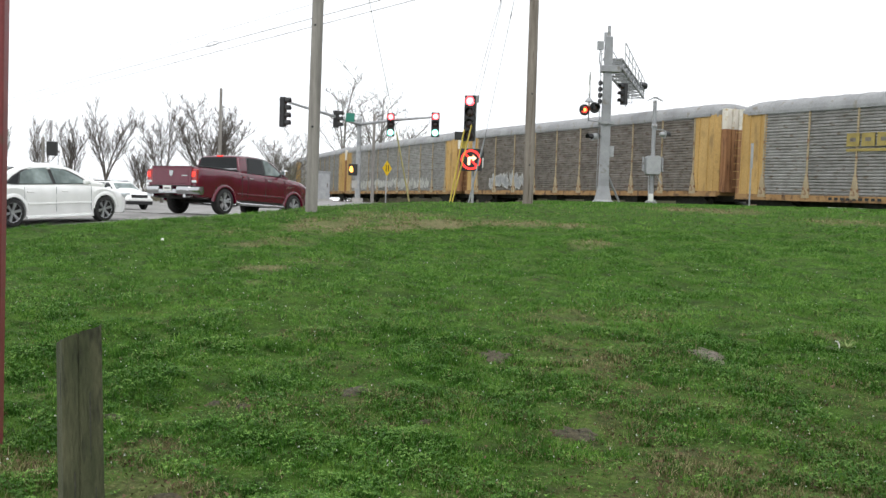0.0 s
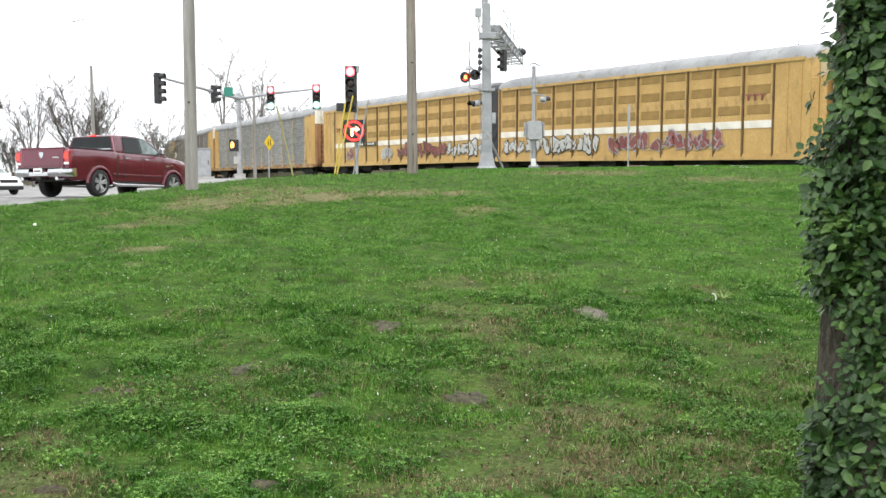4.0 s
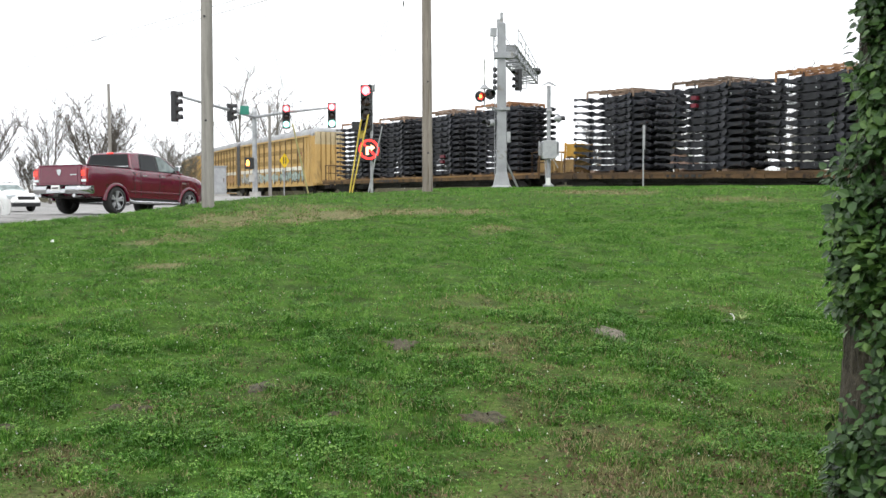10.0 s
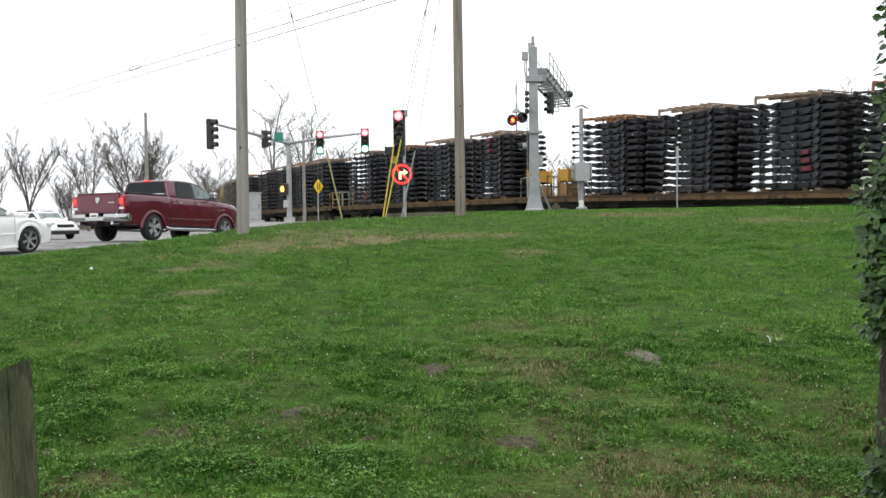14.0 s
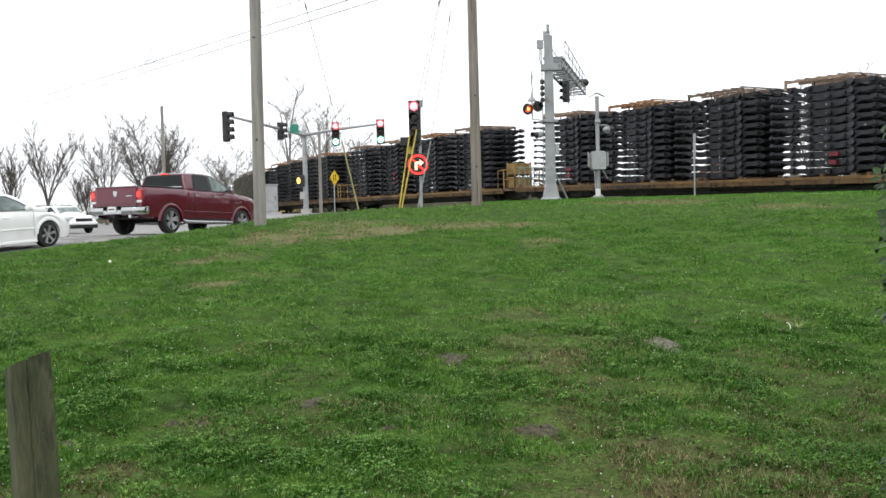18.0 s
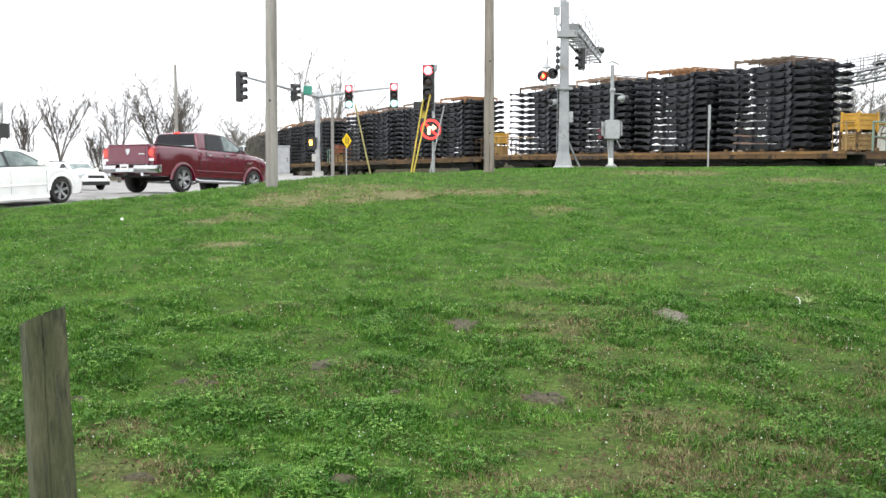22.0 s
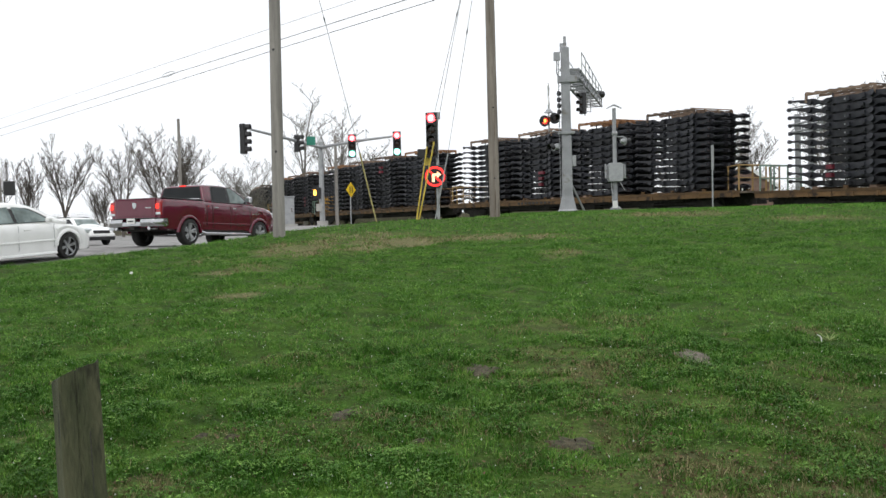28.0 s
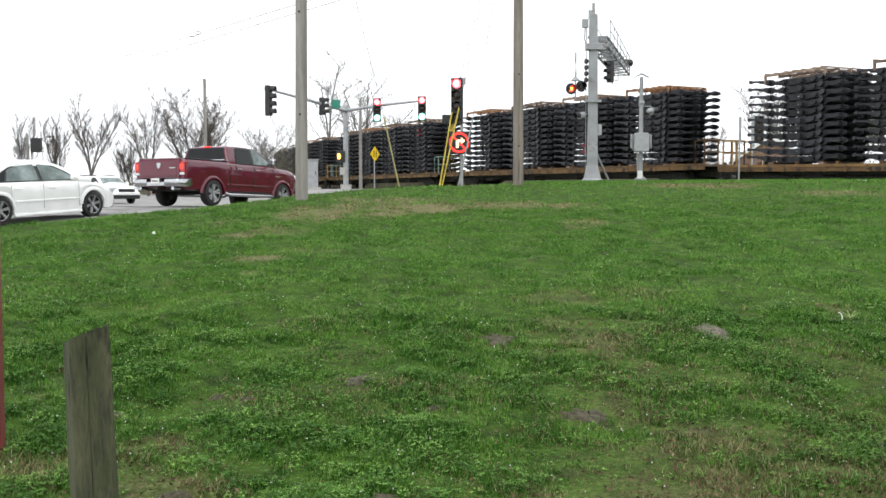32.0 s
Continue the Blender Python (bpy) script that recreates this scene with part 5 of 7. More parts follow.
def extended(a, b, f0, f1):
    a, b = Vector(a), Vector(b)
    return a + (b - a) * f0, a + (b - a) * f1


for a, b, f1, r in (((-28.58, 70, 9.61), (-5.3, 38, 9.16), 2.2, 0.008), ((-28.6, 70, 8.94), (-5.53, 38, 8.56), 1.35, 0.013), ((-28.62, 70, 8.43), (-5.32, 38, 8.3), 2.2, 0.012)):
    p, q = extended(a, b, -0.6, f1)
    line(p, q, 0.0, r, "thin dark overhead cable crossing the pale sky")
coil = thing("cable_coil", pose(-12.12, 50, 9.36), "loop of spare cable hung on an overhead line", "cable coil")
g = Geo()
loop = [(0.45 * math.cos(a), -0.62 * math.cos(a), 0.10 * math.sin(a)) for a in (2 * math.pi * i / 20 for i in range(21))]
g.tube(loop, 0.014, 5)
part("loop", g, WIRE, coil)


# ---- the wooden post and the red post near the camera ----
wp = thing("wooden_post", pose(-1.136, 3.1, ground_z(-1.1, 3.1)) @ pose(0, 0, 0, 0, -2.0, 0) @ pose(0, 0, 0, 0, 0, 30), "weathered mossy square wooden post with a slanted split top", "post")
pzb = ground_z(-1.1, 3.1)
g = Geo()
h0, h1 = 1.055 - pzb, 1.15 - pzb
w = 0.066
rings = []
rnd = random.Random(4)
for f in (0, 0.15, 0.3, 0.45, 0.6, 0.75, 0.88, 1.0):
    ring = []
    for i, (x, y) in enumerate(((-1, -0.9), (-0.9, -1), (-0.25, -1.0), (-0.2, -0.93), (-0.12, -1.0), (0.9, -1), (1, -0.9), (1, 0.9), (0.9, 1), (-0.9, 1), (-1, 0.9))):
        top = h0 + (h1 - h0) * (x - y + 2) / 4 + 0.02 * (y + 1) / 2 - 0.008
        k = 1.04 - 0.08 * f
        ring.append(Vector((x * w * k + rnd.uniform(-0.0012, 0.0012), y * w * k + rnd.uniform(-0.0012, 0.0012), -0.3 + (top + 0.3) * f + (rnd.uniform(-0.008, 0.006) if f == 1.0 else 0))))
    rings.append(ring)
g.rings(rings, True, False)
part("timber", g, POST, wp)
g = Geo()
g.f.append(tuple(range(11)))
g.m.append(0)
g.v.extend([p + Vector((0, 0, 0.001)) for p in rings[-1]])
part("end_grain", g, POST_END, wp, "dark cracked end grain")
g = Geo()
for x, z, l in ((0.022, 0.98, 0.22), (-0.03, 0.72, 0.30), (0.036, 0.66, 0.5)):
    g.prism([(x - 0.001, z), (x + 0.002, z), (x + 0.001, z - l), (x - 0.0015, z - l * 0.9)], -w * 1.005, -w * 0.98)
part("crack", g, POST_END, wp, "dark drying crack")
rp = thing("red_sign_post", pose(-2.675, 5.70, ground_z(-2.7, 5.7), 0, 0, 12), "tall dark red painted steel post rising from the grass", "post")
g = Geo()
g.box(-0.072, -0.072, -0.3, 0.072, 0.072, 4.6)
part("tube", g, RED_STEEL, rp, bevel=0.012)

# ---- the ivy-grown tree ----
TX, TY = 2.81, 4.36
tree = thing("ivy_tree", on_ground(TX, TY), "thick rough-barked tree trunk overgrown with green ivy leaves", "tree")
rnd = random.Random(11)
g = Geo()
rings = []
for j in range(150):
    z = -0.2 + j * 0.034
    ring = []
    for i in range(240):
        a = 2 * math.pi * i / 240
        ca, sa = math.cos(a), math.sin(a)
        flare = 0.07 * math.exp(-max(0, z) / 0.25)
        r = 0.345 - 0.012 * z + flare * (0.7 + 0.5 * math.sin(a * 5 + 1)) + 0.03 * noise.noise((ca * 1.2, sa * 1.2, z * 0.5))
        # long furrows that part and meet again, and plates across them
        wave = 0.5 * noise.noise((ca * 5, sa * 5, z * 3.0))
        ridge = abs(noise.noise((ca * 9 + wave, sa * 9 + wave, z * 2.6)))
        r += 0.030 * min(ridge * 2.6, 0.75) + 0.008 * noise.noise((ca * 26, sa * 26, z * 14))
        ring.append(Vector((r * ca, r * sa, z)))
    rings.append(ring)
g.rings(rings, True, True)
part("trunk", g, BARK, tree, smooth=True)
g = Geo()
for k in range(7):
    a = math.radians(195 + 14 * k + rnd.uniform(-8, 8))
    pts = []
    for j in range(16):
        z = j * 0.3
        a += rnd.uniform(-0.12, 0.12)
        pts.append((0.352 * math.cos(a), 0.352 * math.sin(a), z))
    g.tube(pts, 0.012, 5)
part("vine_stem", g, BARK, tree)


def leaf_material(name, dark, mid, light, rough=0.4, gloss=0.5, patch=0.0):
    """Leaves that differ one by one, and with patch also by stretches of that many to the metre."""
    m, n, l, b = shader(name, rough)
    geo = n.new("ShaderNodeNewGeometry")
    r = n.new("ShaderNodeValToRGB")
    r.color_ramp.elements.new(0.5)
    for e, (p, c) in zip(r.color_ramp.elements, ((0.0, dark), (0.55, mid), (1.0, light))):
        e.position, e.color = p, (*c, 1)
    pick = geo.outputs["Random Per Island"]
    if patch:
        co = n.new("ShaderNodeTexCoord")
        t = n.new("ShaderNodeTexNoise")
        t.inputs["Scale"].default_value, t.inputs["Detail"].default_value = patch, 3
        l.new(co.outputs["Object"], t.inputs["Vector"])
        wide = n.new("ShaderNodeMapRange")
        wide.inputs[1].default_value, wide.inputs[2].default_value = 0.32, 0.68
        l.new(t.outputs[0], wide.inputs[0])
        mix = n.new("ShaderNodeMix")
        mix.inputs[0].default_value = 0.42
        l.new(pick, mix.inputs[2])
        l.new(wide.outputs[0], mix.inputs[3])
        pick = mix.outputs[0]
    l.new(pick, r.inputs[0])
    l.new(r.outputs[0], b.inputs["Base Color"])
    b.inputs["Specular IOR Level"].default_value = gloss
    return m


IVY = leaf_material("ivy_leaf", (0.007, 0.021, 0.004), (0.024, 0.062, 0.011), (0.092, 0.165, 0.034), 0.48, 0.32, 3.0)


def leaf_mesh(name, places, mat):
    """Folded oval leaves; places: centre, tip direction, face normal, length."""
    v, f = [], []
    for c, d, nrm, L in places:
        d = d.normalized()
        s = d.cross(nrm).normalized()
        nn = s.cross(d)
        k = len(v)
        W = L * 0.34
        v += [c, c + d * L * 0.3 + s * W + nn * L * 0.06, c + d * L * 0.72 + s * W * 0.7 + nn * L * 0.02, c + d * L - nn * L * 0.08, c + d * L * 0.72 - s * W * 0.7 + nn * L * 0.02, c + d * L * 0.3 - s * W + nn * L * 0.06, c + d * L * 0.5 - nn * L * 0.02]
        f += [(k, k + 1, k + 6), (k + 1, k + 2, k + 6), (k + 2, k + 3, k + 6), (k + 3, k + 4, k + 6), (k + 4, k + 5, k + 6), (k + 5, k, k + 6)]
    me = bpy.data.meshes.new(name)
    me.from_pydata([tuple(p) for p in v], [], f)
    me.materials.append(mat)
    return me


def ivy_cover(a, z):
    """How thickly leaves grow at an angle round the trunk (degrees) and a height."""
    n = noise.noise((math.cos(math.radians(a)) * 1.5, math.sin(math.radians(a)) * 1.5, z * 1.2))
    edge = float(np.interp(z, (0, 0.25, 0.40, 0.47, 0.55, 0.62, 0.8, 1.05, 1.26, 4.5), (253, 270, 284, 276, 246, 238, 246, 262, 312, 345))) + 6 * math.sin(z * 19)
    low = float(np.interp(z, (0, 0.45, 0.55, 0.97, 1.08, 1.45, 1.7, 1.9, 2.05, 2.2, 4.5), (162, 166, 203, 203, 164, 158, 172, 186, 188, 184, 192))) + 6 * math.sin(z * 17)
    return 1.0 if low < a < edge and n > -0.7 else 0.03 if n > 0.25 else 0.0


places = []
while len(places) < 12500:
    a, z = rnd.uniform(110, 345), rnd.uniform(0.0, 4.4)
    if rnd.random() > ivy_cover(a, z):
        continue
    ra = math.radians(a)
    out = Vector((math.cos(ra), math.sin(ra), 0))
    tang = Vector((-out.y, out.x, 0))
    depth = 0.335 + 0.08 * rnd.random() ** 1.5 + 0.05 * max(0, noise.noise((a * 0.03, z * 2, 3)))
    if 1.3 < z < 1.65 and a < 225:
        depth += rnd.random() * 0.03
    c = out * depth + Vector((0, 0, z))
    d = (tang * rnd.uniform(-1, 1) + Vector((0, 0, rnd.uniform(-1.0, 0.5))) + out * rnd.uniform(0.0, 0.5))
    if rnd.random() < 0.35:
        axis = (out * rnd.uniform(0.6, 1.2) + Vector((0, 0, rnd.uniform(0.2, 1.0))) + tang * rnd.uniform(-0.4, 0.4)).normalized()
        u = axis.orthogonal().normalized()
        w2 = axis.cross(u)
        tip = c + out * rnd.uniform(0.0, 0.07)
        size = rnd.uniform(0.040, 0.072)
        n = rnd.randint(3, 5)
        for k in range(n):
            b = 2 * math.pi * (k + rnd.uniform(-0.25, 0.25)) / n
            places.append((tip + (u * math.cos(b) + w2 * math.sin(b)) * size * 0.3, u * math.cos(b) + w2 * math.sin(b) + axis * rnd.uniform(-0.2, 0.7), axis + u * rnd.uniform(-0.4, 0.4), size * rnd.uniform(0.7, 1.15)))
        continue
    places.append((c, d, out + Vector((0, 0, rnd.uniform(0.1, 1.1))) + tang * rnd.uniform(-0.5, 0.5), rnd.uniform(0.034, 0.066)))
for k in range(26):
    a, z = math.radians(rnd.uniform(175, 225)), rnd.uniform(1.3, 1.62)
    out = Vector((math.cos(a), math.sin(a), 0))
    reach = rnd.uniform(0.03, 0.16)
    for j in range(9):
        f = j / 8
        c = out * (0.38 + reach * f) + Vector((0, 0, z + 0.14 * f - 0.22 * f * f))
        places.append((c, Vector((rnd.uniform(-1, 1), rnd.uniform(-1, 1), rnd.uniform(-0.6, 0.4))), Vector((rnd.uniform(-0.5, 0.5), -0.6, 1)), rnd.uniform(0.04, 0.075)))
tagged(part("ivy_leaves", leaf_mesh("ivy_leaves", places, IVY), None, tree, "dense glossy green ivy leaves"), kind="stuff")


# ---- vehicles ----
def lower_body(stations, wheels, arch, z_sill):
    """Skins a car's lower body from stations (x, top z, half width), cutting round wheel arches."""
    xs = sorted({round(v, 3) for v in np.arange(stations[0][0], stations[-1][0], 0.05)} | {s[0] for s in stations} | {round(w + d, 3) for w in wheels for d in (-arch, arch, -arch * 0.98, arch * 0.98, -arch * 0.9, arch * 0.9)})
    sx = [s[0] for s in stations]
    g = Geo()
    rings = []
    for x in xs:
        zt, w = (float(np.interp(x, sx, [s[k] for s in stations])) for k in (1, 2))
        zl = z_sill
        end = min(x - sx[0], sx[-1] - x)
        zl += 0.08 * max(0.0, 1 - end / 0.3)
        for c, zc in ((w0, 0.34) for w0 in wheels):
            if abs(x - c) < arch:
                zl = max(zl, zc + math.sqrt(arch * arch - (x - c) ** 2))
        zl = min(zl, zt - 0.16)
        m = (zl + zt) / 2
        half = [(w - 0.14, zl - 0.01), (w - 0.045, zl), (w - 0.012, zl + 0.03), (w + 0.008, zl + (m - zl) * 0.5), (w + 0.018, m), (w + 0.022, m + (zt - m) * 0.35), (w + 0.006, zt - 0.13), (w - 0.018, zt - 0.06), (w - 0.055, zt - 0.02), (w - 0.13, zt), (w * 0.5, zt + 0.022)]
        rings.append([Vector((x, y, z)) for y, z in half] + [Vector((x, -y, z)) for y, z in reversed(half)])
    g.rings(rings, True, True)
    return g


def greenhouse(profile, z0, z1, w0, w1):
    """A cab: sections along a roof line of (x, height), its sides leaning in from half width w0 at z0 to w1 at z1."""
    g = Geo()
    rings = []
    for x, zr in profile:
        zs = max(z0 + 0.008, zr - 0.085)
        w = w0 + (w1 - w0) * (zs - z0) / (z1 - z0)
        zr = max(zr, zs + 0.02)
        half = [(w0 - 0.02, z0 - 0.08), (w0, z0), ((w0 + w) / 2, (z0 + zs) / 2), (w, zs), (w - 0.018, zs + (zr - zs) * 0.45), (w - 0.06, zr - (zr - zs) * 0.16), (w - 0.16, zr), (w * 0.45, zr + 0.014)]
        rings.append([Vector((x, y, z)) for y, z in half] + [Vector((x, -y, z)) for y, z in reversed(half)])
    g.rings(rings, True, True)
    return g


def screen(parent, name, line, z0, z1, w0, w1, mat, inset=0.13):
    """A front or rear screen laid just over the stretch line of a cab's roof profile."""
    g = Geo()
    way = 1 if line[-1][0] < line[0][0] else -1
    outer, inner = [], []
    for x, z in line:
        w = w0 + (w1 - w0) * max(0.0, z - 0.05 - z0) / (z1 - z0) - inset
        outer.append((Vector((x + way * 0.012, -w, z + 0.012)), Vector((x + way * 0.012, w, z + 0.012))))
        inner.append((Vector((x - way * 0.02, -w, z - 0.02)), Vector((x - way * 0.02, w, z - 0.02))))
    for i in range(len(line) - 1):
        g.rings([[outer[i][0], outer[i + 1][0], outer[i + 1][1], outer[i][1]], [inner[i][0], inner[i + 1][0], inner[i + 1][1], inner[i][1]]])
    return part(name, g, mat, parent)


def cabin(x0, x1, X0, X1, z0, z1, w0, w1, bow=1.0):
    """A simple cab from its ends at the belt (x0, x1) and at the roof (X0, X1)."""
    line = [(x0 + (X0 - x0) * f ** bow, z0 + (z1 - z0) * f) for f in (0, 0.3, 0.6, 0.85)]
    line += [(X0 + (X1 - X0) * f, z1 - 0.05 * (2 * f - 1) ** 2) for f in (0.03, 0.2, 0.5, 0.8, 0.97)]
    line += [(x1 + (X1 - x1) * f ** bow, z0 + (z1 - z0) * f) for f in (0.85, 0.6, 0.3, 0)]
    return greenhouse(line, z0, z1, w0, w1)


def side_glass(parent, name, quad, z0, z1, w0, w1, mat):
    """Window panes on both sides; quad: corners as (x, fraction of the height)."""
    for s in (-1, 1):
        g = Geo()
        outer, inner = [], []
        for x, f in quad:
            ff = min(f, 0.95) / 0.95
            y = w0 + (w1 - w0) * ff + 0.012
            outer.append(Vector((x, s * y, z0 + (z1 - z0) * f)))
            inner.append(Vector((x, s * (y - 0.02), z0 + (z1 - z0) * f)))
        g.rings([outer, inner])
        part(name, g, mat, parent)


def wheel(parent, x, y, r, spokes, width=0.24, fork=0.12):
    s = 1 if y > 0 else -1
    g = Geo()
    prof = [(0.70, -0.5), (0.9, -0.5), (0.97, -0.42), (1.0, -0.25), (1.0, 0.25), (0.97, 0.42), (0.9, 0.5), (0.70, 0.5)]
    rings = []
    for i in range(28):
        a = 2 * math.pi * i / 28
        rings.append([Vector((x + r * k * math.cos(a), y + s * d * width, r + r * k * math.sin(a))) for k, d in prof])
    g.rings(rings + [rings[0]], True, False)
    w = part("wheel", g, RUBBER, parent, smooth=40)
    g = Geo()
    for k, d0, d1 in ((0.71, -0.3, 0.44),):
        g.rings([[Vector((x + r * k * math.cos(a), y + s * d * width, r + r * k * math.sin(a))) for a in (2 * math.pi * i / 24 for i in range(24))] for d in (d0, d1)], True, False)
    g.tube([(x, y + s * 0.1 * width, r), (x, y + s * 0.12 * width, r)], r * 0.66, 20)
    part("rim_well", g, DARK, w)
    g = Geo()
    yo, yi = y + s * 0.40 * width, y + s * 0.2 * width
    for i in range(spokes):
        for split in (-fork, fork):
            a = 2 * math.pi * i / spokes + 0.2
            outer, inner = [], []
            for k, t in ((0.10, 0.07), (0.45, split * 0.7 + 0.062), (0.69, split + 0.075), (0.69, split - 0.075), (0.45, split * 0.7 - 0.062), (0.10, -0.07)):
                ca, sa = math.cos(a), math.sin(a)
                px, pz = x + r * (k * ca - t * sa), r + r * (k * sa + t * ca)
                outer.append(Vector((px, yo - s * 0.025 * (k < 0.2), pz)))
                inner.append(Vector((px, yi, pz)))
            g.rings([outer, inner])
    g.tube([(x, yi, r), (x, yo, r)], r * 0.17, 12)
    lip = [(x + r * 0.70 * math.cos(a), yo, r + r * 0.70 * math.sin(a)) for a in (2 * math.pi * i / 24 for i in range(25))]
    g.tube(lip, r * 0.035, 6)
    part("rim", g, ALLOY, w, "bright alloy rim")


def underside(parent, x0, x1, w, z, wheels, r):
    g = Geo()
    g.box(x0, -w + 0.28, z - 0.02, x1, w - 0.28, z + 0.32)
    for c in wheels:
        g.tube([(c, -w + 0.2, r), (c, w - 0.2, r)], 0.06, 8)
        g.box(c - 0.45, -w + 0.26, z + 0.2, c + 0.45, w - 0.26, z + 0.55)
    part("underbody", g, DARK, parent)


def small_box(parent, name, mat, b, label="", bevel=0.01, at=None):
    g = Geo()
    g.box(*b, at)
    return part(name, g, mat, parent, label, bevel=bevel)


def arch_flare(parent, c, s, y, r, mat, z=0.34):
    """A rolled lip round a wheel arch."""
    g = Geo()
    rings = []
    for i in range(21):
        a = math.radians(4 + 172 * i / 20)
        ca, sa = math.cos(a), math.sin(a)
        rings.append([Vector((c + k * ca, s * yy, z + k * sa)) for k, yy in ((r - 0.02, y - 0.06), (r - 0.015, y + 0.028), (r + 0.03, y + 0.034), (r + 0.075, y + 0.012), (r + 0.09, y - 0.03))])
    g.rings(rings, True, True)
    part("arch_lip", g, mat, parent, smooth=50)


def pickup(at):
    v = thing("pickup_truck", at, "dark red crew-cab pickup truck with brake lamps lit on the road", "pickup truck")
    W = (-1.785, 1.785)
    st = [(-3.04, 1.34, 0.90), (-2.98, 1.375, 0.945), (-2.85, 1.385, 0.965), (-1.1, 1.385, 0.97), (-1.02, 1.37, 0.965), (-0.95, 1.36, 0.965), (1.05, 1.345, 0.965), (1.35, 1.325, 0.965), (1.7, 1.30, 0.96), (2.2, 1.265, 0.945), (2.5, 1.21, 0.91), (2.68, 1.13, 0.86), (2.8, 1.02, 0.79), (2.86, 0.88, 0.74)]
    body = part("body", lower_body(st, W, 0.49, 0.46), RED_PAINT, v, smooth=32)
    za, zb, w0, w1 = 1.33, 1.94, 0.915, 0.735
    prof = [(-1.05, 1.34), (-1.035, 1.42), (-0.965, 1.80), (-0.94, 1.842), (-0.88, 1.878), (-0.7, 1.90), (-0.35, 1.915), (0.05, 1.912), (0.35, 1.892), (0.55, 1.858), (0.72, 1.825), (0.95, 1.70), (1.2, 1.53), (1.42, 1.36), (1.5, 1.33)]
    cabp = part("cab", greenhouse(prof, za, zb, w0, w1), RED_PAINT, v, smooth=38)
    side_glass(cabp, "window_surround", [(-0.66, 0.02), (1.28, 0.02), (1.22, 0.16), (0.86, 0.55), (0.56, 0.80), (0.36, 0.865), (-0.50, 0.875), (-0.58, 0.80)], za, zb, w0 - 0.004, w1 - 0.004, TRIM_BLACK)
    side_glass(cabp, "rear_side_window", [(-0.60, 0.06), (0.16, 0.06), (0.16, 0.83), (-0.46, 0.83), (-0.53, 0.76)], za, zb, w0 + 0.004, w1 + 0.004, CAR_GLASS)
    side_glass(cabp, "front_side_window", [(0.27, 0.06), (1.16, 0.06), (1.10, 0.17), (0.80, 0.54), (0.52, 0.77), (0.35, 0.82), (0.27, 0.83)], za, zb, w0 + 0.004, w1 + 0.004, SKY_GLASS)
    screen(cabp, "rear_window", [(-1.03, 1.45), (-0.97, 1.775), (-0.95, 1.825)], za, zb, w0, w1, CAR_GLASS, 0.10)
    screen(cabp, "windscreen", [(1.40, 1.375), (1.2, 1.53), (0.95, 1.70), (0.75, 1.81)], za, zb, w0, w1, CAR_GLASS, 0.09)
    small_box(cabp, "high_brake_lamp", TAIL, (-0.955, -0.11, 1.862, -0.87, 0.11, 1.892), "lit high brake lamp")
    small_box(v, "bed_cover", TRIM_BLACK, (-2.94, -0.84, 1.36, -1.10, 0.84, 1.395), "black soft bed cover")
    for s in (-1, 1):
        small_box(v, "bed_rail", TRIM_BLACK, (-2.95, s * 0.89 - 0.04, 1.375, -1.08, s * 0.89 + 0.04, 1.406), bevel=0.012)
    small_box(v, "bed_front_rail", CHROME, (-1.18, -0.84, 1.412, -1.09, 0.84, 1.465), "pale bar behind the cab", bevel=0.02)
    gate = small_box(v, "tailgate", RED_PAINT, (-3.085, -0.765, 0.78, -3.0, 0.765, 1.36), bevel=0.03)
    small_box(gate, "gate_top", RED_PAINT, (-3.10, -0.765, 1.345, -2.98, 0.765, 1.39), bevel=0.02)
    small_box(gate, "gate_panel", RED_PAINT, (-3.096, -0.66, 0.86, -3.08, 0.66, 1.27), bevel=0.012)
    g = Geo()
    g.prism([(-0.085, 1.235), (-0.06, 1.255), (0.06, 1.255), (0.085, 1.235), (0.06, 1.12), (0.0, 1.065), (-0.06, 1.12)], -3.112, -3.09, "x")
    part("emblem", g, CHROME, gate, "plain chrome shield emblem", bevel=0.008)
    small_box(gate, "badge", CHROME, (-3.102, -0.62, 1.085, -3.094, -0.40, 1.115))
    for s in (-1, 1):
        lamp = small_box(v, "tail_lamp", TAIL_DARK, (-3.065, s * 0.865 - 0.085, 0.88, -2.86, s * 0.865 + 0.10, 1.30), "red tail lamp with a clear rim", bevel=0.03)
        small_box(lamp, "clear_rim", HEAD, (-3.071, s * 0.865 - 0.075, 0.895, -2.96, s * 0.865 + 0.105, 0.965), bevel=0.012)
        small_box(lamp, "lit_element", TAIL, (-3.074, s * 0.865 - 0.03, 1.06, -2.95, s * 0.865 + 0.106, 1.22), "lit brake lamp", bevel=0.02)
    # the bumper dips in its middle to make a step
    for y0, y1 in ((-1.0, -0.34), (0.34, 1.0)):
        g = Geo()
        rings = []
        for i in range(9):
            y = y0 + (y1 - y0) * i / 8
            k = max(0.0, (abs(y) - 0.74) / 0.26) ** 2
            rings.append([Vector((x + k * 0.24, y, z)) for x, z in ((-3.10, 0.545), (-3.20, 0.55), (-3.245, 0.60), (-3.25, 0.70), (-3.225, 0.765), (-3.16, 0.79), (-3.05, 0.79), (-3.02, 0.60))])
        g.rings(rings)
        part("rear_bumper", g, CHROME, v, "chrome rear bumper", smooth=40)
    small_box(v, "bumper_step", CHROME, (-3.24, -0.36, 0.56, -3.05, 0.36, 0.69), "chrome step between the bumper halves", bevel=0.02)
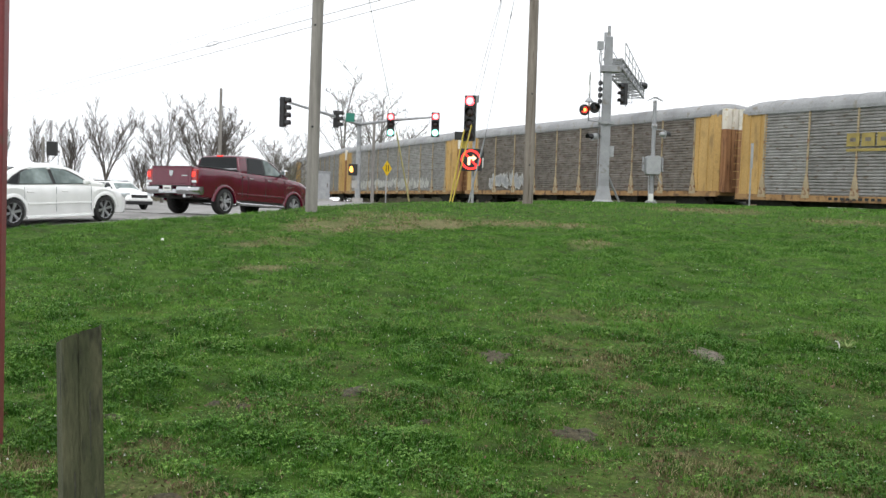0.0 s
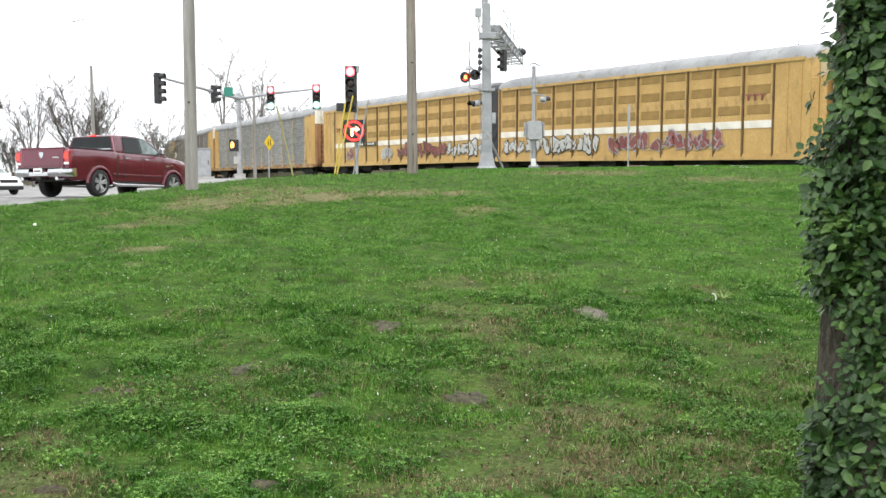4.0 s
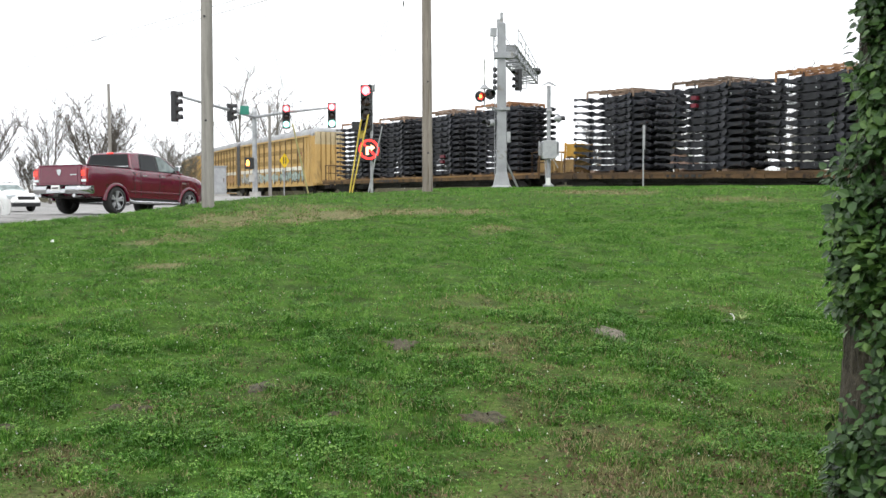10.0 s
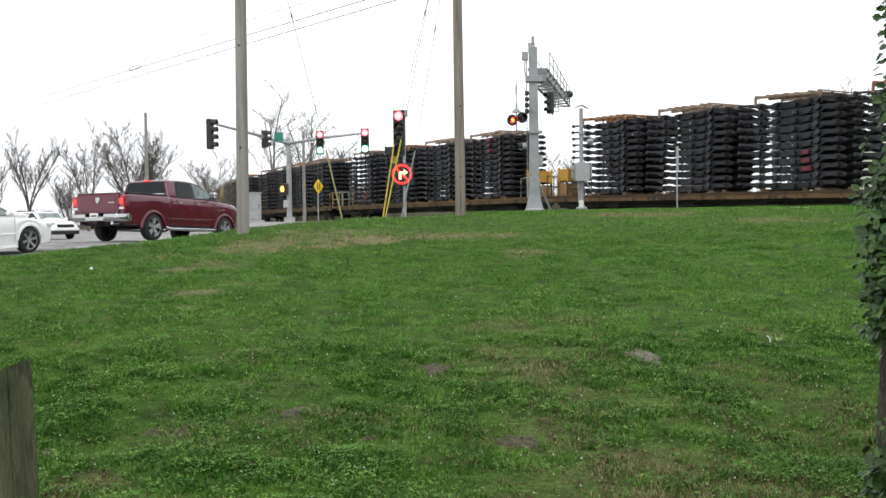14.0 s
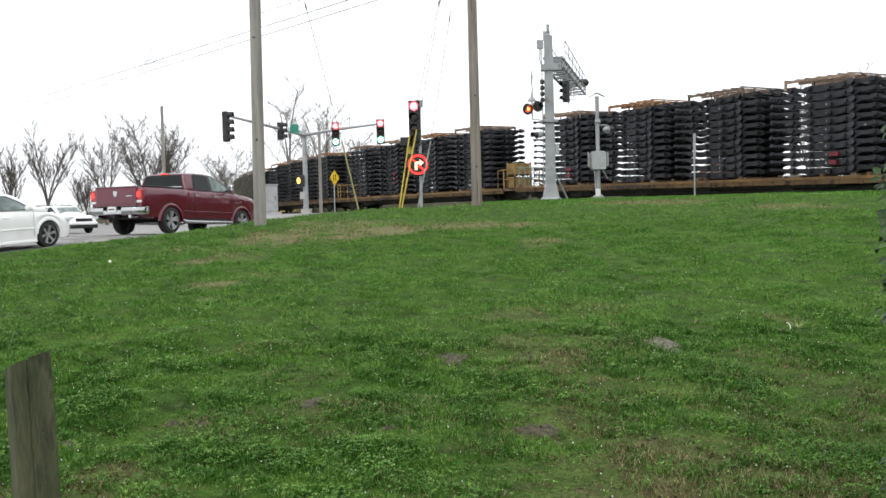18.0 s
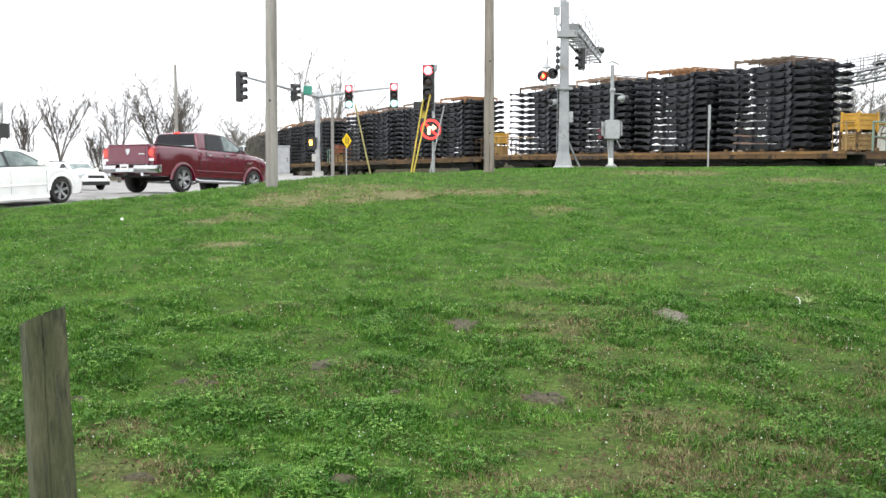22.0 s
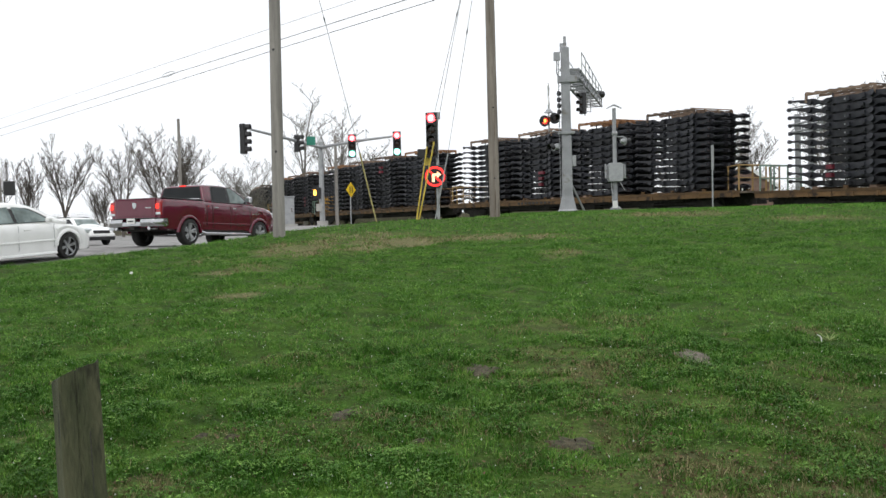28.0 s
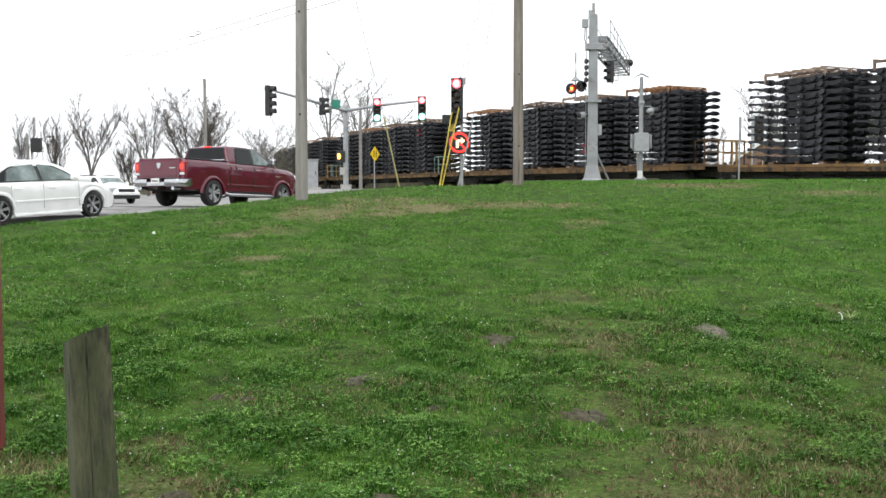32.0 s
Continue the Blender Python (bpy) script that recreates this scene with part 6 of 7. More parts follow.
    small_box(v, "step_pad", TRIM_BLACK, (-3.235, -0.9, 0.788, -3.06, 0.9, 0.80))
    plate = small_box(v, "plate", WHITE_SIGN, (-3.265, -0.155, 0.635, -3.242, 0.155, 0.79), "pale registration plate with dark bar")
    small_box(plate, "plate_bar", TRIM_BLACK, (-3.27, -0.11, 0.69, -3.264, 0.11, 0.73))
    small_box(v, "tow_hitch", DARK, (-3.24, -0.08, 0.46, -2.9, 0.08, 0.55))
    for s in (-1, 1):
        part("tailpipe", bar([(-3.2, s * 0.62, 0.50), (-2.6, s * 0.62, 0.5)], 0.055, 10), CHROME, v)
        part("running_board", bar([(-1.22, s * 0.93, 0.42), (-1.1, s * 1.03, 0.36), (1.15, s * 1.03, 0.36), (1.25, s * 0.93, 0.42)], 0.05, 10), CHROME, v, "bright tubular running board", smooth=50)
        small_box(v, "rocker_panel", TRIM_BLACK, (-1.25, s * 0.90 - 0.03, 0.42, 1.25, s * 0.90 + 0.03, 0.50), bevel=0.01)
        for x in (-0.62, 0.30):
            small_box(v, "door_handle", CHROME, (x, s * 0.985 - 0.02, 1.16, x + 0.19, s * 0.985 + 0.028, 1.195), bevel=0.012)
        for x in (-0.98, -0.70, 0.21, 1.24):
            small_box(v, "door_gap", DARK, (x, s * 0.984 - 0.006, 0.56, x + 0.009, s * 0.984 + 0.007, 1.30), bevel=0)
        small_box(v, "door_crease", RED_PAINT, (-1.2, s * 0.982 - 0.01, 0.655, 1.25, s * 0.982 + 0.014, 0.70), bevel=0.012)
        small_box(v, "badge", CHROME, (1.38, s * 0.984 - 0.005, 1.0, 1.62, s * 0.984 + 0.008, 1.045))
        small_box(v, "badge", CHROME, (1.68, s * 0.984 - 0.005, 1.035, 1.76, s * 0.984 + 0.008, 1.065))
        arm = part("mirror_arm", bar([(1.02, s * 0.88, 1.38), (1.0, s * 1.06, 1.42)], 0.03), TRIM_BLACK, v)
        small_box(arm, "mirror", CHROME, (0.93, s * 1.11 - 0.11, 1.36, 1.07, s * 1.11 + 0.10, 1.58), "chrome mirror shell", bevel=0.045)
        for c in W:
            arch_flare(v, c, s, 0.97, 0.50, RED_PAINT)
            wheel(v, c, s * 0.87, 0.40, 5, 0.27)
        small_box(v, "headlamp", HEAD, (2.58, s * 0.78 - 0.12, 0.92, 2.82, s * 0.78 + 0.12, 1.12), bevel=0.04)
        small_box(v, "bed_marker", TAIL_DARK, (-0.93, s * 0.984 - 0.005, 1.18, -0.87, s * 0.984 + 0.008, 1.23))
    small_box(v, "grille", CHROME, (2.80, -0.5, 0.72, 2.90, 0.5, 1.06), bevel=0.03)
    small_box(v, "front_bumper", CHROME, (2.62, -0.95, 0.46, 2.98, 0.95, 0.72), bevel=0.06)
    part("aerial", bar([(1.55, -0.80, 1.3), (1.45, -0.80, 2.05)], 0.004, 5), TRIM_BLACK, v)
    underside(v, -2.95, 2.6, 0.95, 0.46, W, 0.40)
    return v


def sedan(at):
    v = thing("white_sedan", at, "white four-door sedan waiting on the road beside the lawn", "car")
    W = (-1.405, 1.405)
    st = [(-2.62, 0.72, 0.60), (-2.56, 0.86, 0.74), (-2.42, 0.98, 0.83), (-2.2, 1.015, 0.885), (-1.4, 1.01, 0.915), (0, 0.985, 0.92), (0.9, 0.96, 0.915), (1.3, 0.925, 0.91), (1.7, 0.865, 0.90), (2.0, 0.80, 0.865), (2.2, 0.73, 0.79), (2.33, 0.64, 0.68), (2.40, 0.54, 0.56)]
    body = part("body", lower_body(st, W, 0.375, 0.20), WHITE_PAINT, v, smooth=32)
    za, zb, w0, w1 = 0.975, 1.49, 0.865, 0.66
    prof = [(-2.12, 0.985), (-1.85, 1.10), (-1.55, 1.235), (-1.25, 1.35), (-0.95, 1.432), (-0.65, 1.475), (-0.3, 1.492), (0.0, 1.482), (0.25, 1.445), (0.5, 1.375), (0.8, 1.24), (1.05, 1.11), (1.3, 0.985), (1.42, 0.95)]
    cabp = part("cabin", greenhouse(prof, za, zb, w0, w1), WHITE_PAINT, v, smooth=38)
    side_glass(cabp, "window_surround", [(-1.58, 0.10), (-1.40, 0.03), (0.98, 0.02), (0.90, 0.14), (0.62, 0.46), (0.34, 0.70), (0.08, 0.82), (-0.3, 0.865), (-0.7, 0.83), (-1.02, 0.70), (-1.34, 0.42)], za, zb, w0 - 0.004, w1 - 0.004, TRIM_BLACK)
    side_glass(cabp, "quarter_window", [(-1.50, 0.11), (-1.24, 0.08), (-1.12, 0.55), (-1.30, 0.40)], za, zb, w0 + 0.003, w1 + 0.003, CAR_GLASS)
    side_glass(cabp, "rear_side_window", [(-1.19, 0.08), (-0.22, 0.06), (-0.28, 0.81), (-0.7, 0.775), (-0.95, 0.67), (-1.07, 0.58)], za, zb, w0 + 0.003, w1 + 0.003, SKY_GLASS)
    side_glass(cabp, "front_side_window", [(-0.12, 0.06), (0.86, 0.06), (0.80, 0.17), (0.55, 0.45), (0.30, 0.655), (0.06, 0.77), (-0.17, 0.81)], za, zb, w0 + 0.003, w1 + 0.003, SKY_GLASS)
    screen(cabp, "rear_window", [(-1.98, 1.045), (-1.85, 1.10), (-1.55, 1.235), (-1.25, 1.35), (-1.1, 1.395)], za, zb, w0, w1, CAR_GLASS)
    screen(cabp, "windscreen", [(1.24, 1.018), (1.05, 1.11), (0.8, 1.24), (0.5, 1.375), (0.36, 1.42)], za, zb, w0, w1, SKY_GLASS)
    for s in (-1, 1):
        for x in (-1.02, 0.0):
            small_box(v, "door_handle", WHITE_PAINT, (x, s * 0.937 - 0.01, 0.80, x + 0.2, s * 0.937 + 0.028, 0.835), bevel=0.01)
        for x in (-1.10, -0.17, 0.93):
            small_box(v, "door_gap", GREY_BOX, (x, s * 0.936 - 0.004, 0.33, x + 0.005, s * 0.936 + 0.006, 0.93), bevel=0)
        y0, y1 = (0.93, 0.95) if s > 0 else (-0.95, -0.93)
        small_box(v, "side_moulding", WHITE_PAINT, (-1.0, y0, 0.50, 0.95, y1, 0.55))
        small_box(v, "sill_skirt", WHITE_PAINT, (-1.02, s * 0.90 - 0.04, 0.165, 1.02, s * 0.90 + 0.035, 0.235), bevel=0.02)
        small_box(v, "mirror", WHITE_PAINT, (0.66, s * 0.97 - 0.09, 0.985, 0.80, s * 0.97 + 0.06, 1.10), bevel=0.04)
        small_box(v, "headlamp", HEAD, (1.98, s * 0.72 - 0.12, 0.61, 2.235, s * 0.72 + 0.10, 0.74), "clear headlamp", bevel=0.04)
        small_box(v, "turn_lens", BULB_DULL, (2.12, s * 0.74 - 0.05, 0.60, 2.225, s * 0.74 + 0.06, 0.645), "amber turn lens", bevel=0.015)
        small_box(v, "tail_lamp", TAIL_DARK, (-2.58, s * 0.70 - 0.12, 0.74, -2.42, s * 0.70 + 0.11, 0.90), bevel=0.03)
        for c in W:
            arch_flare(v, c, s, 0.912, 0.375, WHITE_PAINT)
            wheel(v, c, s * 0.82, 0.335, 6, 0.22, 0.03)
    small_box(v, "front_lip", TRIM_BLACK, (2.0, -0.66, 0.20, 2.34, 0.66, 0.27), bevel=0.03)
    small_box(v, "plate_recess", TRIM_BLACK, (2.30, -0.45, 0.34, 2.425, 0.45, 0.42), bevel=0.02)
    underside(v, -2.4, 2.3, 0.9, 0.22, W, 0.335)
    return v


def crossover(at):
    v = thing("white_crossover", at, "white crossover car with black lower trim on the far street", "car")
    W = (-1.43, 1.43)
    st = [(-2.35, 1.0, 0.80), (-2.2, 1.08, 0.88), (0, 1.08, 0.91), (1.0, 1.06, 0.91), (1.9, 1.0, 0.88), (2.25, 0.90, 0.80), (2.4, 0.74, 0.66)]
    part("body", lower_body(st, W, 0.43, 0.32), WHITE_PAINT, v, smooth=35)
    za, zb, w0, w1 = 1.05, 1.60, 0.86, 0.66
    cabp = part("cabin", cabin(-2.25, 1.2, -1.85, 0.3, za, zb, w0, w1), WHITE_PAINT, v, smooth=40)
    side_glass(cabp, "rear_side_window", [(-1.9, 0.2), (-0.25, 0.12), (-0.25, 0.82), (-1.6, 0.78)], za, zb, w0, w1, CAR_GLASS)
    side_glass(cabp, "front_side_window", [(-0.15, 0.12), (0.95, 0.12), (0.2, 0.82), (-0.15, 0.82)], za, zb, w0, w1, CAR_GLASS)
    screen(cabp, "windscreen", [(1.15, 1.08), (0.93, 1.215), (0.66, 1.38), (0.48, 1.49)], za, zb, w0, w1, SKY_GLASS)
    screen(cabp, "rear_window", [(-2.19, 1.13), (-2.01, 1.38), (-1.92, 1.50)], za, zb, w0, w1, CAR_GLASS)
    for s in (-1, 1):
        small_box(v, "mirror", WHITE_PAINT, (0.7, s * 1.0 - 0.1, 1.08, 0.86, s * 1.0 + 0.08, 1.24), bevel=0.03)
        small_box(v, "headlamp", HEAD, (2.0, s * 0.70 - 0.15, 0.80, 2.32, s * 0.70 + 0.15, 0.95), bevel=0.03)
        small_box(v, "roof_rail", TRIM_BLACK, (-1.7, s * 0.58 - 0.02, 1.585, 0.1, s * 0.58 + 0.02, 1.635))
        for c in W:
            wheel(v, c, s * 0.82, 0.36, 5, 0.23)
    small_box(v, "grille", TRIM_BLACK, (2.2, -0.5, 0.62, 2.43, 0.5, 0.84), bevel=0.02)
    small_box(v, "lower_bumper", TRIM_BLACK, (2.1, -0.82, 0.28, 2.46, 0.82, 0.50), bevel=0.05)
    small_box(v, "mid_bumper", WHITE_PAINT, (2.15, -0.80, 0.48, 2.48, 0.80, 0.66), bevel=0.05)
    underside(v, -2.2, 2.2, 0.9, 0.30, W, 0.36)
    return v


def parked(x, y, heading, length, lift=0.05):
    """A pose on the road, pitched with its slope."""
    d = Vector((math.cos(radians(heading)), math.sin(radians(heading)), 0))
    za, zb = (ground_z(x + s * d.x * length / 2, y + s * d.y * length / 2) for s in (-1, 1))
    l = Vector((-d.y, d.x, 0))
    zl, zr = (ground_z(x + s * l.x * 0.8, y + s * l.y * 0.8) for s in (1, -1))
    return pose(x, y, (za + zb) / 2 + lift, 0, 0, heading) @ pose(0, 0, 0, math.degrees(math.atan2(zl - zr, 1.6)), -math.degrees(math.atan2(zb - za, length)), 0)


pickup(parked(-6.9, 32.2, 63.3, 3.5, 0.032))
sedan(parked(-10.38, 24.85, 62.5, 2.8, 0.032))
crossover(parked(-19.4, 58.0, -42, 2.8, 0.035))


# ---- bare trees and distance ----
def bare_tree(x, y, height, seed, mat, spread_=0.5, dense=1.0, label="bare leafless deciduous tree with fine branching twigs"):
    rnd = random.Random(seed)
    t = thing("bare_tree", on_ground(x, y), label, "tree", "bare trees in the distance")
    limbs = []

    def grow(p, d, length, r, level):
        """One bough and what springs from it, each shorter and finer than the last."""
        n = 5 if level < 2 else 3
        pts, dd = [p], d.normalized()
        for i in range(n):
            dd = (dd + Vector((rnd.uniform(-1, 1), rnd.uniform(-1, 1), rnd.uniform(-0.3, 0.9))) * (0.16, 0.15, 0.18, 0.2, 0.2)[level]).normalized()
            pts.append(pts[-1] + dd * length / n)
        limbs.append((level, pts, [max(r * (1 - 0.7 * i / n), 0.0076) for i in range(n + 1)]))
        if level == 4:
            return
        turn = rnd.uniform(0, 6.28)
        count = round((0, rnd.randint(11, 14), rnd.randint(8, 10), 5, 0)[level] * dense)
        for k in range(count):
            f = (0.18 if level == 1 else 0.12) + 0.86 * (k + rnd.random()) / count
            i = min(int(f * n), n - 1)
            q = pts[i].lerp(pts[i + 1], f * n - i)
            turn += 2.4 + rnd.uniform(-0.5, 0.5)
            side = Vector((math.cos(turn), math.sin(turn), 0))
            nd = dd * 0.75 + side * rnd.uniform(0.55, 1.0) * spread_ * 1.5 + Vector((0, 0, 0.18))
            grow(q, nd, length * rnd.uniform(0.30, 0.46) * (1.25 - 0.6 * f), max(r * (0.36 if level == 1 else 0.42) * (1.1 - 0.5 * f), 0.0076), level + 1)

    stems = rnd.randint(1, 2)
    for k in range(stems):
        lean = Vector((rnd.uniform(-0.25, 0.25), rnd.uniform(-0.2, 0.2), 1))
        base = Vector((0.5 * k, 0.2 * k, 0))
        fork = base + lean * rnd.uniform(0.8, 1.5)
        limbs.append((0, [base, base.lerp(fork, 0.5) + Vector((0.04, 0, 0)), fork], [0.12, 0.095, 0.08]))
        for j in range(rnd.randint(3, 4) if stems == 1 else rnd.randint(2, 3)):
            a = 2.1 * j + rnd.uniform(-0.4, 0.4)
            out = Vector((math.cos(a), math.sin(a), 0)) * rnd.uniform(0.15, 0.62) * spread_ * 1.6
            grow(fork, lean + out, rnd.uniform(3.3, 4.8), 0.062, 1)
    k = height / max(p.z for _, pts, _ in limbs for p in pts)
    trunk, twigs = Geo(), Geo()
    for level, pts, rr in limbs:
        pts = [p * k - Vector((0, 0, 0.3)) for p in pts]
        (trunk if level < 2 else twigs).tube(pts, [v * max(k, 0.75) for v in rr], (8, 6, 4, 3, 3)[level], False)
    part("trunk", trunk, mat, t, smooth=True)
    tagged(part("crown", twigs, mat, t), kind="stuff")
    return t


for x, y, h, seed, sp in ((-45.8, 110, 9.4, 1, 0.34), (-39.6, 105, 9.2, 2, 0.34), (-34.7, 100, 10.6, 3, 0.42), (-31.6, 102, 6.5, 12, 0.4), (-29.0, 100, 11.6, 4, 0.44), (-24.9, 99, 11.6, 5, 0.62), (-22.6, 97, 9.0, 13, 0.5), (-55, 120, 9, 14, 0.4)):
    bare_tree(x, y, h, seed, TWIG, sp)
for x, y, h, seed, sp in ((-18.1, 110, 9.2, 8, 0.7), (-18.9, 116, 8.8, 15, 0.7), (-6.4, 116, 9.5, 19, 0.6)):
    bare_tree(x, y, h, seed, TWIG_HAZE, sp)
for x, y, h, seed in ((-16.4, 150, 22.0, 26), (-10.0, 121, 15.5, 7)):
    bare_tree(x, y, h, seed, TWIG_HAZE, 0.8, 0.62)
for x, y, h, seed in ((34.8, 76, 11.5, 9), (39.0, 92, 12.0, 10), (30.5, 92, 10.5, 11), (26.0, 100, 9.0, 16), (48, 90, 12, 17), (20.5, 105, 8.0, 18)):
    bare_tree(x, y, h, seed, TWIG_HAZE, 0.65)

# low brush along the far edges
def brush(x0, x1, y0, y1, n, h, seed, label):
    rnd = random.Random(seed)
    v, f = [], []
    for i in range(n):
        x, y = rnd.uniform(x0, x1), rnd.uniform(y0, y1)
        if abs(from_track(x, y)) < 4:
            continue
        z = ground_z(x, y)
        hh = h * rnd.uniform(0.4, 1.1)
        for k in range(7):
            a, lean, w = rnd.uniform(0, 6.28), rnd.uniform(0.1, 0.7), rnd.uniform(0.015, 0.045)
            px, py = x + rnd.uniform(-0.6, 0.6), y + rnd.uniform(-0.6, 0.6)
            top = (px + lean * hh * math.cos(a), py + lean * hh * math.sin(a), z + hh * rnd.uniform(0.6, 1))
            b = len(v)
            v += [(px - w, py, z - 0.1), (px + w, py, z - 0.1), top]
            f.append((b, b + 1, b + 2))
    me = bpy.data.meshes.new("brush")
    me.from_pydata(v, [], f)
    me.materials.append(BRUSH)
    tagged(part("brush", me, None), label, "brush", kind="stuff")


BRUSH = leaf_material("dry_brush", (0.10, 0.09, 0.07), (0.15, 0.135, 0.10), (0.17, 0.17, 0.10), 0.9)
brush(-75, -16, 108, 124, 900, 3.2, 21, "leafless grey brush at the far roadside")
brush(-21, 0, 112, 124, 1300, 6.0, 22, "leafless grey brush behind the signals")
brush(14, 60, 84, 110, 1200, 4.0, 23, "leafless grey brown brush beyond the track")
brush(7, 22, 74, 92, 900, 2.6, 24, "low dark brush along the far side of the track")
brush(-6, 9, 86, 104, 1500, 1.5, 25, "low dark brush on the far side of the track's bend")

house = thing("distant_house", on_ground(45.0, 84.0, -12), "cream sided two-storey house with a grey roof", "house")
g = Geo()
g.prism([(-4, -0.5), (4, -0.5), (4, 5.6), (0, 7.8), (-4, 5.6)], 0, 9)
part("wall", g, WALL_CREAM, house)
g = Geo()
g.prism([(-4.4, 5.45), (0, 7.95), (4.4, 5.45), (4.4, 5.65), (0, 8.15), (-4.4, 5.65)], -0.3, 9.3)
part("roof", g, ROOF_GREY, house)
for x, z in ((-2.2, 1.2), (1.6, 1.2), (-2.2, 3.8), (1.6, 3.8)):
    w = small_box(house, "window", WHITE_SIGN, (x - 0.1, -0.06, z - 0.1, x + 1.0, 0.02, z + 1.4))
    small_box(w, "pane", CAR_GLASS, (x, -0.075, z, x + 0.9, -0.055, z + 1.3))

brick = thing("brick_house", on_ground(28.0, 84.0, -14), "small brown brick house with a white gable trim", "house")
g = Geo()
g.prism([(-2.6, -0.3), (2.6, -0.3), (2.6, 2.6), (0, 4.35), (-2.6, 2.6)], 0, 8)
part("wall", g, BRICK_BROWN, brick)
g = Geo()
g.prism([(-3.0, 2.38), (0, 4.42), (3.0, 2.38), (3.0, 2.58), (0, 4.62), (-3.0, 2.58)], -0.15, 8.2)
part("roof", g, ROOF_GREY, brick)
g = Geo()
g.prism([(-3.05, 2.3), (0, 4.36), (3.05, 2.3), (3.05, 2.62), (0, 4.68), (-3.05, 2.62)], -0.25, -0.152)
part("verge_board", g, WHITE_SIGN, brick, "white verge boards of the gable")
w = small_box(brick, "window", WHITE_SIGN, (-0.6, -0.07, 1.3, 0.6, 0.02, 2.75))
for x in (-0.5, 0.05):
    small_box(w, "pane", CAR_GLASS, (x, -0.085, 1.4, x + 0.45, -0.06, 2.65))

fx = thing("far_crossing_signal", on_ground(23.2, 72.0), "black two-lamp signal head on a pale post beyond the track", "traffic signal")
z = 6.05 - ground_z(23.2, 72.0)
part("post", bar([(-0.5, 0, -0.2), (-0.5, 0, z + 0.9)], 0.09), GALV, fx)
small_box(fx, "backplate", GREY_BOX, (-0.42, 0.02, z - 1.3, -0.30, 0.08, z + 1.0))
lens_head(fx, 0.0, 0.0, z + 0.95, 3, 10, {}, 0.55, 0.66)

def far_car(x, y, heading, mat, label):
    v = thing("distant_car", on_ground(x, y, heading), label, "car", "cars beyond the track")
    st = [(-2.3, 0.9, 0.8), (-1.8, 1.0, 0.88), (1.0, 0.98, 0.9), (2.0, 0.85, 0.85), (2.3, 0.65, 0.7)]
    part("body", lower_body(st, (-1.4, 1.4), 0.39, 0.25), mat, v, smooth=35)
    part("cabin", cabin(-1.9, 1.1, -1.4, 0.2, 0.97, 1.5, 0.84, 0.62), CAR_GLASS, v, smooth=40)
    small_box(v, "roof", mat, (-1.3, -0.58, 1.49, 0.1, 0.58, 1.53))
    for c in (-1.4, 1.4):
        for s in (-1, 1):
            wheel(v, c, s * 0.8, 0.33, 5)


far_car(24.0, 58.0, 20, WHITE_PAINT, "white car waiting beyond the railway track")
far_car(17.5, 66.0, 15, RUBBER, "dark car waiting beyond the railway track")


# ---- grass blades, clover and bare spots ----
GRASS = leaf_material("grass_blade", (0.007, 0.024, 0.004), (0.046, 0.146, 0.015), (0.26, 0.44, 0.085), 0.7, 0.12, 2.4)
# lighter copy of GRASS: light the farther blades lack, put into their colour
GRASS_LIT = leaf_material("lightened_grass_blade", (0.024, 0.075, 0.010), (0.086, 0.208, 0.030), (0.235, 0.40, 0.09), 0.75, 0.12, 1.2)
STRAW = leaf_material("straw_blade", (0.05, 0.042, 0.018), (0.17, 0.145, 0.07), (0.44, 0.39, 0.23), 0.9, 0.1)
CLOVER = leaf_material("clover_leaf", (0.008, 0.025, 0.004), (0.05, 0.138, 0.016), (0.27, 0.43, 0.10), 0.7, 0.15, 5.0)
SOIL_PALE = mottled("pale_dry_soil", (0.085, 0.07, 0.055), (0.21, 0.18, 0.15), 22, 0.95, 0, 90, 0.9)
SOIL = mottled("bare_soil", (0.036, 0.031, 0.017), (0.100, 0.087, 0.052), 22, 0.95, 0, 90, 0.9)
SPOTS = [(2.48, 8.95, 0.20, 0.34), (0.51, 8.85, 0.21, 0.26), (-0.64, 7.47, 0.15, 0.24), (0.97, 6.51, 0.22, 0.16), (-2.2, 6.55, 0.12, 0.1), (-0.08, 6.75, 0.14, 0.07), (-1.4, 6.93, 0.07, 0.08), (-1.66, 7.14, 0.08, 0.1), (-0.31, 4.86, 0.11, 0.09), (3.86, 9.6, 0.10, 0.12), (-1.40, 5.02, 0.12, 0.06)]
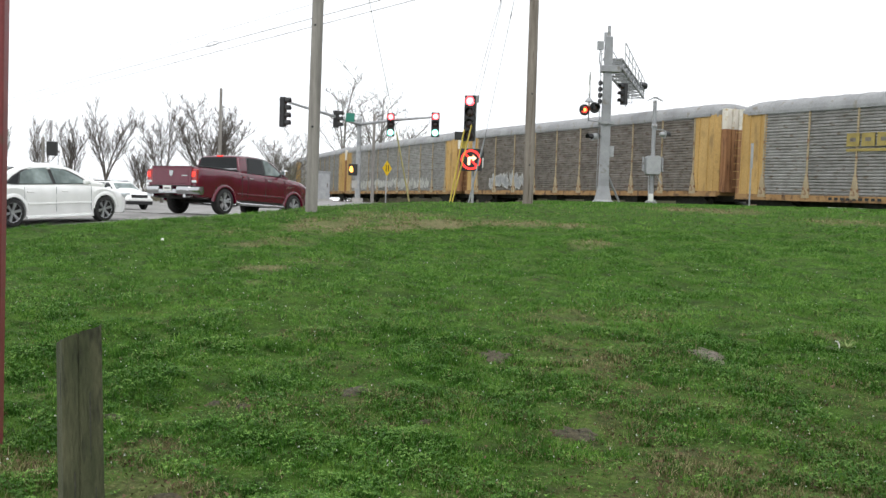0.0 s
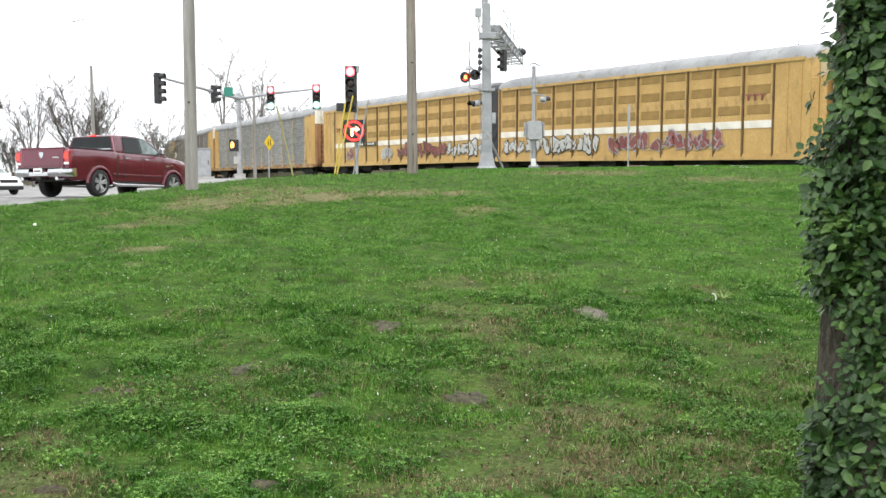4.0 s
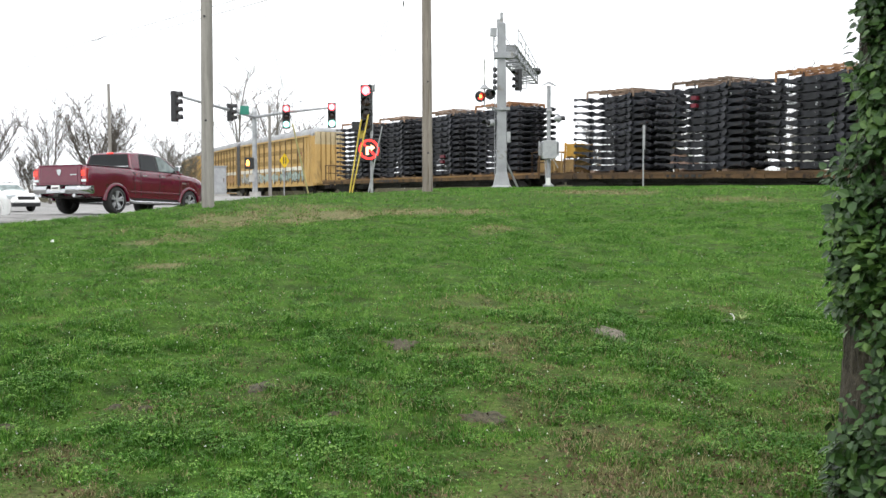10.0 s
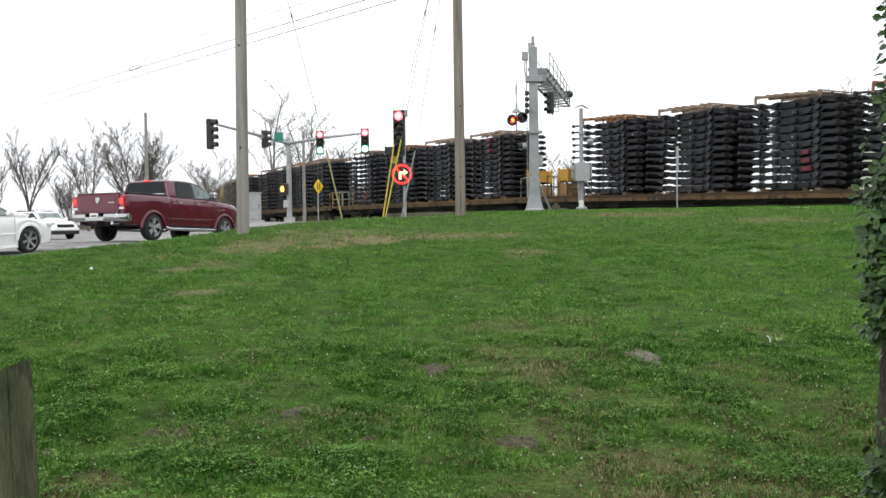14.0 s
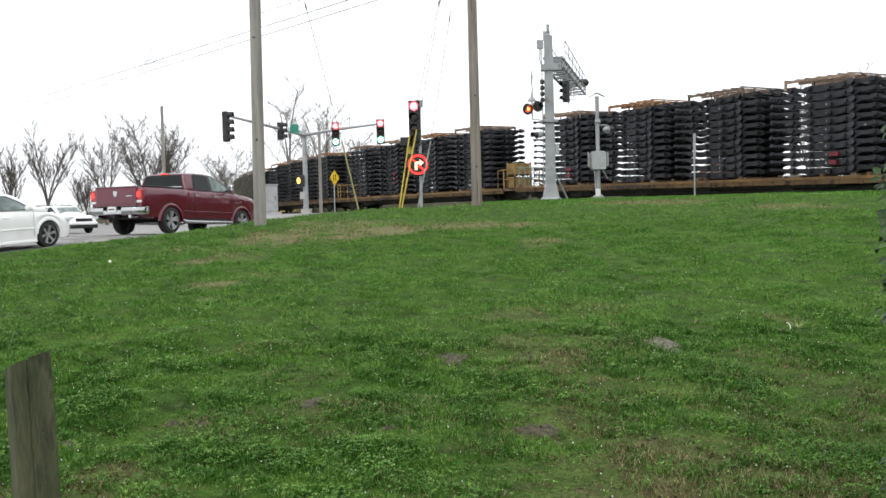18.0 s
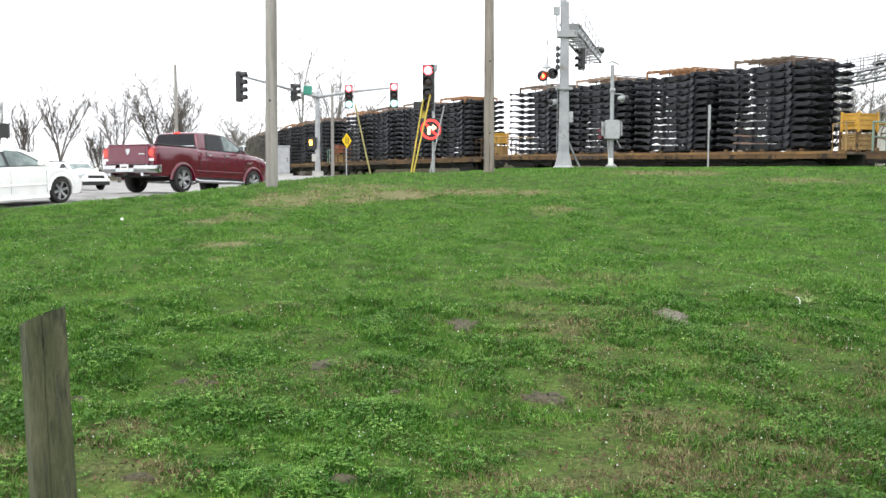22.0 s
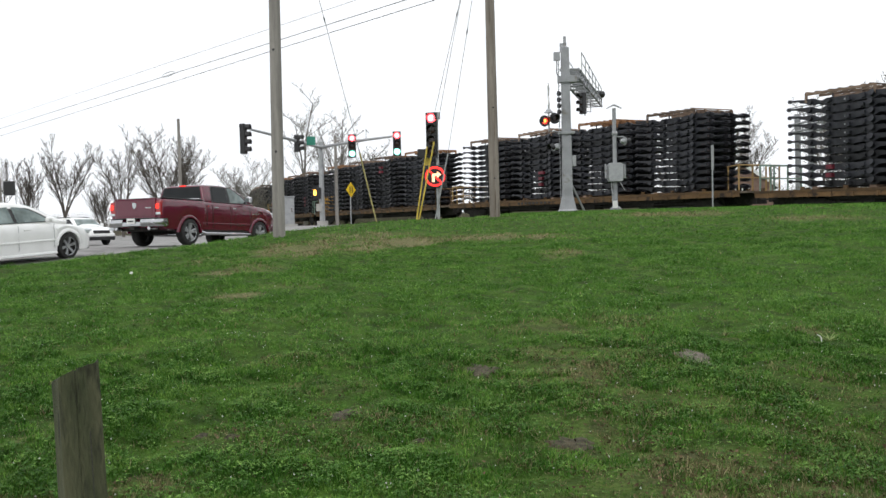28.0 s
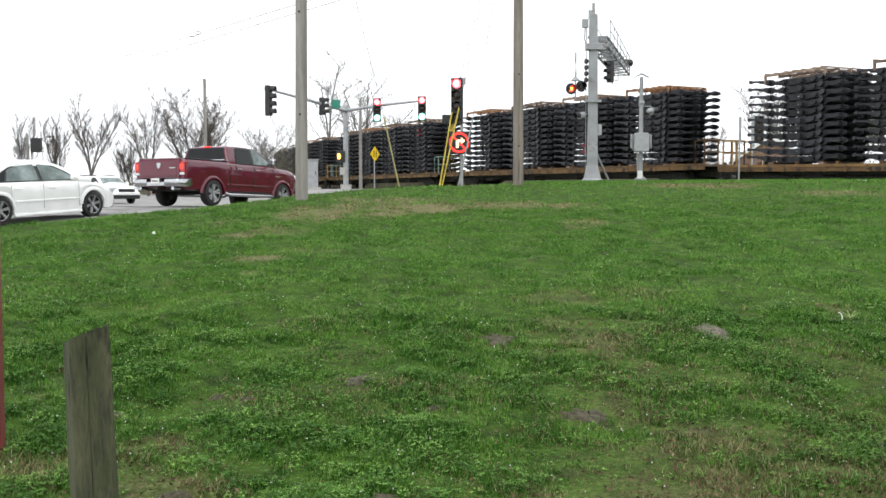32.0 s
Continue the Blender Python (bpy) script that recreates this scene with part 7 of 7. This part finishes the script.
DRY = [(-2.4, 21.1, 1.2, 2.0, 0.8), (-1.4, 21.8, 1.1, 1.8, 1.1), (-0.4, 22.2, 1.1, 1.1, 1.2), (0.6, 22.6, 1.1, 1.0, 1.2), (1.5, 23.1, 1.1, 1.0, 1.1), (2.6, 22.6, 1.1, 0.7, 1.0), (-1.2, 24.2, 1.4, 1.0, 0.5), (-2.9, 17.4, 0.6, 0.8, 0.5), (-3.3, 16.6, 0.5, 0.4, 0.7), (-2.6, 13.9, 0.42, 0.4, 0.8), (-1.9, 14.7, 0.5, 0.4, 0.5), (2.7, 18.6, 0.55, 0.8, 0.7), (2.1, 10.9, 0.6, 0.5, 0.6), (1.3, 10.6, 0.6, 0.4, 0.5), (-4.0, 18.9, 0.8, 0.9, 0.4), (7.8, 30.0, 2.0, 1.5, 0.7), (10.4, 25.9, 1.5, 1.2, 0.5), (4.0, 10.2, 0.3, 0.3, 0.5), (1.06, 5.7, 0.36, 0.28, 0.9), (1.75, 5.9, 0.5, 0.35, 1.2), (1.95, 5.1, 0.65, 0.45, 1.7), (0.71, 4.83, 0.6, 0.25, 1.6), (0.05, 5.45, 0.3, 0.25, 0.5), (-1.76, 5.91, 0.3, 0.22, 0.8), (-1.45, 5.1, 0.4, 0.25, 1.5), (-2.28, 5.44, 0.4, 0.3, 1.5), (2.95, 7.45, 0.4, 0.3, 0.5), (1.78, 7.4, 0.6, 0.5, 0.6), (1.24, 8.43, 0.6, 0.5, 0.65), (2.5, 6.4, 0.45, 0.35, 0.6), (0.97, 6.55, 0.4, 0.25, 0.7), (0.2, 7.3, 0.3, 0.25, 0.4), (-0.64, 7.4, 0.35, 0.3, 0.5), (-1.55, 7.0, 0.4, 0.25, 0.5), (-0.9, 8.4, 0.5, 0.4, 0.3), (3.2, 6.2, 0.5, 0.4, 0.4), (-1.3, 9.6, 0.5, 0.5, 0.25), (1.6, 9.3, 0.9, 0.5, 0.45), (3.2, 8.2, 0.6, 0.5, 0.4), (2.2, 6.5, 1.8, 2.0, 0.4), (1.3, 8.9, 1.3, 0.8, 0.4), (1.5, 5.0, 1.6, 0.6, 0.6), (-1.9, 5.2, 0.8, 0.7, 0.45), (-0.4, 7.0, 1.3, 0.6, 0.3)]


def soil_patch(x, y, rx, ry, seed):
    rnd = random.Random(seed)
    g = Geo()
    ring = []
    for i in range(22):
        a = 2 * math.pi * i / 22
        k = rnd.uniform(0.55, 1.2)
        ring.append((x + rx * k * math.cos(a), y + ry * k * math.sin(a)))
    n = len(g.v)
    for f, dz in ((1.0, -0.03), (0.72, 0.002), (0.35, 0.014)):
        for px, py in ring:
            qx, qy = x + (px - x) * f, y + (py - y) * f
            g.v.append((qx, qy, ground_z(qx, qy) + dz + rnd.uniform(0, 0.012)))
    for k in range(2):
        for i in range(22):
            j = (i + 1) % 22
            g.f.append((k * 22 + i, k * 22 + j, k * 22 + 22 + j, k * 22 + 22 + i))
            g.m.append(0)
    g.f.append(tuple(44 + i for i in range(22)))
    g.m.append(0)
    tagged(part("soil_patch", g, SOIL if seed else SOIL_PALE, smooth=True), "small bare patch of grey brown soil in the lawn", "soil patch", "bare soil patches")


for i, s in enumerate(SPOTS):
    soil_patch(*s, i)

rs = np.random.RandomState(5)
NY = np.array([h[0] for h in HEIGHTS], float)
NZ = np.array([h[1] for h in HEIGHTS], float)


def heights(x, y):
    """ground_z for arrays, for the open lawn this side of the road."""
    z = np.interp(y, NY, NZ)
    s = np.clip((-15.2 - (0.88 * x - 0.475 * y)) / 3.6, 0, 1)
    z = z - np.interp(y, ROAD_Y, ROAD_DROP) * s * s * (3 - 2 * s) * (1 - np.clip((y - 34) / 18, 0, 1) ** 2 * (3 - 2 * np.clip((y - 34) / 18, 0, 1)))
    a, b = np.clip(y / 3, 0, 1), np.clip((y - 25) / 15, 0, 1)
    fade = a * a * (3 - 2 * a) * (1 - b * b * (3 - 2 * b))
    for fx, fy, ph, amp in RELIEF:
        z = z + fade * amp * np.sin(fx * x + fy * y + ph)
    u, v, w = np.clip((4.5 - x) / 7, 0, 1), np.clip((y - 29) / 7, 0, 1), np.clip((y - 66) / 14, 0, 1)
    z = z - 0.25 * u * u * (3 - 2 * u) * v * v * (3 - 2 * v) * (1 - w * w * (3 - 2 * w))
    k = np.clip(y / 30, 0, 1)
    m = np.clip((y - 40) / 20, 0, 1)
    return z + 0.007 * np.clip(x, 0, 30) * k * k * (3 - 2 * k) * (1 - m * m * (3 - 2 * m))


FREQ = rs.uniform(-1, 1, (14, 3))


def patchy(x, y, scale):
    """A smooth patchy field between 0 and 1."""
    v = np.zeros_like(x)
    for i, (a, b, c) in enumerate(FREQ):
        s = scale * (0.6 + 0.25 * i)
        v += np.sin(x * a * s + y * b * s + c * 20) / (1 + 0.12 * i)
    return 0.5 + v / 7.0


def clumps(x, y):
    """Tufts a hand or two across, from 0 to 1."""
    c = 0.55 * patchy(x + 7, y + 3, 9.0) + 0.45 * patchy(x - 5, y + 11, 4.0)
    return np.clip((c - 0.28) * 2.4, 0, 1)


def bare(x, y):
    out = np.zeros(len(x), bool)
    for sx, sy, rx, ry in SPOTS:
        out |= ((x - sx) / (rx * 0.8)) ** 2 + ((y - sy) / (ry * 0.8)) ** 2 < 0.3 + 1.2 * rs.rand(len(x))
    return out & (rs.rand(len(x)) < 0.9)


def dryness(x, y):
    """How far the grass has withered, from 0 to 1."""
    out = np.zeros(len(x))
    for sx, sy, rx, ry, k in DRY:
        out = np.maximum(out, k * np.clip(1.35 - ((x - sx) / rx) ** 2 - ((y - sy) / ry) ** 2, 0, 1))
    near = np.clip((y - 9) / 5, 0, 1)
    return np.clip(out * (0.5 + patchy(x, y, 4.0)) * (0.8 + 0.2 * near) * (0.2 + 1.2 * patchy(x + 3, y - 8, 9.0)) * 1.2, 0, 1)


def wedge(n, y0, y1):
    """Points of the lawn in the part of the plan that lies before the slope's foot."""
    y = y0 + (y1 - y0) * rs.rand(n)
    half0, half1 = -0.52 * y - 1.0, 0.75 * y + 1.0
    x = half0 + (half1 - half0) * rs.rand(n)
    ok = (0.88 * x - 0.475 * y > -18.0) & ~bare(x, y) & (np.hypot(x - TX, y - TY) > 0.45) & (np.hypot(x + 1.14, y - 3.1) > 0.1)
    return x[ok], y[ok]


def tri_mesh(name, v, mat, label):
    n = len(v) // 3
    me = bpy.data.meshes.new(name)
    me.vertices.add(len(v))
    me.vertices.foreach_set("co", v.astype(np.float32).ravel())
    me.loops.add(3 * n)
    me.loops.foreach_set("vertex_index", np.arange(3 * n, dtype=np.int32))
    me.polygons.add(n)
    me.polygons.foreach_set("loop_start", np.arange(0, 3 * n, 3, dtype=np.int32))
    me.materials.append(mat)
    me.update()
    tagged(part(name, me, None), label, "grass", kind="stuff")


def mesh_blades(name, x, y, h, lean, b, w, mat, label):
    """Single blades: foot, height, lean and its direction, half width at the foot."""
    m = len(x)
    a = rs.rand(m) * 6.283
    base = np.stack([x, y, heights(x, y) - 0.01], 1)
    side = np.stack([np.cos(a), np.sin(a), 0 * a], 1) * w[:, None]
    tip = base + np.stack([np.cos(b) * lean * h, np.sin(b) * lean * h, h], 1)
    tri_mesh(name, np.stack([base - side, base + side, tip], 1).reshape(-1, 3), mat, label)


def blades(name, n, y0, y1, h0, h1, w, mat, label, field, keep):
    x, y = wedge(n, y0, y1)
    f = field(x, y)
    ok = rs.rand(len(x)) < np.clip(keep(f, dryness(x, y)), 0, 1)
    x, y, f = x[ok], y[ok], f[ok]
    m = len(x)
    h = (h0 + (h1 - h0) * rs.rand(m)) * (0.35 + 1.0 * f)
    mesh_blades(name, x, y, h, 0.2 + 0.9 * rs.rand(m), rs.rand(m) * 6.283, w * (0.6 + 0.8 * rs.rand(m)) * (0.6 + y / 14), mat, label)


def tufts(name, n, each, y0, y1, h0, h1, radius, w, mat, label, keep):
    """Tussocks: blades that fan out from one crown."""
    x, y = wedge(n, y0, y1)
    f = clumps(x, y)
    ok = rs.rand(len(x)) < np.clip(keep(f, dryness(x, y)), 0, 1)
    x, y, f = x[ok], y[ok], f[ok]
    tall = (h0 + (h1 - h0) * rs.rand(len(x)) ** 1.5) * (0.6 + 0.7 * f)
    wide = radius * (0.5 + rs.rand(len(x)))
    x, y, tall, wide = (np.repeat(v, each) for v in (x, y, tall, wide))
    m = len(x)
    b, r = rs.rand(m) * 6.283, np.sqrt(rs.rand(m))
    x, y = x + np.cos(b) * r * wide, y + np.sin(b) * r * wide
    h = tall * (1.05 - 0.55 * r) * (0.7 + 0.5 * rs.rand(m))
    mesh_blades(name, x, y, h, 0.15 + 0.9 * r * rs.rand(m), b + 0.5 * rs.randn(m), w * (0.6 + 0.8 * rs.rand(m)) * (0.6 + y / 14), mat, label)


def green(f, d):
    return (0.5 + 0.5 * f) * (1 - 0.9 * d)


def broad(x, y):
    return np.clip(0.5 * patchy(x, y, 2.2) + 0.5 * clumps(x * 0.5, y * 0.5), 0, 1)


blades("grass", 340000, 3.0, 10.0, 0.025, 0.060, 0.0036, GRASS, "short green grass blades on the near lawn", clumps, green)
tufts("grass_tufts", 9500, 26, 3.0, 10.0, 0.04, 0.095, 0.05, 0.0040, GRASS, "fresh green grass tussocks on the near lawn", lambda f, d: (0.35 + 0.8 * f) * (1 - 0.85 * d))
blades("grass", 260000, 10.0, 22.0, 0.025, 0.055, 0.0042, GRASS_LIT, "short green grass blades on the middle lawn", clumps, green)
tufts("grass_tufts", 11000, 16, 10.0, 24.0, 0.04, 0.085, 0.08, 0.0044, GRASS_LIT, "lightened green grass tussocks on the middle lawn", lambda f, d: (0.3 + 0.8 * f) * (1 - 0.9 * d))
blades("grass", 130000, 22.0, 46.0, 0.03, 0.075, 0.005, GRASS_LIT, "short green grass blades on the upper lawn", broad, green)
blades("dry_grass", 260000, 3.0, 12.0, 0.02, 0.06, 0.003, STRAW, "dry straw coloured grass in thin patches", clumps, lambda f, d: 1.7 * d + np.clip(0.38 - f, 0, 1) * 1.5 + 0.11)
blades("dry_grass", 190000, 12.0, 34.0, 0.03, 0.07, 0.0036, STRAW, "dry straw coloured grass towards the road", clumps, lambda f, d: 1.1 * d + np.clip(0.30 - f, 0, 1) * 1.2 + 0.04)
tufts("straw_tufts", 4200, 16, 3.0, 10.5, 0.05, 0.10, 0.05, 0.003, STRAW, "pale withered grass tussocks", lambda f, d: 1.5 * d + 0.05)

# the withered stretches show on the ground itself too
co = np.empty(len(GROUND.data.vertices) * 3, np.float32)
GROUND.data.vertices.foreach_get("co", co)
co = co.reshape(-1, 3)
wither = GROUND.data.attributes.new("withered", "FLOAT", "POINT")
wither.data.foreach_set("value", np.where((co[:, 1] > 3) & (co[:, 1] < 40), dryness(co[:, 0], co[:, 1]) * (0.30 + 0.45 * np.clip((co[:, 1] - 9) / 5, 0, 1)), 0).astype(np.float32))


def clover(n, y0, y1, r, field):
    """Three rounded leaflets a plant, lying nearly flat."""
    x, y = wedge(n, y0, y1)
    f = 0.34 * patchy(x + 30, y - 12, field) + 0.66 * clumps(x, y)
    ok = rs.rand(len(x)) < np.clip((f - 0.40) * 2.6, 0.16, 0.9) * (1 - 0.9 * dryness(x, y))
    x, y, f = x[ok], y[ok], f[ok]
    # leaves stand in low domes over each clump
    z = heights(x, y) + 0.016 + 0.055 * np.clip(0.25 + (f - 0.36) * 1.6, 0, 1) * np.sqrt(rs.rand(len(x)))
    m = len(x)
    a0 = rs.rand(m) * 6.283
    rr = r * (0.6 + 0.8 * rs.rand(m))
    out = []
    for k in range(3):
        a = a0 + 2.094 * k
        c = np.stack([x, y, z], 1)
        d = np.stack([np.cos(a), np.sin(a), 0.25 * rs.randn(m)], 1) * rr[:, None]
        s = np.stack([-np.sin(a), np.cos(a), 0.3 * rs.randn(m)], 1) * rr[:, None] * 0.55
        out.append(np.stack([c, c + d * 0.8 - s, c + d], 1))
        out.append(np.stack([c, c + d, c + d * 0.8 + s], 1))
    v = np.concatenate(out, 1).reshape(-1, 3)
    tri_mesh("clover", v, CLOVER, "patches of small three-leaved clover in the lawn")


clover(170000, 3.0, 10.0, 0.0125, 2.6)
clover(120000, 10.0, 24.0, 0.017, 2.0)


def specks(n):
    """Tiny pale flower heads and bits among the clover."""
    x, y = wedge(n, 4.0, 16.0)
    z = heights(x, y) + 0.03 + 0.04 * rs.rand(len(x))
    m = len(x)
    r = 0.003 + 0.004 * rs.rand(m)
    c = np.stack([x, y, z], 1)
    v = np.stack([c + np.stack([-r, 0 * r, -r], 1), c + np.stack([r, 0 * r, -r], 1), c + np.stack([0 * r, -0.3 * r, r], 1)], 1).reshape(-1, 3)
    tri_mesh("flower_specks", v, WHITE_SIGN, "tiny pale flower heads among the clover")


specks(900)

LITTER = leaf_material("leaf_litter", (0.03, 0.02, 0.012), (0.085, 0.055, 0.033), (0.17, 0.12, 0.075), 0.9, 0.1)


def litter(n):
    """Scraps of dead brown leaves in the thin grass."""
    x, y = wedge(n, 3.5, 10.0)
    ok = rs.rand(len(x)) < np.clip(dryness(x, y) * 1.5, 0.03, 1)
    x, y = x[ok], y[ok]
    m = len(x)
    c = np.stack([x, y, heights(x, y) + 0.015 + 0.03 * rs.rand(m)], 1)
    r = (0.006 + 0.010 * rs.rand(m))[:, None]
    corners = []
    for k in range(3):
        corners.append(c + r * np.stack([np.cos(2.1 * k + rs.rand(m)), np.sin(2.1 * k + rs.rand(m)), rs.randn(m) * 0.5], 1))
    tri_mesh("leaf_litter", np.stack(corners, 1).reshape(-1, 3), LITTER, "scraps of dead brown leaves among the grass")


litter(30000)


def paper_scrap(x, y, size, seed):
    """A crumpled pale scrap lying in the grass."""
    r2 = random.Random(seed)
    g = Geo()
    n = 9
    rim = [(x + size * r2.uniform(0.6, 1.1) * math.cos(a), y + size * r2.uniform(0.5, 1.0) * math.sin(a)) for a in (2 * math.pi * i / n for i in range(n))]
    z = ground_z(x, y)
    low = [Vector((px, py, z + r2.uniform(0.02, 0.05))) for px, py in rim]
    top = [Vector((x + (px - x) * 0.5, y + (py - y) * 0.5, z + r2.uniform(0.05, 0.09))) for px, py in rim]
    g.rings([low, top], True, True)
    tagged(part("paper_scrap", g, WHITE_SIGN), "small crumpled white paper scrap on the grass", "litter", "paper scraps")


paper_scrap(-4.88, 16.9, 0.035, 1)

weed = thing("pale_weed", on_ground(4.05, 9.68), "pale yellow green weed tussock in the lawn", "plant")
r2 = random.Random(8)
PALE_LEAF = mottled("pale_weed_leaf", (0.15, 0.22, 0.06), (0.25, 0.31, 0.11), 20, 0.7)
for k in range(26):
    a, l, w = r2.uniform(0, 6.28), r2.uniform(0.08, 0.17), r2.uniform(0.006, 0.011)
    d, up = Vector((math.cos(a), math.sin(a), 0)), r2.uniform(0.5, 1.2)
    s = Vector((-d.y, d.x, 0)) * w
    g = Geo()
    rows = [(d * l * f * 0.8 + Vector((0, 0, l * up * (f - 0.45 * f * f))), s * (1.05 - f)) for f in (0, 0.35, 0.7, 1.0)]
    g.rings([[p - q, p + q, p + q + Vector((0, 0, 0.003)), p - q + Vector((0, 0, 0.003))] for p, q in rows])
    part("leaf", g, PALE_LEAF, weed)
stalk = thing("bent_stalk", on_ground(3.92, 9.62), "short bent white dry stalk in a dark bare spot", "litter")
g = Geo()
g.tube([(0.03, 0, 0.01), (0.028, 0, 0.05), (0.01, 0, 0.075), (-0.015, 0, 0.08)], [0.006, 0.007, 0.006, 0.004], 6)
part("stem", g, WHITE_SIGN, stalk)


motions()
